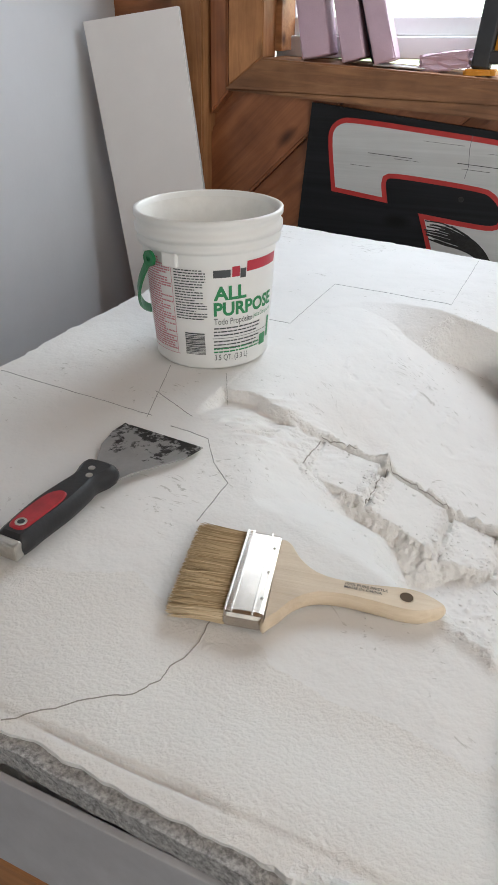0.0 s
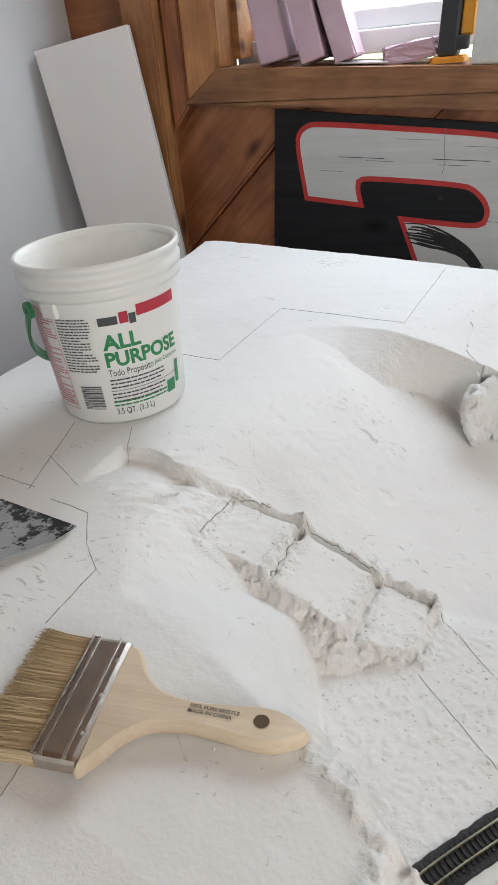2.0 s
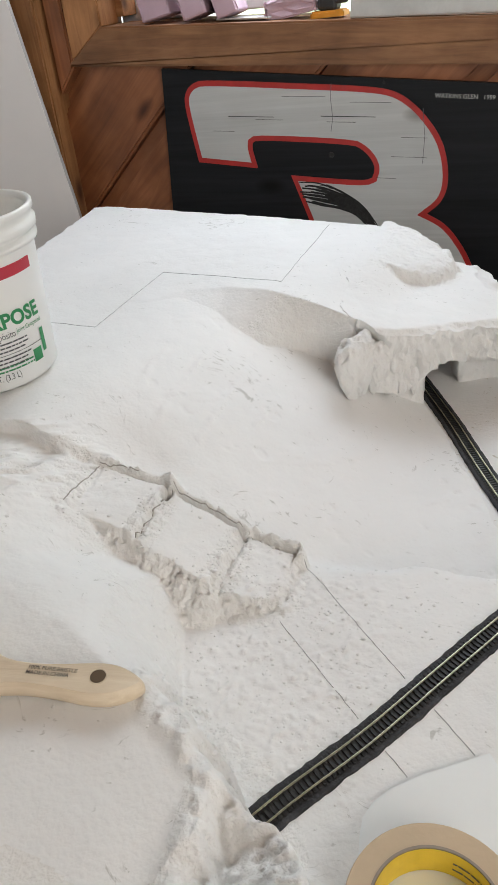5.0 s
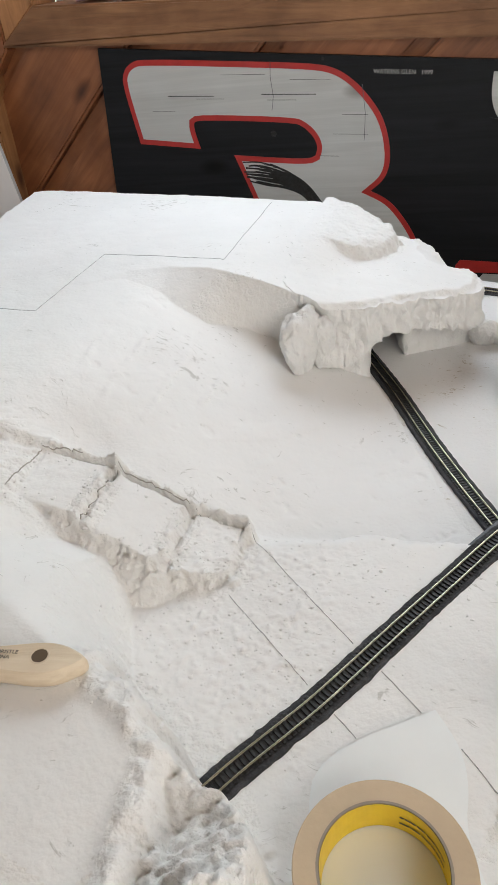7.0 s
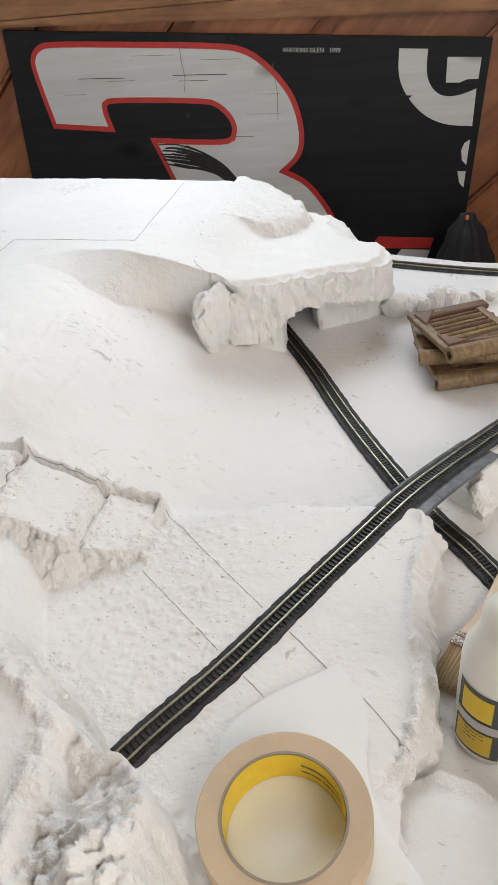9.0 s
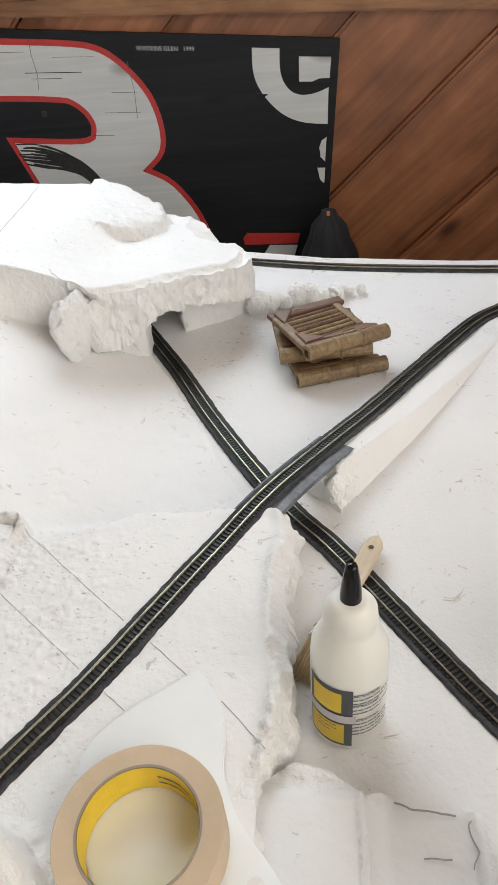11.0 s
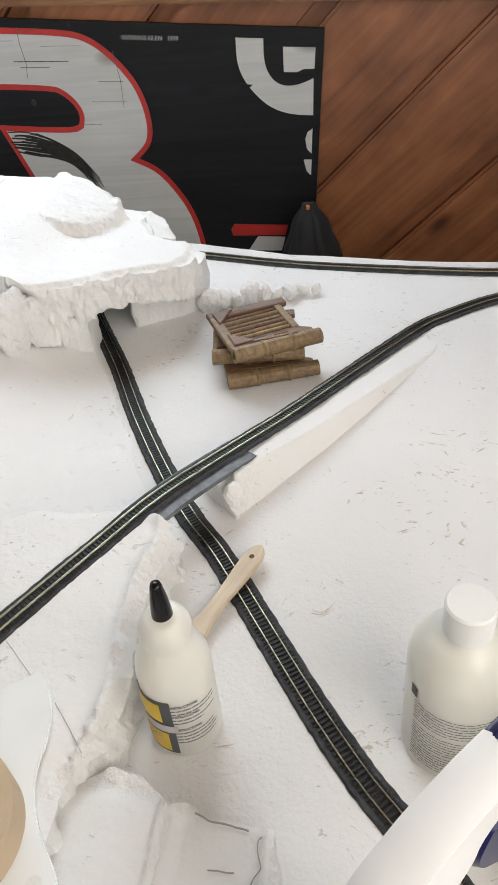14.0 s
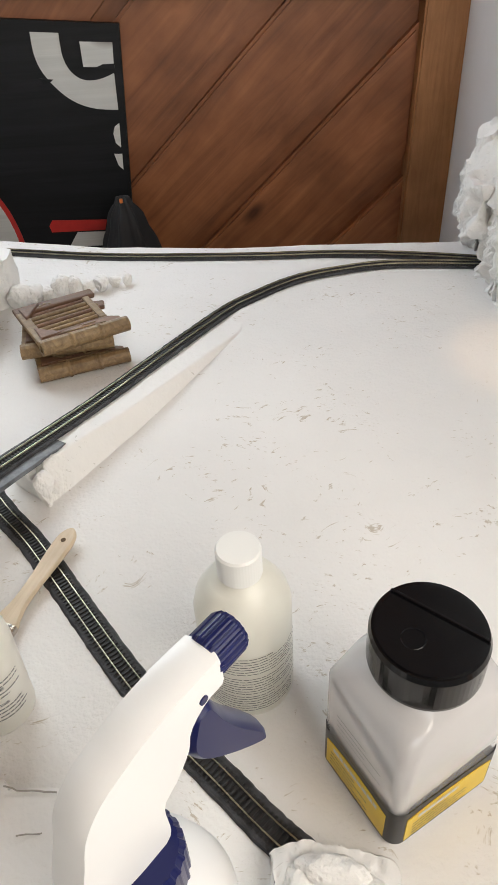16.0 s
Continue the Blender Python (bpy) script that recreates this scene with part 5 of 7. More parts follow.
# ---------- compound bucket ----------
BUCKET_WHITE = material("bucket_plastic", (0.80, 0.80, 0.78), 0.32, grain=0.03, grain_scale=10, bump=0.04, bump_scale=60)
COMPOUND = material("dried_compound", (0.80, 0.79, 0.76), 0.7, grain=0.14, grain_scale=22, bump=0.5, bump_scale=60)
LABEL_GREEN = material("label_green", (0.03, 0.24, 0.09), 0.4)
LABEL_RED = material("label_red", (0.46, 0.03, 0.055), 0.4)
LABEL_PINK = material("label_pink", (0.62, 0.26, 0.30), 0.45, grain=0.2, grain_scale=200)
LABEL_DARK = material("label_dark", (0.07, 0.075, 0.08), 0.45)
GREEN_PLASTIC = material("green_plastic", (0.012, 0.17, 0.055), 0.32, grain=0.1, grain_scale=30)
R0, R1 = 0.0676, 0.0768
bucket = thing("compound_bucket", Matrix.Translation((-0.273, 0.797, SLAB_Z + 0.0012)), "white plastic joint compound bucket with green lettering, open, on the foam", "bucket")


def bucket_r(z):
    return R0 + (R1 - R0) * min(1.0, z / 0.135)


part("shell", lathe([(0, 0.0), (R0 - 0.004, 0.0), (R0, 0.004), (bucket_r(0.07), 0.07), (R1, 0.135), (R1 + 0.0005, 0.137), (R1 + 0.0048, 0.138), (R1 + 0.0052, 0.143), (R1 + 0.0016, 0.145), (R1 + 0.002, 0.148), (R1 + 0.0068, 0.1495), (R1 + 0.0072, 0.156), (R1 + 0.0042, 0.158), (R1 + 0.0042, 0.164), (R1 + 0.0075, 0.166), (R1 + 0.0075, 0.1715), (R1 + 0.005, 0.1725), (R1 + 0.0025, 0.171), (R1 + 0.0005, 0.15), (R0 - 0.003, 0.05), (0, 0.048)], 72), BUCKET_WHITE, bucket, smooth=True)
bm = lathe([(0, 0.112), (0.045, 0.111), (0.062, 0.114), (0.0710, 0.122), (R1 - 0.0025, 0.158), (R1 + 0.0008, 0.166)], 64, squash=lambda a: 1 - 0.006 * (1 + math.sin(5 * a) * math.sin(3 * a + 1)))
part("compound", bm, COMPOUND, bucket, "dried white compound smeared inside", True)


def wrap(me, angle, z0, radius, lift=0.0005):
    """Bends a flat mesh (x across, y up) round the upright axis."""
    for v in me.vertices:
        u, w = v.co.x, v.co.y
        r = radius(z0 + w)
        a = angle + u / r
        v.co = Vector(((r + lift) * math.cos(a), (r + lift) * math.sin(a), z0 + w))
    return me


def patch(w, h, corners=None, n=10):
    """A flat rectangle in strips, centred across, its foot at y = 0."""
    me = bpy.data.meshes.new("patch")
    vs, fs = [], []
    for i in range(n + 1):
        x = -w / 2 + w * i / n
        vs += [(x, 0, 0), (x, h, 0)]
    for i in range(n):
        fs.append((2 * i, 2 * i + 2, 2 * i + 3, 2 * i + 1))
    me.from_pydata(vs, [], fs)
    return me


def bars(lines, w, pitch, thick, seed, gap=0.0):
    """Rows of small dark bars that stand for print too small to read."""
    r = random.Random(seed)
    vs, fs = [], []
    for k in range(lines):
        x = -w / 2
        end = w / 2 - r.choice((0, 0, 0.1, 0.35)) * w
        while x < end:
            l = min(r.uniform(0.0018, 0.0055) * (w / 0.03) ** 0.5, end - x)
            b = len(vs)
            y = -k * pitch
            vs += [(x, y, 0), (x + l, y, 0), (x + l, y + thick, 0), (x, y + thick, 0)]
            fs.append((b, b + 1, b + 2, b + 3))
            x += l + r.uniform(0.0005, 0.001)
    me = bpy.data.meshes.new("print")
    me.from_pydata(vs, [], fs)
    return me


def fitted(me, w, h):
    """Scales flat lettering to a width and height, its lower left corner at the origin."""
    xs, ys = [v.co.x for v in me.vertices], [v.co.y for v in me.vertices]
    for v in me.vertices:
        v.co.x, v.co.y = (v.co.x - min(xs)) / (max(xs) - min(xs)) * w, (v.co.y - min(ys)) / (max(ys) - min(ys)) * h
    return me


FACE = radians(-60)
for text, z, w, h in (("ALL", 0.0855, 0.0385, 0.0165), ("PURPOSE", 0.0670, 0.083, 0.0165)):
    link_mesh("lettering", wrap(fitted(letters(text, 0.02, "LEFT", 0.0007), w, h), FACE, z, bucket_r), LABEL_GREEN, bucket, "bold green lettering")
link_mesh("lettering", wrap(fitted(letters("Todo Propósito", 0.01), 0.047, 0.0098), FACE, 0.0545, bucket_r), LABEL_DARK, bucket)
link_mesh("lettering", wrap(fitted(letters("Joint Compound", 0.01), 0.034, 0.0068), FACE + 0.68, 0.0575, bucket_r), LABEL_GREEN, bucket)
link_mesh("lettering", wrap(fitted(letters("3.5 QT. (3.3 L)", 0.01), 0.040, 0.0092), FACE, 0.0105, bucket_r), LABEL_DARK, bucket)
link_mesh("brand_bar", wrap(patch(0.019, 0.0085), FACE + 0.13, 0.1115, bucket_r), LABEL_DARK, bucket)
link_mesh("brand_mark", wrap(patch(0.009, 0.0115), FACE + 0.34, 0.1115, bucket_r), LABEL_RED, bucket)
link_mesh("brand_mark", wrap(patch(0.007, 0.0105), FACE + 0.455, 0.1095, bucket_r), LABEL_DARK, bucket)
link_mesh("brand_stripe", wrap(patch(0.052, 0.0115, n=16), FACE + 0.86, 0.1155, bucket_r), LABEL_RED, bucket)
for k, z in enumerate((0.0515, 0.0355)):
    link_mesh("small_print", wrap(bars(3, 0.060, 0.0042, 0.0016, 3 + k), FACE + 0.42, z, bucket_r), LABEL_DARK, bucket)
link_mesh("rule", wrap(patch(0.080, 0.0006), FACE + 0.54, 0.0398, bucket_r), LABEL_DARK, bucket)
link_mesh("small_print", wrap(bars(2, 0.06, 0.0040, 0.0018, 15), FACE + 0.42, 0.0262, bucket_r), LABEL_GREEN, bucket)
link_mesh("green_mark", wrap(patch(0.012, 0.014), FACE + 0.95, 0.020, bucket_r), LABEL_GREEN, bucket)
link_mesh("green_mark", wrap(patch(0.006, 0.026), FACE + 1.12, 0.026, bucket_r), LABEL_GREEN, bucket)
link_mesh("small_print", wrap(bars(19, 0.036, 0.0031, 0.0013, 7), radians(-80), 0.119, bucket_r), LABEL_DARK, bucket)
link_mesh("small_print", wrap(bars(36, 0.046, 0.0030, 0.0017, 9), radians(-115), 0.128, bucket_r), LABEL_PINK, bucket, "red small print")
for x0, z0, w, h in ((0.0245, 0.018, 0.0006, 0.114), (0.0, 0.018, 0.049, 0.0006)):
    link_mesh("rule", wrap(patch(w, h), radians(-115) + x0 / 0.075, z0, bucket_r), LABEL_PINK, bucket)
me = bpy.data.meshes.new("barcode")
vs, fs = [], []
r = random.Random(4)
y = 0.0
while y < 0.026:
    h = r.choice((0.0006, 0.0009, 0.0014))
    b = len(vs)
    for i in range(7):
        vs += [(-0.0115 + 0.023 * i / 6, y, 0), (-0.0115 + 0.023 * i / 6, y + h, 0)]
    fs += [(b + 2 * i, b + 2 * i + 2, b + 2 * i + 3, b + 2 * i + 1) for i in range(6)]
    y += h + r.choice((0.0005, 0.0008, 0.0011))
me.from_pydata(vs, [], fs)
link_mesh("barcode", wrap(me, radians(-78), 0.020, bucket_r), LABEL_DARK, bucket)
for s in (0, 1):
    a = radians(-96 + 180 * s)
    lug = part("lug", box((-0.006, -0.010, 0.121), (0.004, 0.010, 0.137), 0.002), BUCKET_WHITE, bucket)
    lug.matrix_local = Matrix.Rotation(a, 4, "Z") @ Matrix.Translation((R1 - 0.001, 0, 0))
# bail hanging down on the far side
pa, side_a = radians(-111), radians(-111 - 90)
A, B = Vector((math.cos(pa), math.sin(pa), 0)), Vector((math.cos(side_a), math.sin(side_a), 0))
line = []
for i in range(41):
    u = math.pi * i / 40
    p = A * (0.0855 * math.cos(u)) + (B * 0.62 + Vector((0, 0, -0.72))) * (0.135 * math.sin(u)) + Vector((0, 0, 0.129))
    flat = Vector((p.x, p.y, 0))
    need = bucket_r(max(0, p.z)) + 0.0055
    if flat.length < need:
        flat = flat.normalized() * need
    line.append((flat.x, flat.y, p.z))
bail = sweep(np.array(line), [(-0.0016, -0.0055), (-0.0016, 0.0055), (0.0016, 0.0055), (0.0016, -0.0055)], GREEN_PLASTIC, "bail", bucket, label="green plastic carrying handle")
for s in (0, 1):
    a = radians(-111 + 180 * s)
    eye = part("bail_eye", lathe([(0.003, -0.002), (0.0085, -0.002), (0.0085, 0.002), (0.003, 0.002)], 24, True), GREEN_PLASTIC, bail)
    eye.matrix_local = Matrix.Rotation(a, 4, "Z") @ Matrix.Translation((R1 + 0.0095, 0, 0.129)) @ Matrix.Rotation(radians(90), 4, "Y")

# ---------- putty knife ----------
BLADE = material("mottled_blade", (0.44, 0.44, 0.43), 0.36, 0.7, grain=0.25, grain_scale=25, bump=0.15, bump_scale=90)
bn, bl = BLADE.node_tree.nodes, BLADE.node_tree.links
bsdf = bn["Principled BSDF"]
under = bsdf.inputs["Base Color"].links[0].from_socket
for scale, shift, low, high, colour, rough in ((62.0, 0.0, 0.54, 0.60, (0.025, 0.024, 0.024), 0.6), (48.0, 3.0, 0.72, 0.76, (0.66, 0.65, 0.62), 0.8)):
    # rust and old plaster gather towards the working edge
    co, sep, spot, add, ramp_b, lay = (bn.new("ShaderNode" + k) for k in ("TexCoord", "SeparateXYZ", "TexNoise", "Math", "ValToRGB", "Mix"))
    move = bn.new("ShaderNodeVectorMath")
    move.inputs[1].default_value = (shift, shift, 0)
    bl.new(co.outputs["Object"], move.inputs[0])
    bl.new(move.outputs[0], spot.inputs["Vector"])
    bl.new(co.outputs["Object"], sep.inputs[0])
    spot.inputs["Scale"].default_value, spot.inputs["Detail"].default_value, spot.inputs["Roughness"].default_value = scale, 6, 0.7
    add.operation = "MULTIPLY_ADD"
    add.inputs[1].default_value = 3.2
    bl.new(sep.outputs[1], add.inputs[0])
    drop = bn.new("ShaderNodeMath")
    drop.inputs[1].default_value = -0.17
    bl.new(spot.outputs[0], drop.inputs[0])
    bl.new(drop.outputs[0], add.inputs[2])
    ramp_b.color_ramp.elements[0].position, ramp_b.color_ramp.elements[1].position = low, high
    bl.new(add.outputs[0], ramp_b.inputs[0])
    lay.data_type = "RGBA"
    bl.new(ramp_b.outputs[0], lay.inputs["Factor"])
    bl.new(under, lay.inputs[6])
    lay.inputs[7].default_value = (*colour, 1)
    under = lay.outputs[2]
bl.new(under, bsdf.inputs["Base Color"])
STEEL_CLEAN = material("worn_steel", (0.58, 0.56, 0.52), 0.35, 0.9, grain=0.3, grain_scale=80)
RUBBER = material("black_rubber", (0.018, 0.018, 0.02), 0.5, grain=0.3, grain_scale=60, bump=0.15, bump_scale=300)
RED_RUBBER = material("red_grip", (0.42, 0.02, 0.03), 0.42, grain=0.35, grain_scale=70)
knife = thing("putty_knife", Matrix.Translation((-0.2235, 0.492, SLAB_Z + 0.001)) @ Matrix.Rotation(radians(-2.0), 4, "Z"), "stained putty knife with black and red grip on the foam", "putty knife")
blade = [(-0.013, -0.004), (0.017, -0.006), (0.021, 0.012), (0.033, 0.035), (0.046, 0.060), (0.051, 0.0875), (-0.043, 0.0935), (-0.044, 0.074), (-0.036, 0.046), (-0.020, 0.018)]
bm = prism(blade, 0.0, 0.0012)
bmesh.ops.triangulate(bm, faces=bm.faces)
bmesh.ops.subdivide_edges(bm, edges=bm.edges, cuts=3, use_grid_fill=True)
for v in bm.verts:
    v.co.z += 0.006 * (1 - smooth(-0.005, 0.09, v.co.y))
part("blade", bm, BLADE, knife, "steel blade blotched with dried plaster")
outline = [(0.0, -0.115), (0.014, -0.113), (0.0155, -0.09), (0.017, -0.06), (0.0155, -0.035), (0.014, -0.022), (0.0185, -0.008), (0.0175, 0.002), (0.008, 0.006), (-0.008, 0.006), (-0.0165, 0.002), (-0.0175, -0.008), (-0.0135, -0.022), (-0.0155, -0.04), (-0.0175, -0.065), (-0.0155, -0.095), (-0.012, -0.113)]


def pillow(outline, z0, z1, edge, curve=None):
    """A rounded slab: its outline, drawn in towards the top and foot."""
    bm = bmesh.new()
    rings = []
    ring_in = outline
    centre = Vector((sum(p[0] for p in outline) / len(outline), sum(p[1] for p in outline) / len(outline)))
    area2 = sum(a[0] * b[1] - b[0] * a[1] for a, b in zip(outline, outline[1:] + outline[:1]))
    pts = outline if area2 > 0 else outline[::-1]
    for f, d in ((0.0, 1.0), (0.18, 0.35), (0.42, 0.0), (0.62, 0.0), (0.86, 0.35), (1.0, 1.0)):
        o = inset(pts, edge * d)
        rings.append([bm.verts.new((x, y, z0 + (z1 - z0) * f + (curve(x, y) if curve else 0))) for x, y in o])
    n = len(pts)
    for a, b in zip(rings, rings[1:]):
        for i in range(n):
            bm.faces.new((a[i], a[(i + 1) % n], b[(i + 1) % n], b[i]))
    bm.faces.new([bm.verts.new(v.co) for v in rings[0][::-1]])
    bm.faces.new([bm.verts.new(v.co) for v in rings[-1]])
    return bm


def dense(outline, step=0.004):
    return [tuple(p[:2]) for p in spline([(*p, 0) for p in outline + outline[:1]], step)][:-1]


grip = part("handle", pillow(dense(outline), 0.0005, 0.0205, 0.006), RUBBER, knife, "black rubber handle", True)
red = [(0.0005, -0.107), (0.008, -0.104), (0.0095, -0.085), (0.010, -0.062), (0.006, -0.051), (-0.002, -0.050), (-0.009, -0.060), (-0.0105, -0.085), (-0.008, -0.104)]
part("grip_inlay", pillow(dense(red), 0.012, 0.0218, 0.002), RED_RUBBER, grip, "red rubber inlay, worn", True)
part("butt_cap", box((-0.0125, -0.121, 0.003), (0.013, -0.112, 0.018), 0.002), STEEL_CLEAN, grip, "worn metal hammer end")
part("hang_hole", lathe([(0.0022, 0.0215), (0.0045, 0.0222), (0.005, 0.0212), (0.0022, 0.0212)], 20, True), STEEL_CLEAN, grip).matrix_local = Matrix.Translation((0.0, -0.098, 0.0003))
# shade inside the ring, painted as a flat black disc
part("hole_shadow", lathe([(0, 0.0217), (0.0032, 0.0217)], 20), TOOL_BLACK, grip).matrix_local = Matrix.Translation((0.0, -0.098, 0.0003))
for x, y in ((0.0, -0.012), (0.005, -0.022)):
    part("rivet", lathe([(0.0034, 0.019), (0.003, 0.0212), (0.0, 0.0216)], 16), STEEL_CLEAN, grip).matrix_local = Matrix.Translation((x, y, 0))

# ---------- large chip brush ----------
BEECH = wood("pale_wood", (0.76, 0.64, 0.48), (0.68, 0.55, 0.39), (10, 160, 160), 0.5)
for nd in BEECH.node_tree.nodes:
    if nd.type == "TEX_VORONOI":
        nd.inputs["Scale"].default_value = 0.01
TIN = material("tinned_ferrule", (0.60, 0.55, 0.49), 0.27, 1.0, grain=0.25, grain_scale=60, bump=0.05, bump_scale=25)
BRISTLE = bpy.data.materials.new("bristle")
BRISTLE.use_nodes = True
bn, bl = BRISTLE.node_tree.nodes, BRISTLE.node_tree.links
geo, ramp_n = bn.new("ShaderNodeNewGeometry"), bn.new("ShaderNodeValToRGB")
ramp_n.color_ramp.elements[0].color, ramp_n.color_ramp.elements[1].color = (0.36, 0.26, 0.14, 1), (0.72, 0.58, 0.38, 1)
bl.new(geo.outputs["Random Per Island"], ramp_n.inputs[0])
bl.new(ramp_n.outputs[0], bn["Principled BSDF"].inputs["Base Color"])
bn["Principled BSDF"].inputs["Roughness"].default_value = 0.5


def chip_brush(m, width, ferrule, thick, bristle_len, handle, hole, count, label, sheet_marks=True, seed=1):
    """A flat brush: bristles towards -x, ferrule round the origin, handle towards +x."""
    brush = thing("paint_brush", m, label, "paint brush", "brushes on the layout")
    r = random.Random(seed)
    vs, fs = [], []
    for k in range(count):
        y = r.uniform(-0.5, 0.5) * width * 0.97
        z = r.uniform(0.12, 0.88) * thick
        l = bristle_len * r.uniform(0.86, 1.03)
        dy, dz = r.gauss(0, 0.0022) + y * 0.05, r.gauss(0, 0.0012) - (z - thick / 2) * 0.3
        w = r.uniform(0.00035, 0.0006)
        x0 = -ferrule / 2 + 0.002
        pts = []
        for f, s in ((0, 1), (0.55, 0.9), (1, 0.25)):
            c = (x0 - l * f, y + dy * f * f, max(0.0006, z + dz * f))
            pts += [(c[0], c[1] - w * s, c[2] - w * s * 0.6), (c[0], c[1] + w * s, c[2] - w * s * 0.6), (c[0], c[1], c[2] + w * s)]
        b = len(vs)
        vs += pts
        for q in (0, 3):
            for i in range(3):
                j = (i + 1) % 3
                fs.append((b + q + i, b + q + j, b + q + 3 + j, b + q + 3 + i))
        fs.append((b + 6, b + 7, b + 8))
    me = bpy.data.meshes.new("bristles")
    me.from_pydata(vs, [], fs)
    me.update()
    link_mesh("bristles", me, BRISTLE, brush, "brown natural bristles")
    f = ferrule / 2
    fer = part("ferrule", box((-f, -width / 2, 0.0006), (f, width / 2, thick), min(0.004, thick * 0.25)), TIN, brush, "shiny tinned ferrule")
    if sheet_marks:
        for x in (-f * 0.86, -f * 0.55, f * 0.42):
            part("ferrule_rib", box((x - 0.0008, -width * 0.495, thick - 0.0004), (x + 0.0008, width * 0.495, thick + 0.0008), 0.0004), TIN, fer)
        for y in (-0.3, 0.0, 0.3):
            part("ferrule_nail", lathe([(0.0014, 0), (0.001, 0.0008), (0, 0.001)], 10), STEEL_CLEAN, fer).matrix_local = Matrix.Translation((f * 0.7, y * width, thick))
        n = 46
        bm = bmesh.new()
        for i in range(n):
            y = -width * 0.48 + width * 0.96 * i / (n - 1)
            add_box(bm, (-f * 0.80, y - 0.0004, thick - 0.0003), (-f * 0.62, y + 0.0004, thick + 0.0005))
        part("knurling", bm, TIN, fer)
    o = dense(handle, 0.003)
    tip = max(p[0] for p in handle)
    wood_part = part("handle", pillow(o, thick * 0.10, thick * 0.95, thick * 0.17, lambda x, y: -thick * 0.12 * smooth(0.0, tip, x)), BEECH, brush, "pale unfinished wooden handle", True)
    # no bore: a flat disc painted with the hole's shade, and a raised edge
    hr = hole[2]
    part("hang_hole", lathe([(0, 0.0), (hr, 0.0)], 24), material("hole_shade", (0.10, 0.065, 0.035), 0.8), wood_part).matrix_local = Matrix.Translation((hole[0], hole[1], thick * 0.83 + 0.0004))
    part("hole_edge", lathe([(hr, 0.0), (hr + 0.0006, 0.0004), (hr + 0.0012, 0.0)], 24), BEECH, wood_part).matrix_local = Matrix.Translation((hole[0], hole[1], thick * 0.83))
    return brush


top = [(0.012, 0.044), (0.022, 0.041), (0.033, 0.024), (0.047, 0.0128), (0.065, 0.0096), (0.086, 0.0106), (0.109, 0.0132), (0.124, 0.0112), (0.138, 0.003)]
big = chip_brush(Matrix.Translation((-0.0535, 0.440, 0.0945)) @ Matrix.Rotation(radians(14), 4, "Z") @ Matrix.Rotation(radians(3.2), 4, "Y"), 0.092, 0.030, 0.0155, 0.041, top + [(x, -y) for x, y in top[::-1]], (0.111, 0.0012, 0.0048), 2800, "wide chip brush with pale wooden handle lying on the foam")
INK = material("brand_ink", (0.06, 0.05, 0.045), 0.6)
me = letters("100% PURE BRISTLE\nMADE IN CHINA", 0.0037, "LEFT", 0.00006)
t = link_mesh("lettering", me, INK, big)
t.matrix_local = Matrix.Translation((0.066, 0.0030, 0.0142)) @ Matrix.Rotation(radians(-2), 4, "Z")

# ---------- small brush, tape and plastic spreader ----------
top = [(0.006, 0.0115), (0.014, 0.0100), (0.028, 0.0072), (0.05, 0.0070), (0.08, 0.0088), (0.098, 0.0092), (0.108, 0.0070), (0.114, 0.002)]
a = math.atan2(0.709 - 0.61, 0.4195 - 0.3715)
chip_brush(Matrix.Translation((0.370, 0.611, DECK_Z + 0.002)) @ Matrix.Rotation(a, 4, "Z") @ Matrix.Rotation(radians(-3.2), 4, "Y"), 0.026, 0.014, 0.008, 0.040, top + [(x, -y) for x, y in top[::-1]], (0.098, 0, 0.0024), 420, "small chip brush lying across the lower track", True, 3)
SPREADER = material("spreader_plastic", (0.86, 0.88, 0.88), 0.12, grain=0.04, grain_scale=10)
shape = [(0.209, 0.500), (0.279, 0.549), (0.297, 0.525), (0.303, 0.500), (0.302, 0.475), (0.313, 0.447), (0.338, 0.418), (0.342, 0.408), (0.332, 0.392), (0.305, 0.388), (0.275, 0.388), (0.235, 0.405), (0.212, 0.455)]
spreader = tagged(new("plastic_spreader"), "flexible white plastic spreader lying under the tape roll", "spreader")
part("blade", prism(rounded(shape[::-1], 2, 60), 0.0018, 0.0042, 0.0009), SPREADER, spreader)
part("hang_hole", lathe([(0, 0.0044), (0.005, 0.0044)], 24), FOAM, spreader).location = (0.3255, 0.4125, 0)
TAPE = material("masking_tape", (0.56, 0.43, 0.29), 0.6, grain=0.1, grain_scale=30, bump=0.2, bump_scale=120)
TAPE_CORE = material("yellow_core", (0.80, 0.58, 0.03), 0.45, grain=0.15, grain_scale=40)
CORE_EDGE = material("core_edge", (0.30, 0.25, 0.20), 0.7, grain=0.2, grain_scale=50)
tape = thing("tape_roll", Matrix.Translation((0.2615, 0.4315, 0.0043)), "beige masking tape roll with yellow core lying flat", "tape roll")
TR, TI, TH = 0.0484, 0.0342, 0.0245
part("tape", lathe([(TI + 0.0015, 0), (TR - 0.0006, 0), (TR, 0.0006), (TR, TH - 0.0006), (TR - 0.0006, TH), (TI + 0.0015, TH)], 72, True), TAPE, tape, smooth=False)
part("core", lathe([(TI, 0.0004), (TI + 0.0015, 0.0004), (TI + 0.0015, TH + 0.0004), (TI, TH + 0.0004)], 72, True), CORE_EDGE, tape)
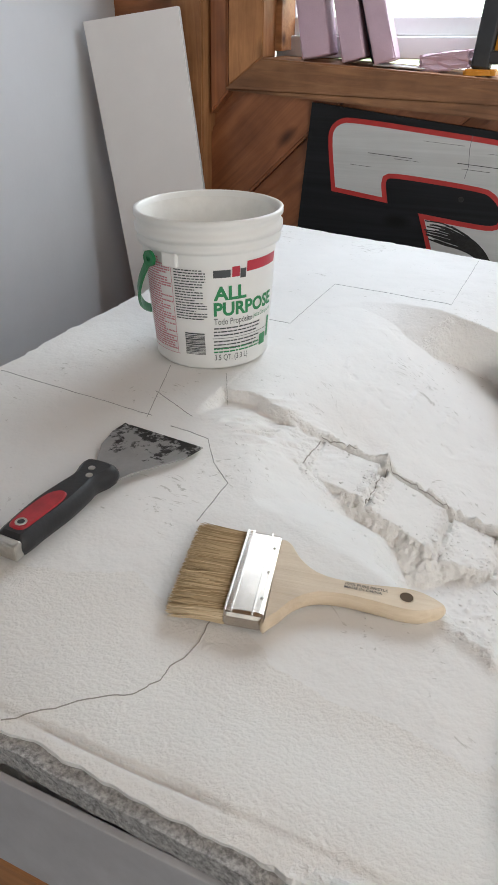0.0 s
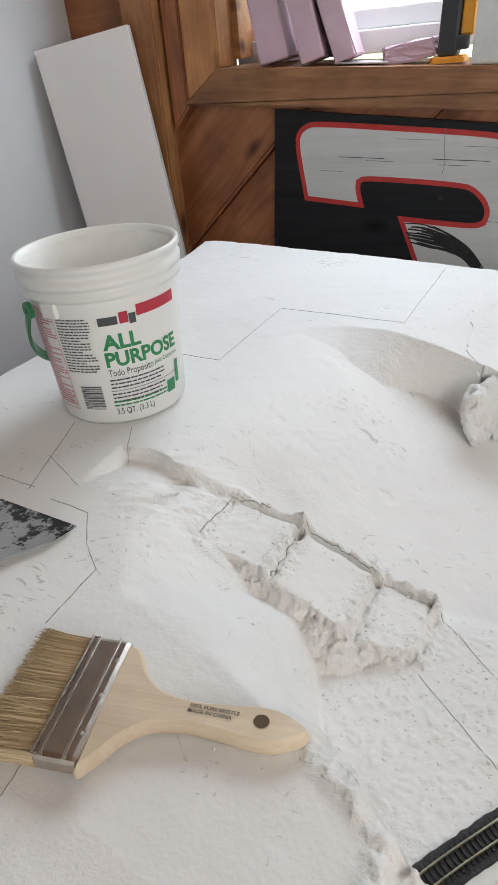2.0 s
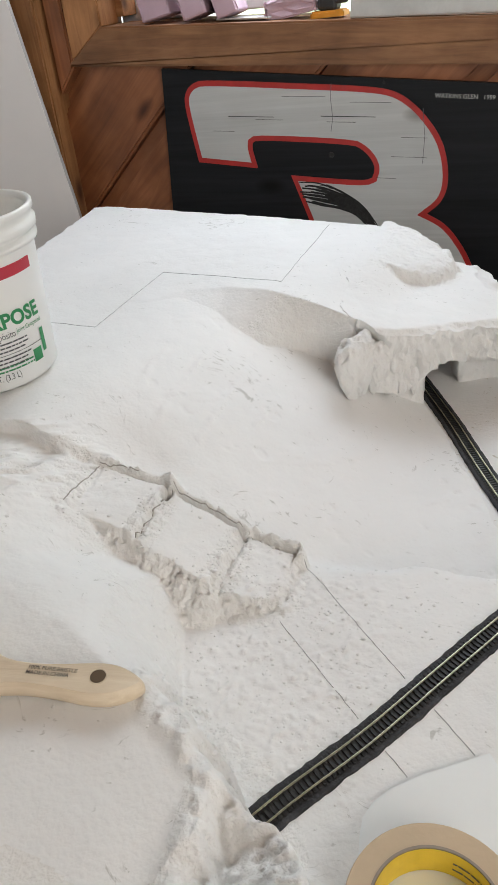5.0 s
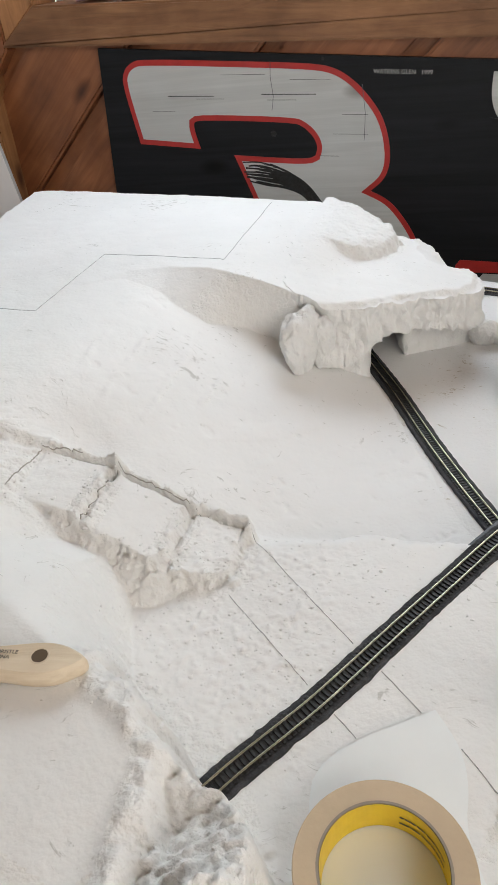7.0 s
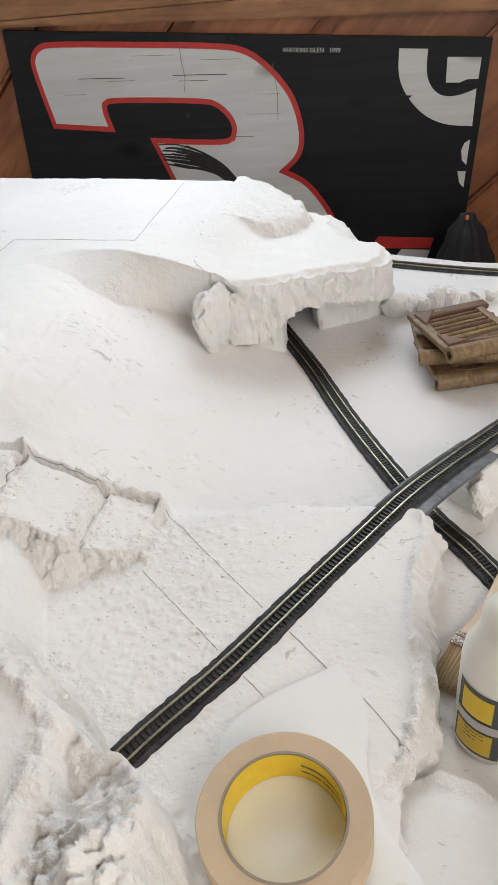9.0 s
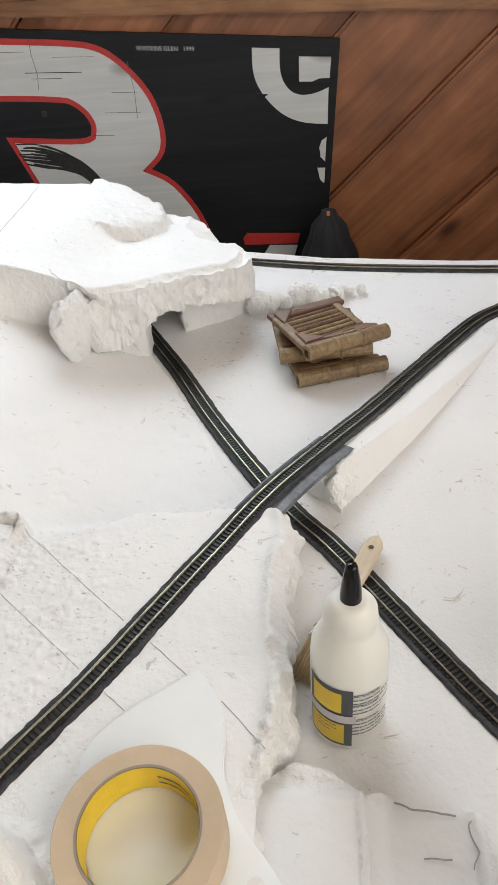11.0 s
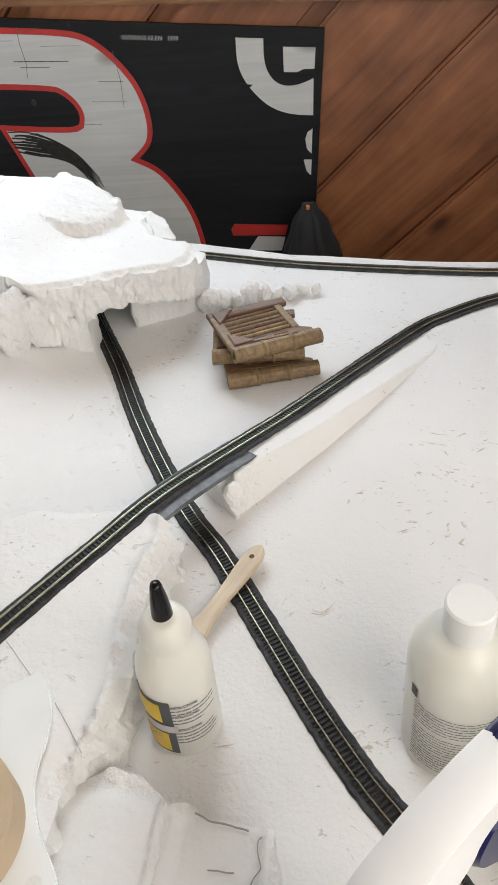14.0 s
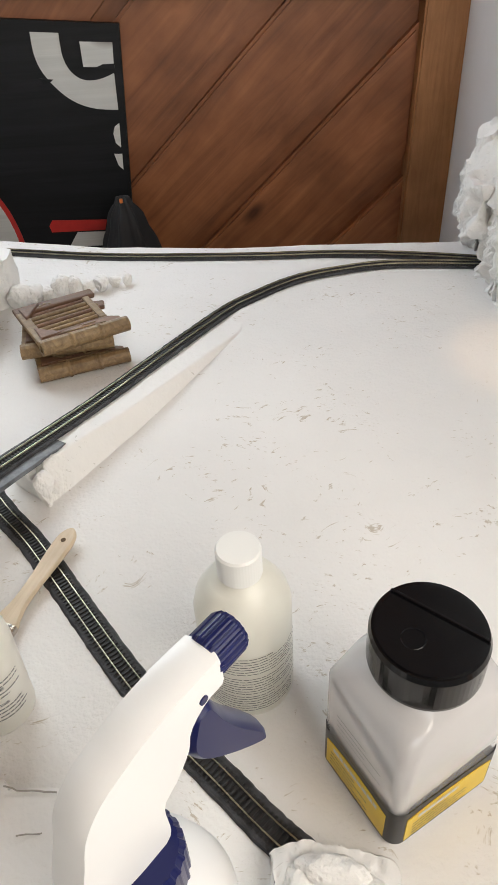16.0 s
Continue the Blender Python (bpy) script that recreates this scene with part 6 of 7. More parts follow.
part("core_paper", lathe([(TI - 0.0003, 0.0008), (TI - 0.0003, TH - 0.0004)], 72), TAPE_CORE, tape, "yellow printed inside")
me = bars(2, 0.05, 0.006, 0.0016, 12)
link_mesh("small_print", wrap(me, radians(70), 0.014, lambda z: TI - 0.0012), LABEL_DARK, tape)


# ---------- glue bottle, cement bottle, jar, spray bottle ----------
GLUE_WHITE = material("glue_plastic", (0.78, 0.76, 0.69), 0.3, grain=0.04, grain_scale=12)
GLUE_BODY = material("cloudy_plastic", (0.74, 0.73, 0.66), 0.28, grain=0.06, grain_scale=9)
YELLOW = material("label_yellow", (0.72, 0.50, 0.03), 0.4, grain=0.06, grain_scale=60)
BLACK_PLASTIC = material("black_plastic", (0.006, 0.006, 0.007), 0.14, spec=0.3, grain=0.2, grain_scale=30)
GREY_PRINT = material("grey_print", (0.16, 0.16, 0.165), 0.5)

glue = thing("glue_bottle", Matrix.Translation((0.3825, 0.5430, DECK_Z + 0.0014)) @ Matrix.Rotation(radians(1.8), 4, Vector((-0.85, 0.5, 0))), "white squeeze glue bottle with black pointed tip and yellow label", "glue bottle")
GR = 0.0260
part("bottle", lathe([(0, 0), (GR - 0.004, 0), (GR, 0.004), (GR, 0.078), (GR - 0.001, 0.088), (GR - 0.005, 0.098), (0.0180, 0.106), (0.0170, 0.109), (0.0178, 0.113), (0.0168, 0.122), (0.013, 0.128), (0.0095, 0.130), (0, 0.130)], 56), GLUE_WHITE, glue, smooth=True)
part("tip", lathe([(0.0070, 0.128), (0.0068, 0.134), (0.0057, 0.145), (0.0039, 0.1565), (0.0032, 0.1588), (0, 0.1592)], 32), BLACK_PLASTIC, glue, "black pointed cap", True)
gr = lambda z: GR
link_mesh("label_frame", wrap(patch(0.034, 0.063), radians(-125), 0.008, gr, 0.0004), LABEL_DARK, glue, "black edged label")
link_mesh("label_panel", wrap(patch(0.026, 0.022), radians(-128), 0.011, gr, 0.0008), YELLOW, glue, "yellow label panel")
link_mesh("label_panel", wrap(patch(0.022, 0.021), radians(-128), 0.046, gr, 0.0008), YELLOW, glue, "yellow label panel")
link_mesh("brand_band", wrap(patch(0.036, 0.008), radians(-122), 0.0355, gr, 0.0010), material("brand_grey", (0.5, 0.47, 0.46), 0.5), glue)
for k, (text, z) in enumerate((("INSTRUCTIONS:", 0.0640), ("INSTRUCCIONES:", 0.0530), ("INSTRUCTIONS:", 0.0370))):
    link_mesh("lettering", wrap(fitted(letters(text, 0.004, "LEFT", 0.0002), 0.019, 0.0028), radians(-87), z, gr, 0.0006), GREY_PRINT, glue)
    link_mesh("small_print", wrap(bars(2 if k < 2 else 4, 0.034, 0.0038, 0.0013, 21 + k), radians(-51), z - 0.0040, gr, 0.0005), GREY_PRINT, glue)
link_mesh("small_print", wrap(bars(4, 0.014, 0.0036, 0.0009, 22), radians(-126), 0.034, gr, 0.0011), LABEL_DARK, glue)

cement = thing("cement_bottle", Matrix.Translation((0.5722, 0.5488, DECK_Z + 0.0012)), "cloudy plastic bottle with white cap and small print", "bottle")
CR = 0.0338
part("bottle", lathe([(0, 0), (CR - 0.004, 0), (CR, 0.004), (CR, 0.098), (CR - 0.002, 0.107), (CR - 0.008, 0.117), (0.021, 0.124), (0.0135, 0.127), (0.0135, 0.132), (0, 0.132)], 56), GLUE_BODY, cement, smooth=True)
part("cap", lathe([(0.0150, 0.1285), (0.0152, 0.1500), (0.0140, 0.1517), (0, 0.1517)], 48), WHITE_PLASTIC, cement, "white screw cap")
cr = lambda z: CR
for z0 in (0.072, 0.048, 0.026):
    link_mesh("small_print", wrap(bars(7, 0.080, 0.0030, 0.0008, 31 + int(z0 * 1000)), radians(-80), z0 + 0.004, cr, 0.0005), GREY_PRINT, cement)
link_mesh("label_mark", wrap(patch(0.006, 0.010), radians(-150), 0.080, cr, 0.0005), LABEL_DARK, cement)

BRAND_SILVER = material("brand_silver", (0.55, 0.55, 0.55), 0.4)
JAR_CLEAR = material("clear_jar", (0.55, 0.54, 0.545), 0.12, grain=0.05, grain_scale=9, coat=0.6)
jar = thing("shaker_jar", Matrix.Translation((0.673, 0.470, DECK_Z + 0.0012)) @ Matrix.Rotation(radians(27), 4, "Z"), "square clear plastic jar of white powder with black shaker lid", "jar")


def square_ring(half_x, half_y, rad, n=6):
    out = []
    for cx, cy, a0 in ((1, 1, 0), (-1, 1, 90), (-1, -1, 180), (1, -1, 270)):
        for k in range(n + 1):
            a = radians(a0 + 90 * k / n)
            out.append((cx * (half_x - rad) + rad * math.cos(a), cy * (half_y - rad) + rad * math.sin(a)))
    return out


JX, JY = 0.043, 0.038
bm = bmesh.new()
rings = []
for z, hx, hy, rad in ((0.0, JX - 0.004, JY - 0.004, 0.008), (0.004, JX, JY, 0.009), (0.105, JX, JY, 0.009), (0.116, JX - 0.003, JY - 0.003, 0.012), (0.126, 0.036, 0.034, 0.02), (0.131, 0.031, 0.031, 0.0305), (0.138, 0.030, 0.030, 0.0295)):
    rings.append([bm.verts.new((x, y, z)) for x, y in square_ring(hx, hy, rad)])
for p, q in zip(rings, rings[1:]):
    for i in range(len(p)):
        j = (i + 1) % len(p)
        bm.faces.new((p[i], p[j], q[j], q[i]))
bm.faces.new(rings[0][::-1])
bm.faces.new(rings[-1])
part("body", bm, JAR_CLEAR, jar, "clear plastic body full of white powder", True)
lid = part("lid", lathe([(0.0328, 0.132), (0.0334, 0.135), (0.0334, 0.157), (0.0320, 0.1605), (0.0295, 0.1608), (0, 0.1608)], 64), BLACK_PLASTIC, jar, "glossy black shaker lid")
part("lid_hinge", box((-0.0300, 0.0095, 0.1606), (0.0300, 0.0113, 0.1623), 0.0004), BLACK_PLASTIC, lid)
lid.matrix_local = Matrix.Rotation(radians(-69), 4, "Z")
part("lid_flap", prism([(0.031 * math.cos(radians(q)), 0.031 * math.sin(radians(q))) for q in range(190, 351, 8)], 0.1606, 0.1618, 0.0004), BLACK_PLASTIC, lid)
part("lid_tab", lathe([(0.006, 0.1608), (0.0066, 0.1622), (0.008, 0.1608)], 24), BLACK_PLASTIC, lid).location = (-0.004, -0.012, 0)
bm = bmesh.new()
low, high = ([bm.verts.new((x, y, z)) for x, y in square_ring(JX + 0.0006, JY + 0.0006, 0.0096)] for z in (0.0045, 0.047))
for i in range(len(low)):
    j = (i + 1) % len(low)
    bm.faces.new((low[i], low[j], high[j], high[i]))
band = part("label_band", bm, material("label_black", (0.012, 0.012, 0.013), 0.4, grain=0.2, grain_scale=60), jar, "black wrapped label", True)
for k, deg in enumerate((0, -90)):
    half, off = (JX, JY) if deg == 0 else (JY, JX)
    turn = Matrix.Rotation(radians(deg), 4, "Z")
    w = half - 0.0085
    arch = [(-w, 0.008), (w, 0.008), (w, 0.037), (w * 0.5, 0.0395), (0.0, 0.0403), (-w * 0.5, 0.0395), (-w, 0.037)]
    bm = upright(arch, -off - 0.0011, -off + 0.001)
    panel = part("label_panel", bm, YELLOW, band, "yellow label panel")
    panel.matrix_local = turn
    ob = link_mesh("small_print", bars(5, w * 1.3, 0.0044, 0.0013, 40 + k), LABEL_DARK, band)
    ob.matrix_local = turn @ Matrix.Translation((-w * 0.2, -off - 0.0013, 0.026)) @ Matrix.Rotation(radians(90), 4, "X")
    ob = link_mesh("brand_band", bars(1, w * 1.5, 0.004, 0.0045, 50 + k), BRAND_SILVER, band)
    ob.matrix_local = turn @ Matrix.Translation((0, -off - 0.0014, 0.0315)) @ Matrix.Rotation(radians(90), 4, "X")
ob = link_mesh("handwriting", bars(4, 0.042, 0.0052, 0.0012, 61), GREY_PRINT, jar, "faint grey marker scribble")
ob.matrix_local = Matrix.Rotation(radians(-90), 4, "Z") @ Matrix.Translation((0, -JX - 0.0008, 0.078)) @ Matrix.Rotation(radians(90), 4, "X")

SPRAY_WHITE = material("spray_plastic", (0.80, 0.80, 0.80), 0.28, grain=0.03, grain_scale=10)
SPRAY_BLUE = material("navy_plastic", (0.010, 0.014, 0.080), 0.3, spec=0.3, grain=0.1, grain_scale=20)
spray = thing("spray_bottle", Matrix.Translation((0.5135, 0.361, DECK_Z + 0.0012)) @ Matrix.Rotation(radians(46), 4, "Z"), "white trigger spray bottle with navy blue trigger and nozzle", "spray bottle")
part("bottle", lathe([(0, 0), (0.036, 0), (0.040, 0.004), (0.040, 0.095), (0.0395, 0.112), (0.033, 0.134), (0.023, 0.149), (0.0155, 0.154), (0.0135, 0.168), (0, 0.168)], 56), SPRAY_WHITE, spray, smooth=True).location = (0.008, 0, 0)
bm = lathe([(0.0190, 0.151), (0.0202, 0.153), (0.0202, 0.174), (0.0180, 0.178), (0.0, 0.178)], 144, squash=lambda a: 1 + 0.035 * (math.sin(24 * a) > 0))
part("collar", bm, SPRAY_BLUE, spray, "ribbed navy collar").location = (0.008, 0, 0)
# head, seen from the side as an outline in x (forwards) and z
side = [(0.062, 0.262), (0.063, 0.252), (0.062, 0.243), (0.052, 0.242), (0.043, 0.235), (0.040, 0.224), (0.031, 0.212), (0.0235, 0.205), (0.021, 0.178), (-0.005, 0.178), (-0.018, 0.180), (-0.024, 0.190), (-0.021, 0.206), (-0.016, 0.222), (-0.011, 0.239), (-0.0015, 0.2505), (0.012, 0.2565), (0.023, 0.2600), (0.043, 0.2625)]
o = dense(side, 0.004)
bm = pillow([(x, z) for x, z in o], -0.0088, 0.0088, 0.0014)
bmesh.ops.transform(bm, matrix=Matrix.Rotation(radians(90), 4, "X"), verts=bm.verts)
bmesh.ops.recalc_face_normals(bm, faces=bm.faces)
head = part("head", bm, SPRAY_WHITE, spray, "white plastic trigger head", True)
head.data.set_sharp_from_angle(angle=radians(32))
bm = lathe([(0, 0), (0.0088, 0), (0.0094, 0.002), (0.0094, 0.015), (0.0082, 0.0172), (0, 0.0172)], 96, squash=lambda a: 1 + 0.045 * (math.sin(16 * a) > 0))
part("nozzle", bm, SPRAY_BLUE, head, "ribbed navy nozzle").matrix_local = Matrix.Translation((0.0605, 0, 0.254)) @ Matrix.Rotation(radians(90), 4, "Y")
trig = [(0.044, 0.240), (0.054, 0.240), (0.061, 0.222), (0.069, 0.204), (0.082, 0.180), (0.086, 0.170), (0.082, 0.165), (0.070, 0.175), (0.055, 0.191), (0.043, 0.207), (0.039, 0.222)]
bm = pillow(dense(trig, 0.003), -0.0095, 0.0095, 0.003)
bmesh.ops.transform(bm, matrix=Matrix.Rotation(radians(90), 4, "X"), verts=bm.verts)
bmesh.ops.recalc_face_normals(bm, faces=bm.faces)
part("trigger", bm, SPRAY_BLUE, head, "navy blue trigger", True)
part("pivot", lathe([(0, -0.0094), (0.0022, -0.0094), (0.0022, 0.0094), (0, 0.0094)], 12), SPRAY_BLUE, head).matrix_local = Matrix.Translation((0.050, 0, 0.247)) @ Matrix.Rotation(radians(90), 4, "X")

# ---------- bamboo panels ----------
BAMBOO = wood("bamboo", (0.33, 0.225, 0.11), (0.16, 0.10, 0.048), (14, 120, 120), 0.5, 0.2)
BAMBOO_RED = wood("bamboo_red", (0.235, 0.125, 0.07), (0.11, 0.052, 0.03), (14, 120, 120), 0.5, 0.2)


def cane(x0, y0, x1, y1, r, z, parent, name="cane", mat=None, knots=True):
    """A round stem between two points, with joints."""
    l = math.hypot(x1 - x0, y1 - y0)
    prof = [(0, 0.012), (r * 0.55, 0.012), (r * 0.55, 0), (r, 0)]
    n = 2
    for k in range(1, n + 1):
        c = l * k / (n + 1)
        prof += [(r * 0.98, c - 0.003), (r * 1.13, c - 0.0006), (r * 1.13, c + 0.0006), (r * 0.98, c + 0.003)] if knots else []
    prof += [(r, l), (r * 0.55, l), (r * 0.55, l - 0.012), (0, l - 0.012)]
    ob = part(name, lathe(prof, 14), mat or BAMBOO, parent, smooth=False)
    d = Vector((x1 - x0, y1 - y0, 0)).to_track_quat("Z", "Y").to_matrix().to_4x4()
    ob.matrix_local = Matrix.Translation((x0, y0, z)) @ d
    return ob


def bamboo_panel(label, slats=7, w=0.113, d=0.102):
    p = tagged(new("bamboo_panel"), label, "bamboo panel", "stacked bamboo panels")
    cane(-w / 2, -d / 2, w / 2, -d / 2, 0.0095, 0.0107, p)
    part("back_board", box((-w / 2, d / 2 - 0.016, 0.008), (w / 2 - 0.006, d / 2, 0.0150), 0.002), BAMBOO_RED, p)
    part("side_board", box((-w / 2, -d / 2 + 0.008, 0.0072), (-w / 2 + 0.013, d / 2 - 0.014, 0.0150), 0.002), BAMBOO, p)
    side = part("side_board", box((-0.005, -0.036, 0.007), (0.005, 0.036, 0.0138), 0.002), BAMBOO, p)
    side.location = (w / 2 - 0.020, 0.012, 0)
    part("front_board", prism([(-w / 2 + 0.004, -d / 2 + 0.007), (w / 2 - 0.004, -d / 2 + 0.007), (w / 2 - 0.004, -d / 2 + 0.016), (w / 2 - 0.018, -d / 2 + 0.024), (-w / 2 + 0.03, -d / 2 + 0.018), (-w / 2 + 0.004, -d / 2 + 0.02)], 0.0072, 0.0155, 0.0012), BAMBOO_RED, p)
    for k in range(slats):
        y = -d / 2 + 0.026 + (d - 0.046) * k / (slats - 1)
        cane(-w / 2 + 0.008, y - 0.002, w / 2 - 0.016 + 0.004 * math.sin(k * 5), y + 0.002, 0.0030 + 0.0008 * math.sin(k * 3), 0.0095, p, "slat", BAMBOO if k % 3 else BAMBOO_RED, False)
    for s in (-1, 1):
        y = -d / 2 + 0.012 if s < 0 else d / 2 - 0.008
        part("corner_leaf", prism([(-w / 2 + 0.006, y), (-w / 2 + 0.034, y + 0.002), (-w / 2 + 0.007, y - s * 0.028)][::s], 0.012, 0.0175, 0.0008), BAMBOO_RED, p)
    for k, (x, y, l) in enumerate(((0.0, 0.012, 0.03), (0.02, 0.0105, 0.025), (-0.02, 0.0125, 0.02), (0.012, 0.017, 0.018))):
        part("carved_vein", box((x - l / 2, -d / 2 + y - 0.0006, 0.0148), (x + l / 2, -d / 2 + y + 0.0006, 0.0166), 0.0003), BAMBOO, p)
    for k in range(5):
        part("carved_vein", box((-w / 2 + 0.02 + 0.006 * k, d / 2 - 0.012 + 0.002 * (k % 2), 0.0145), (-w / 2 + 0.024 + 0.006 * k, d / 2 - 0.0105 + 0.002 * (k % 2), 0.0160), 0.0003), BAMBOO, p)
    return p


b0 = bamboo_panel("carved brown bamboo panel at the bottom of a stack")
b0.matrix_world = Matrix.Translation((0.388, 1.042, DECK_Z + 0.001)) @ Matrix.Rotation(radians(16.5), 4, "Z")
b1 = copy_thing(b0, Matrix.Translation((0.376, 1.060, DECK_Z + 0.0195)) @ Matrix.Rotation(radians(8), 4, "Z") @ Matrix.Rotation(radians(1.5), 4, "Y"))
b1["label"] = "carved brown bamboo panel turned askew within a stack"
b2 = copy_thing(b0, Matrix.Translation((0.3837, 1.0484, DECK_Z + 0.0375)) @ Matrix.Rotation(radians(29), 4, "Z") @ Matrix.Rotation(radians(2), 4, "X") @ Matrix.Rotation(radians(3), 4, "Y"))
b2["label"] = "carved brown bamboo panel with slats on top of a stack"

# ---------- plaster rubble, foam blocks and the rock tower ----------
rubble = tagged(new("plaster_rubble"), "row of crumbled white plaster lumps on the deck", "rubble")
for k in range(9):
    f = k / 8
    r = 0.021 - 0.010 * f + 0.003 * math.sin(k * 2.3)
    blob("lump", (0.292 + 0.150 * f, 1.175 + 0.046 * f + 0.006 * math.sin(k * 3.1), -0.048 + 0.5 * r), (r * 1.05, r * 0.75, r * (0.95 + 0.2 * math.sin(k * 5))), k * 1.3, rubble, 50 + k)
BLOCK_A = [(0.3165, 0.28), (0.3165, 0.43), (0.320, 0.476), (0.334, 0.487), (0.347, 0.491), (0.366, 0.486), (0.381, 0.479), (0.3885, 0.470), (0.389, 0.28)]
block = tagged(new("foam_block"), "rough white foam block with torn edge beside the glue bottle", "foam block")


def block_top(x, y):
    """Trowelled crown with a bright ridge along one side and a crumbled end."""
    end = smooth(0.466, 0.480, y + 0.004 * fbm(x, y, 40, 3, 8))
    z = -0.0095 + 0.0025 * fbm(x * 0.7, y * 1.6, 24, 4, 3) - 5.0 * (x - 0.357) ** 2 + 0.0045 * np.exp(-((x - 0.386 - 0.002 * fbm(x, y, 30, 3, 2)) / 0.0024) ** 2)
    return z - 0.005 * end + end * 0.005 * fbm(x, y, 45, 5, 12, 0.7)


chunk("block", BLOCK_A, 0.002, block_top, lambda x, y: -0.052 + 0 * x, FOAM, 0.003, 60, 8, 0.004, block, "", False, 31, lambda x, y: y > 0.474)
BLOCK_B = [(0.3865, 0.28), (0.3865, 0.468), (0.398, 0.474), (0.4055, 0.4735), (0.410, 0.466), (0.4422, 0.4645), (0.4576, 0.464), (0.462, 0.44), (0.464, 0.28)]
block = tagged(new("foam_block"), "flat white foam block with a cracked rim beside the other", "foam block")
chunk("block", BLOCK_B, 0.002, lambda x, y: -0.0185 + 0.0016 * fbm(x, y, 30, 4, 5) + 0.004 * (1 - smooth(0.392, 0.402, x)) + 0.002 * smooth(0.449, 0.453, x) - 0.006 * smooth(0.456, 0.462, x) + 0.004 * smooth(0.458, 0.466, y) * fbm(x, y, 50, 4, 9), lambda x, y: -0.052 + 0 * x, FOAM, 0.002, 60, 5, 0.003, block, "", False, 33)
low_top = lambda x, y: np.full(np.shape(x), -0.0180)
ribbon(((0.4065, 0.4680), (0.414, 0.4640), (0.428, 0.4625), (0.442, 0.4605)), 0.0009, block, "crack", CRACK, low_top, 0.0016)
ribbon(((0.420, 0.4365), (0.430, 0.4362), (0.436, 0.4365)), 0.0007, block, "crack", CRACK, low_top, 0.0014)
ribbon(((0.4505, 0.4575), (0.449, 0.449), (0.4505, 0.440), (0.447, 0.431)), 0.0007, block, "crack", CRACK, low_top, 0.0022)

tissue = tagged(new("crumpled_plaster"), "crumpled lump of white plaster cloth over the track", "plaster cloth")
TIS = [(0.575, 0.375), (0.578, 0.418), (0.600, 0.424), (0.625, 0.415), (0.650, 0.404), (0.655, 0.37), (0.62, 0.35)]
chunk("lump", TIS, 0.002, lambda x, y: -0.031 + 0.012 * np.abs(fbm(x, y, 45, 4, 61, 0.6)) + 0.006 * fbm(x, y, 25, 3, 3), lambda x, y: -0.052 + 0 * x, FOAM, 0.006, 50, 6, 0.006, tissue, "", False, 37)
blob("fold", (0.612, 0.402, -0.030), (0.026, 0.010, 0.011), -0.25, tissue, 63)
blob("fold", (0.590, 0.395, -0.033), (0.010, 0.018, 0.010), 0.2, tissue, 66)
blob("fold", (0.634, 0.390, -0.034), (0.016, 0.010, 0.009), -0.6, tissue, 69)

TOWER = [(0.938, 1.00), (0.944, 1.06), (0.952, 1.12), (0.954, 1.172), (1.03, 1.178), (1.03, 1.228), (0.972, 1.232), (0.962, 1.262), (1.083, 1.262), (1.083, 0.985)]
tower = tagged(new("rock_tower"), "tall rough white plaster rock with a tunnel mouth for the tracks", "model rock")


def tower_top(x, y):
    return 0.142 + 0.03 * fbm(x, y, 20, 4, 9, 0.6) - 0.06 * (1 - smooth(0.945, 0.995, x + 0.3 * (y - 1.2)))


chunk("rock", TOWER, 0.003, tower_top, lambda x, y: -0.052 + 0 * x, FOAM, 0.014, 25, 26, 0.022, tower, "", False, 41)
chunk("tunnel_lintel", [(0.936, 1.15), (0.932, 1.2), (0.944, 1.258), (1.03, 1.256), (1.03, 1.15)], 0.003, lambda x, y: tower_top(x, y) - 0.01, lambda x, y: 0.0 + 0.02 * fbm(x, y, 30, 3, 5), FOAM, 0.012, 30, 16, 0.018, tower, "", True, 43)
part("foam_core", box((0.990, 1.03, 0.05), (1.07, 1.2, 0.178), 0.004), PINK, tower, "bare pink foam top")

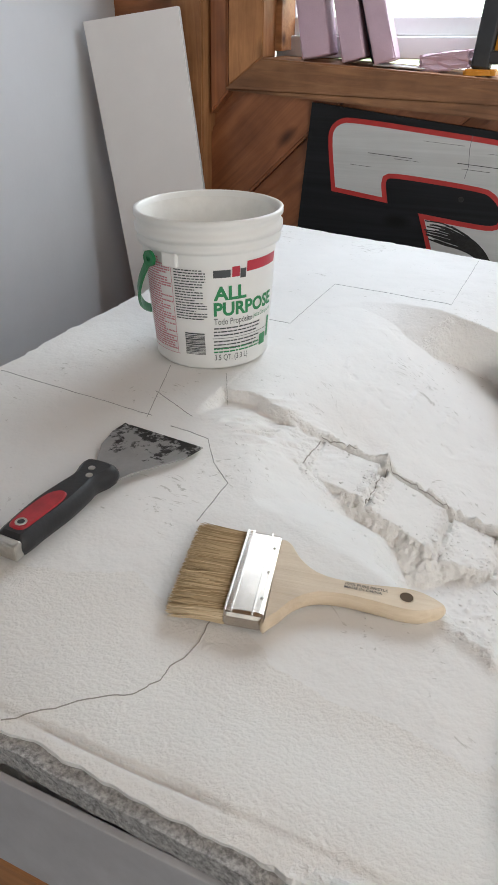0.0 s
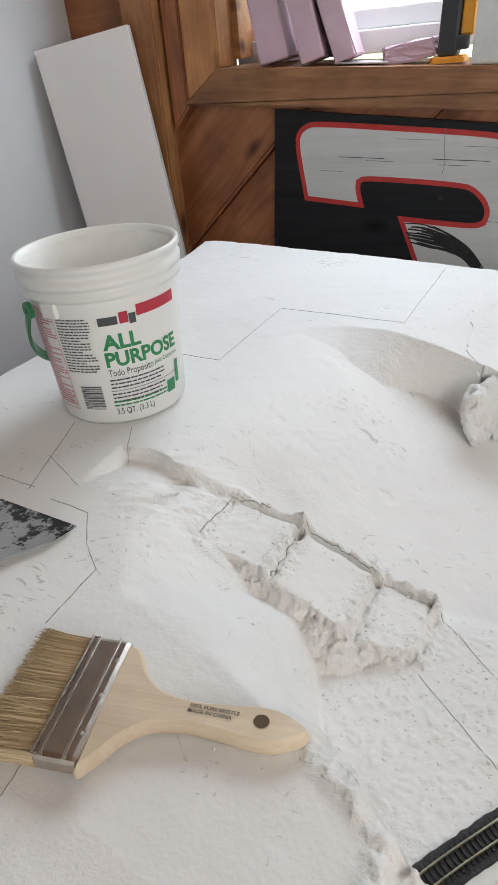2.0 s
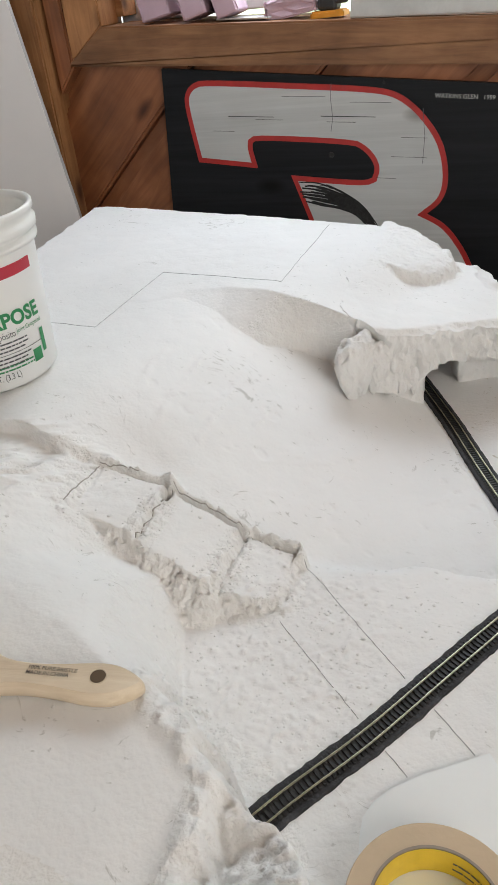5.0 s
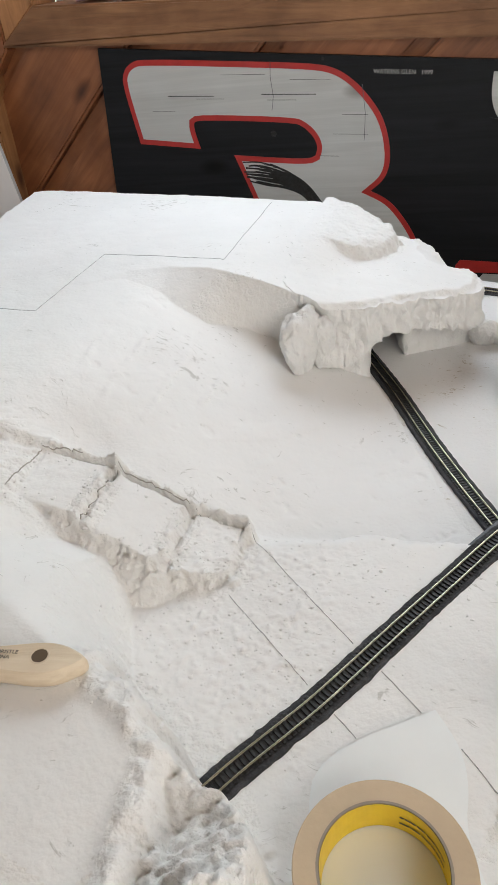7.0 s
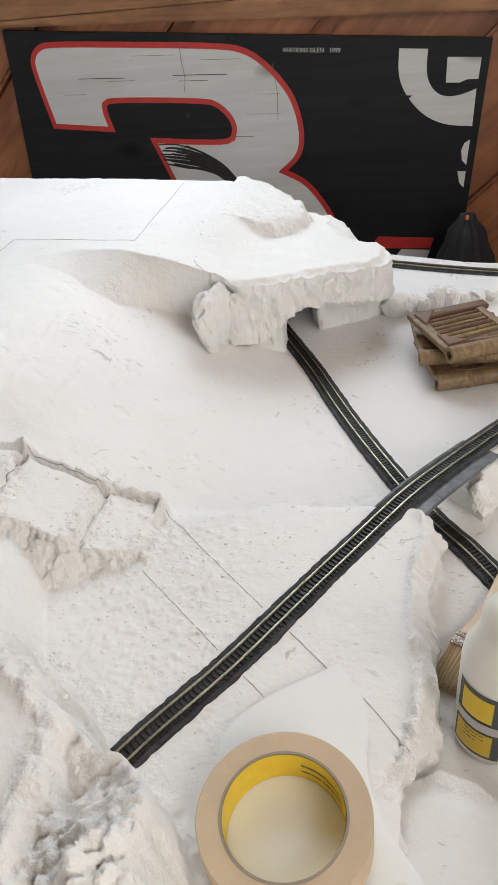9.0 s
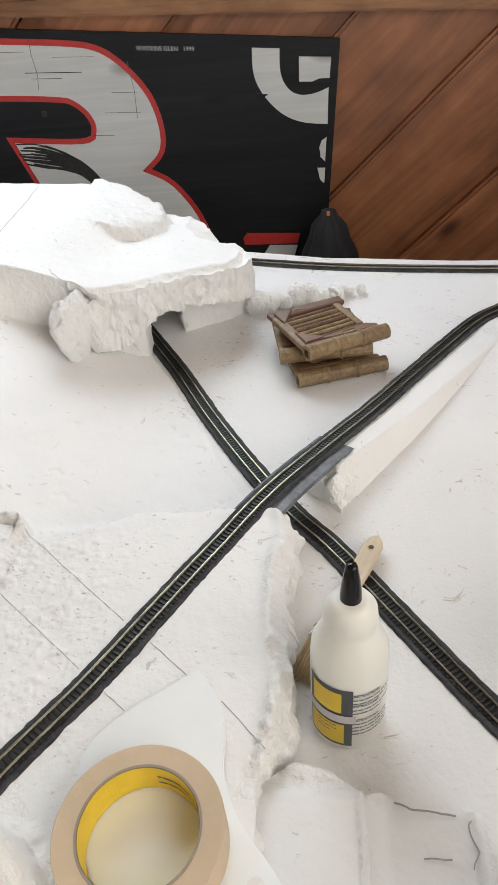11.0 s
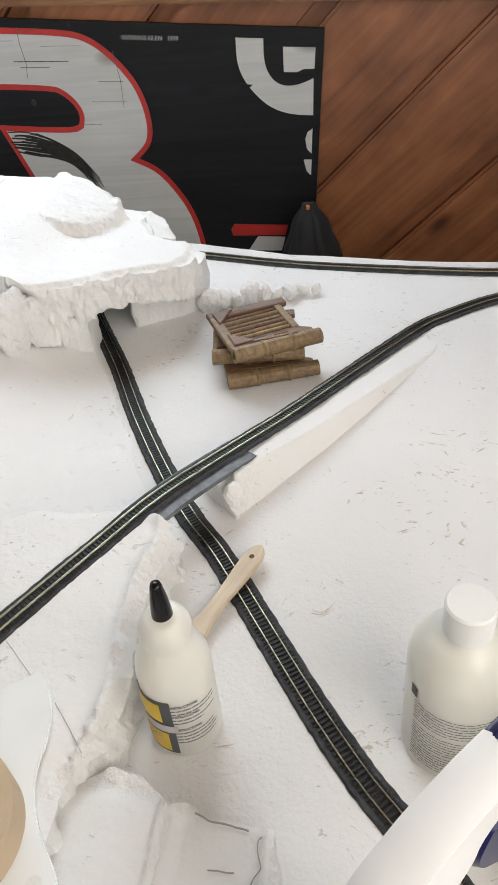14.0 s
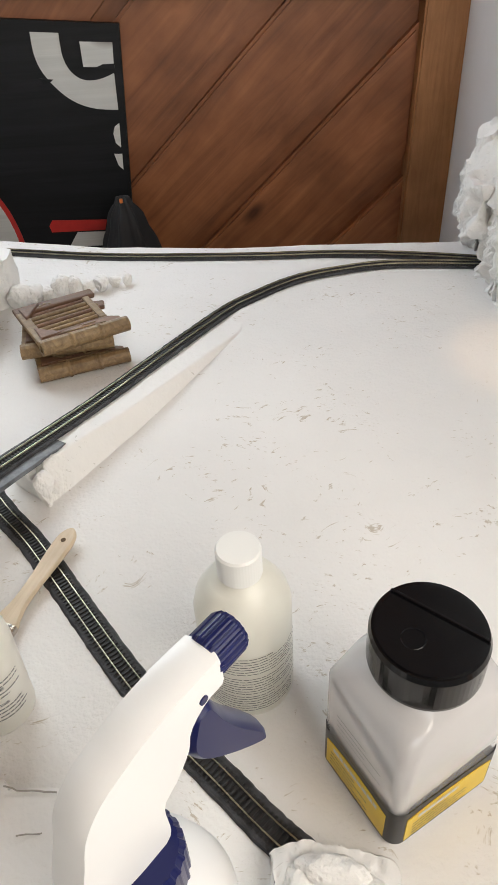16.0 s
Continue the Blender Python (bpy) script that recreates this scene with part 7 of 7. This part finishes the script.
# small crumbs of plaster strewn over the flat foam and along the broken edges
rng = random.Random(11)
bm = bmesh.new()
bmesh.ops.create_icosphere(bm, subdivisions=2, radius=1.0)
ball = [v.co.copy() for v in bm.verts]
ball_faces = [tuple(v.index for v in f.verts) for f in bm.faces]
bm.free()
spots = [(rng.gauss(0.125, 0.055), rng.gauss(0.585, 0.055), 0.0005) for _ in range(650)]
spots += [(rng.uniform(0.12, 0.30), rng.uniform(0.62, 0.73), 0.0006) for _ in range(110)]
for poly, top in STEPS:
    for (x0, y0), (x1, y1) in zip(poly, poly[1:] + poly[:1]):
        for _ in range(22):
            u = rng.random()
            spots.append((x0 + (x1 - x0) * u + rng.gauss(0, 0.006), y0 + (y1 - y0) * u + rng.gauss(0, 0.006), 0.0009))
for (x0, y0), (x1, y1) in zip([(0.06, 0.53), (0.09, 0.512), (0.117, 0.47)], [(0.09, 0.512), (0.117, 0.47), (0.15, 0.455)]):
    for _ in range(30):
        u = rng.random()
        spots.append((x0 + (x1 - x0) * u + rng.gauss(0, 0.008), y0 + (y1 - y0) * u + rng.gauss(0, 0.008), 0.0009))
spots = [s for s in spots if -0.1 < s[0] < 0.31 and 0.44 < s[1] < 0.74]
rail_at = np.interp([s[1] for s in spots], [p[1] for p in UPPER], [p[0] for p in UPPER])
ground = land(np.array([s[0] for s in spots]), np.array([s[1] for s in spots]))
vs, fs = [], []
for (x, y, size), z, rx in zip(spots, ground, rail_at):
    if abs(x - rx) < 0.017:
        continue
    s = min(0.0022, abs(rng.gauss(0, size)) + 0.0003)
    turn, sx, sz, b = rng.uniform(0, 6), rng.uniform(0.7, 1.4), rng.uniform(0.35, 0.65), len(vs)
    c, q = math.cos(turn), math.sin(turn)
    for p in ball:
        k = s * (1 + rng.uniform(-0.25, 0.25))
        vs.append((x + k * (p.x * c * sx - p.y * q), y + k * (p.x * q * sx + p.y * c), z + k * p.z * sz + s * 0.05))
    fs += [tuple(b + i for i in f) for f in ball_faces]
me = bpy.data.meshes.new("plaster_crumbs")
me.from_pydata(vs, [], fs)
me.update()
tagged(link_mesh("plaster_crumbs", me, FOAM, smooth=True), "loose plaster crumbs strewn over the foam", "crumbs", kind="stuff")
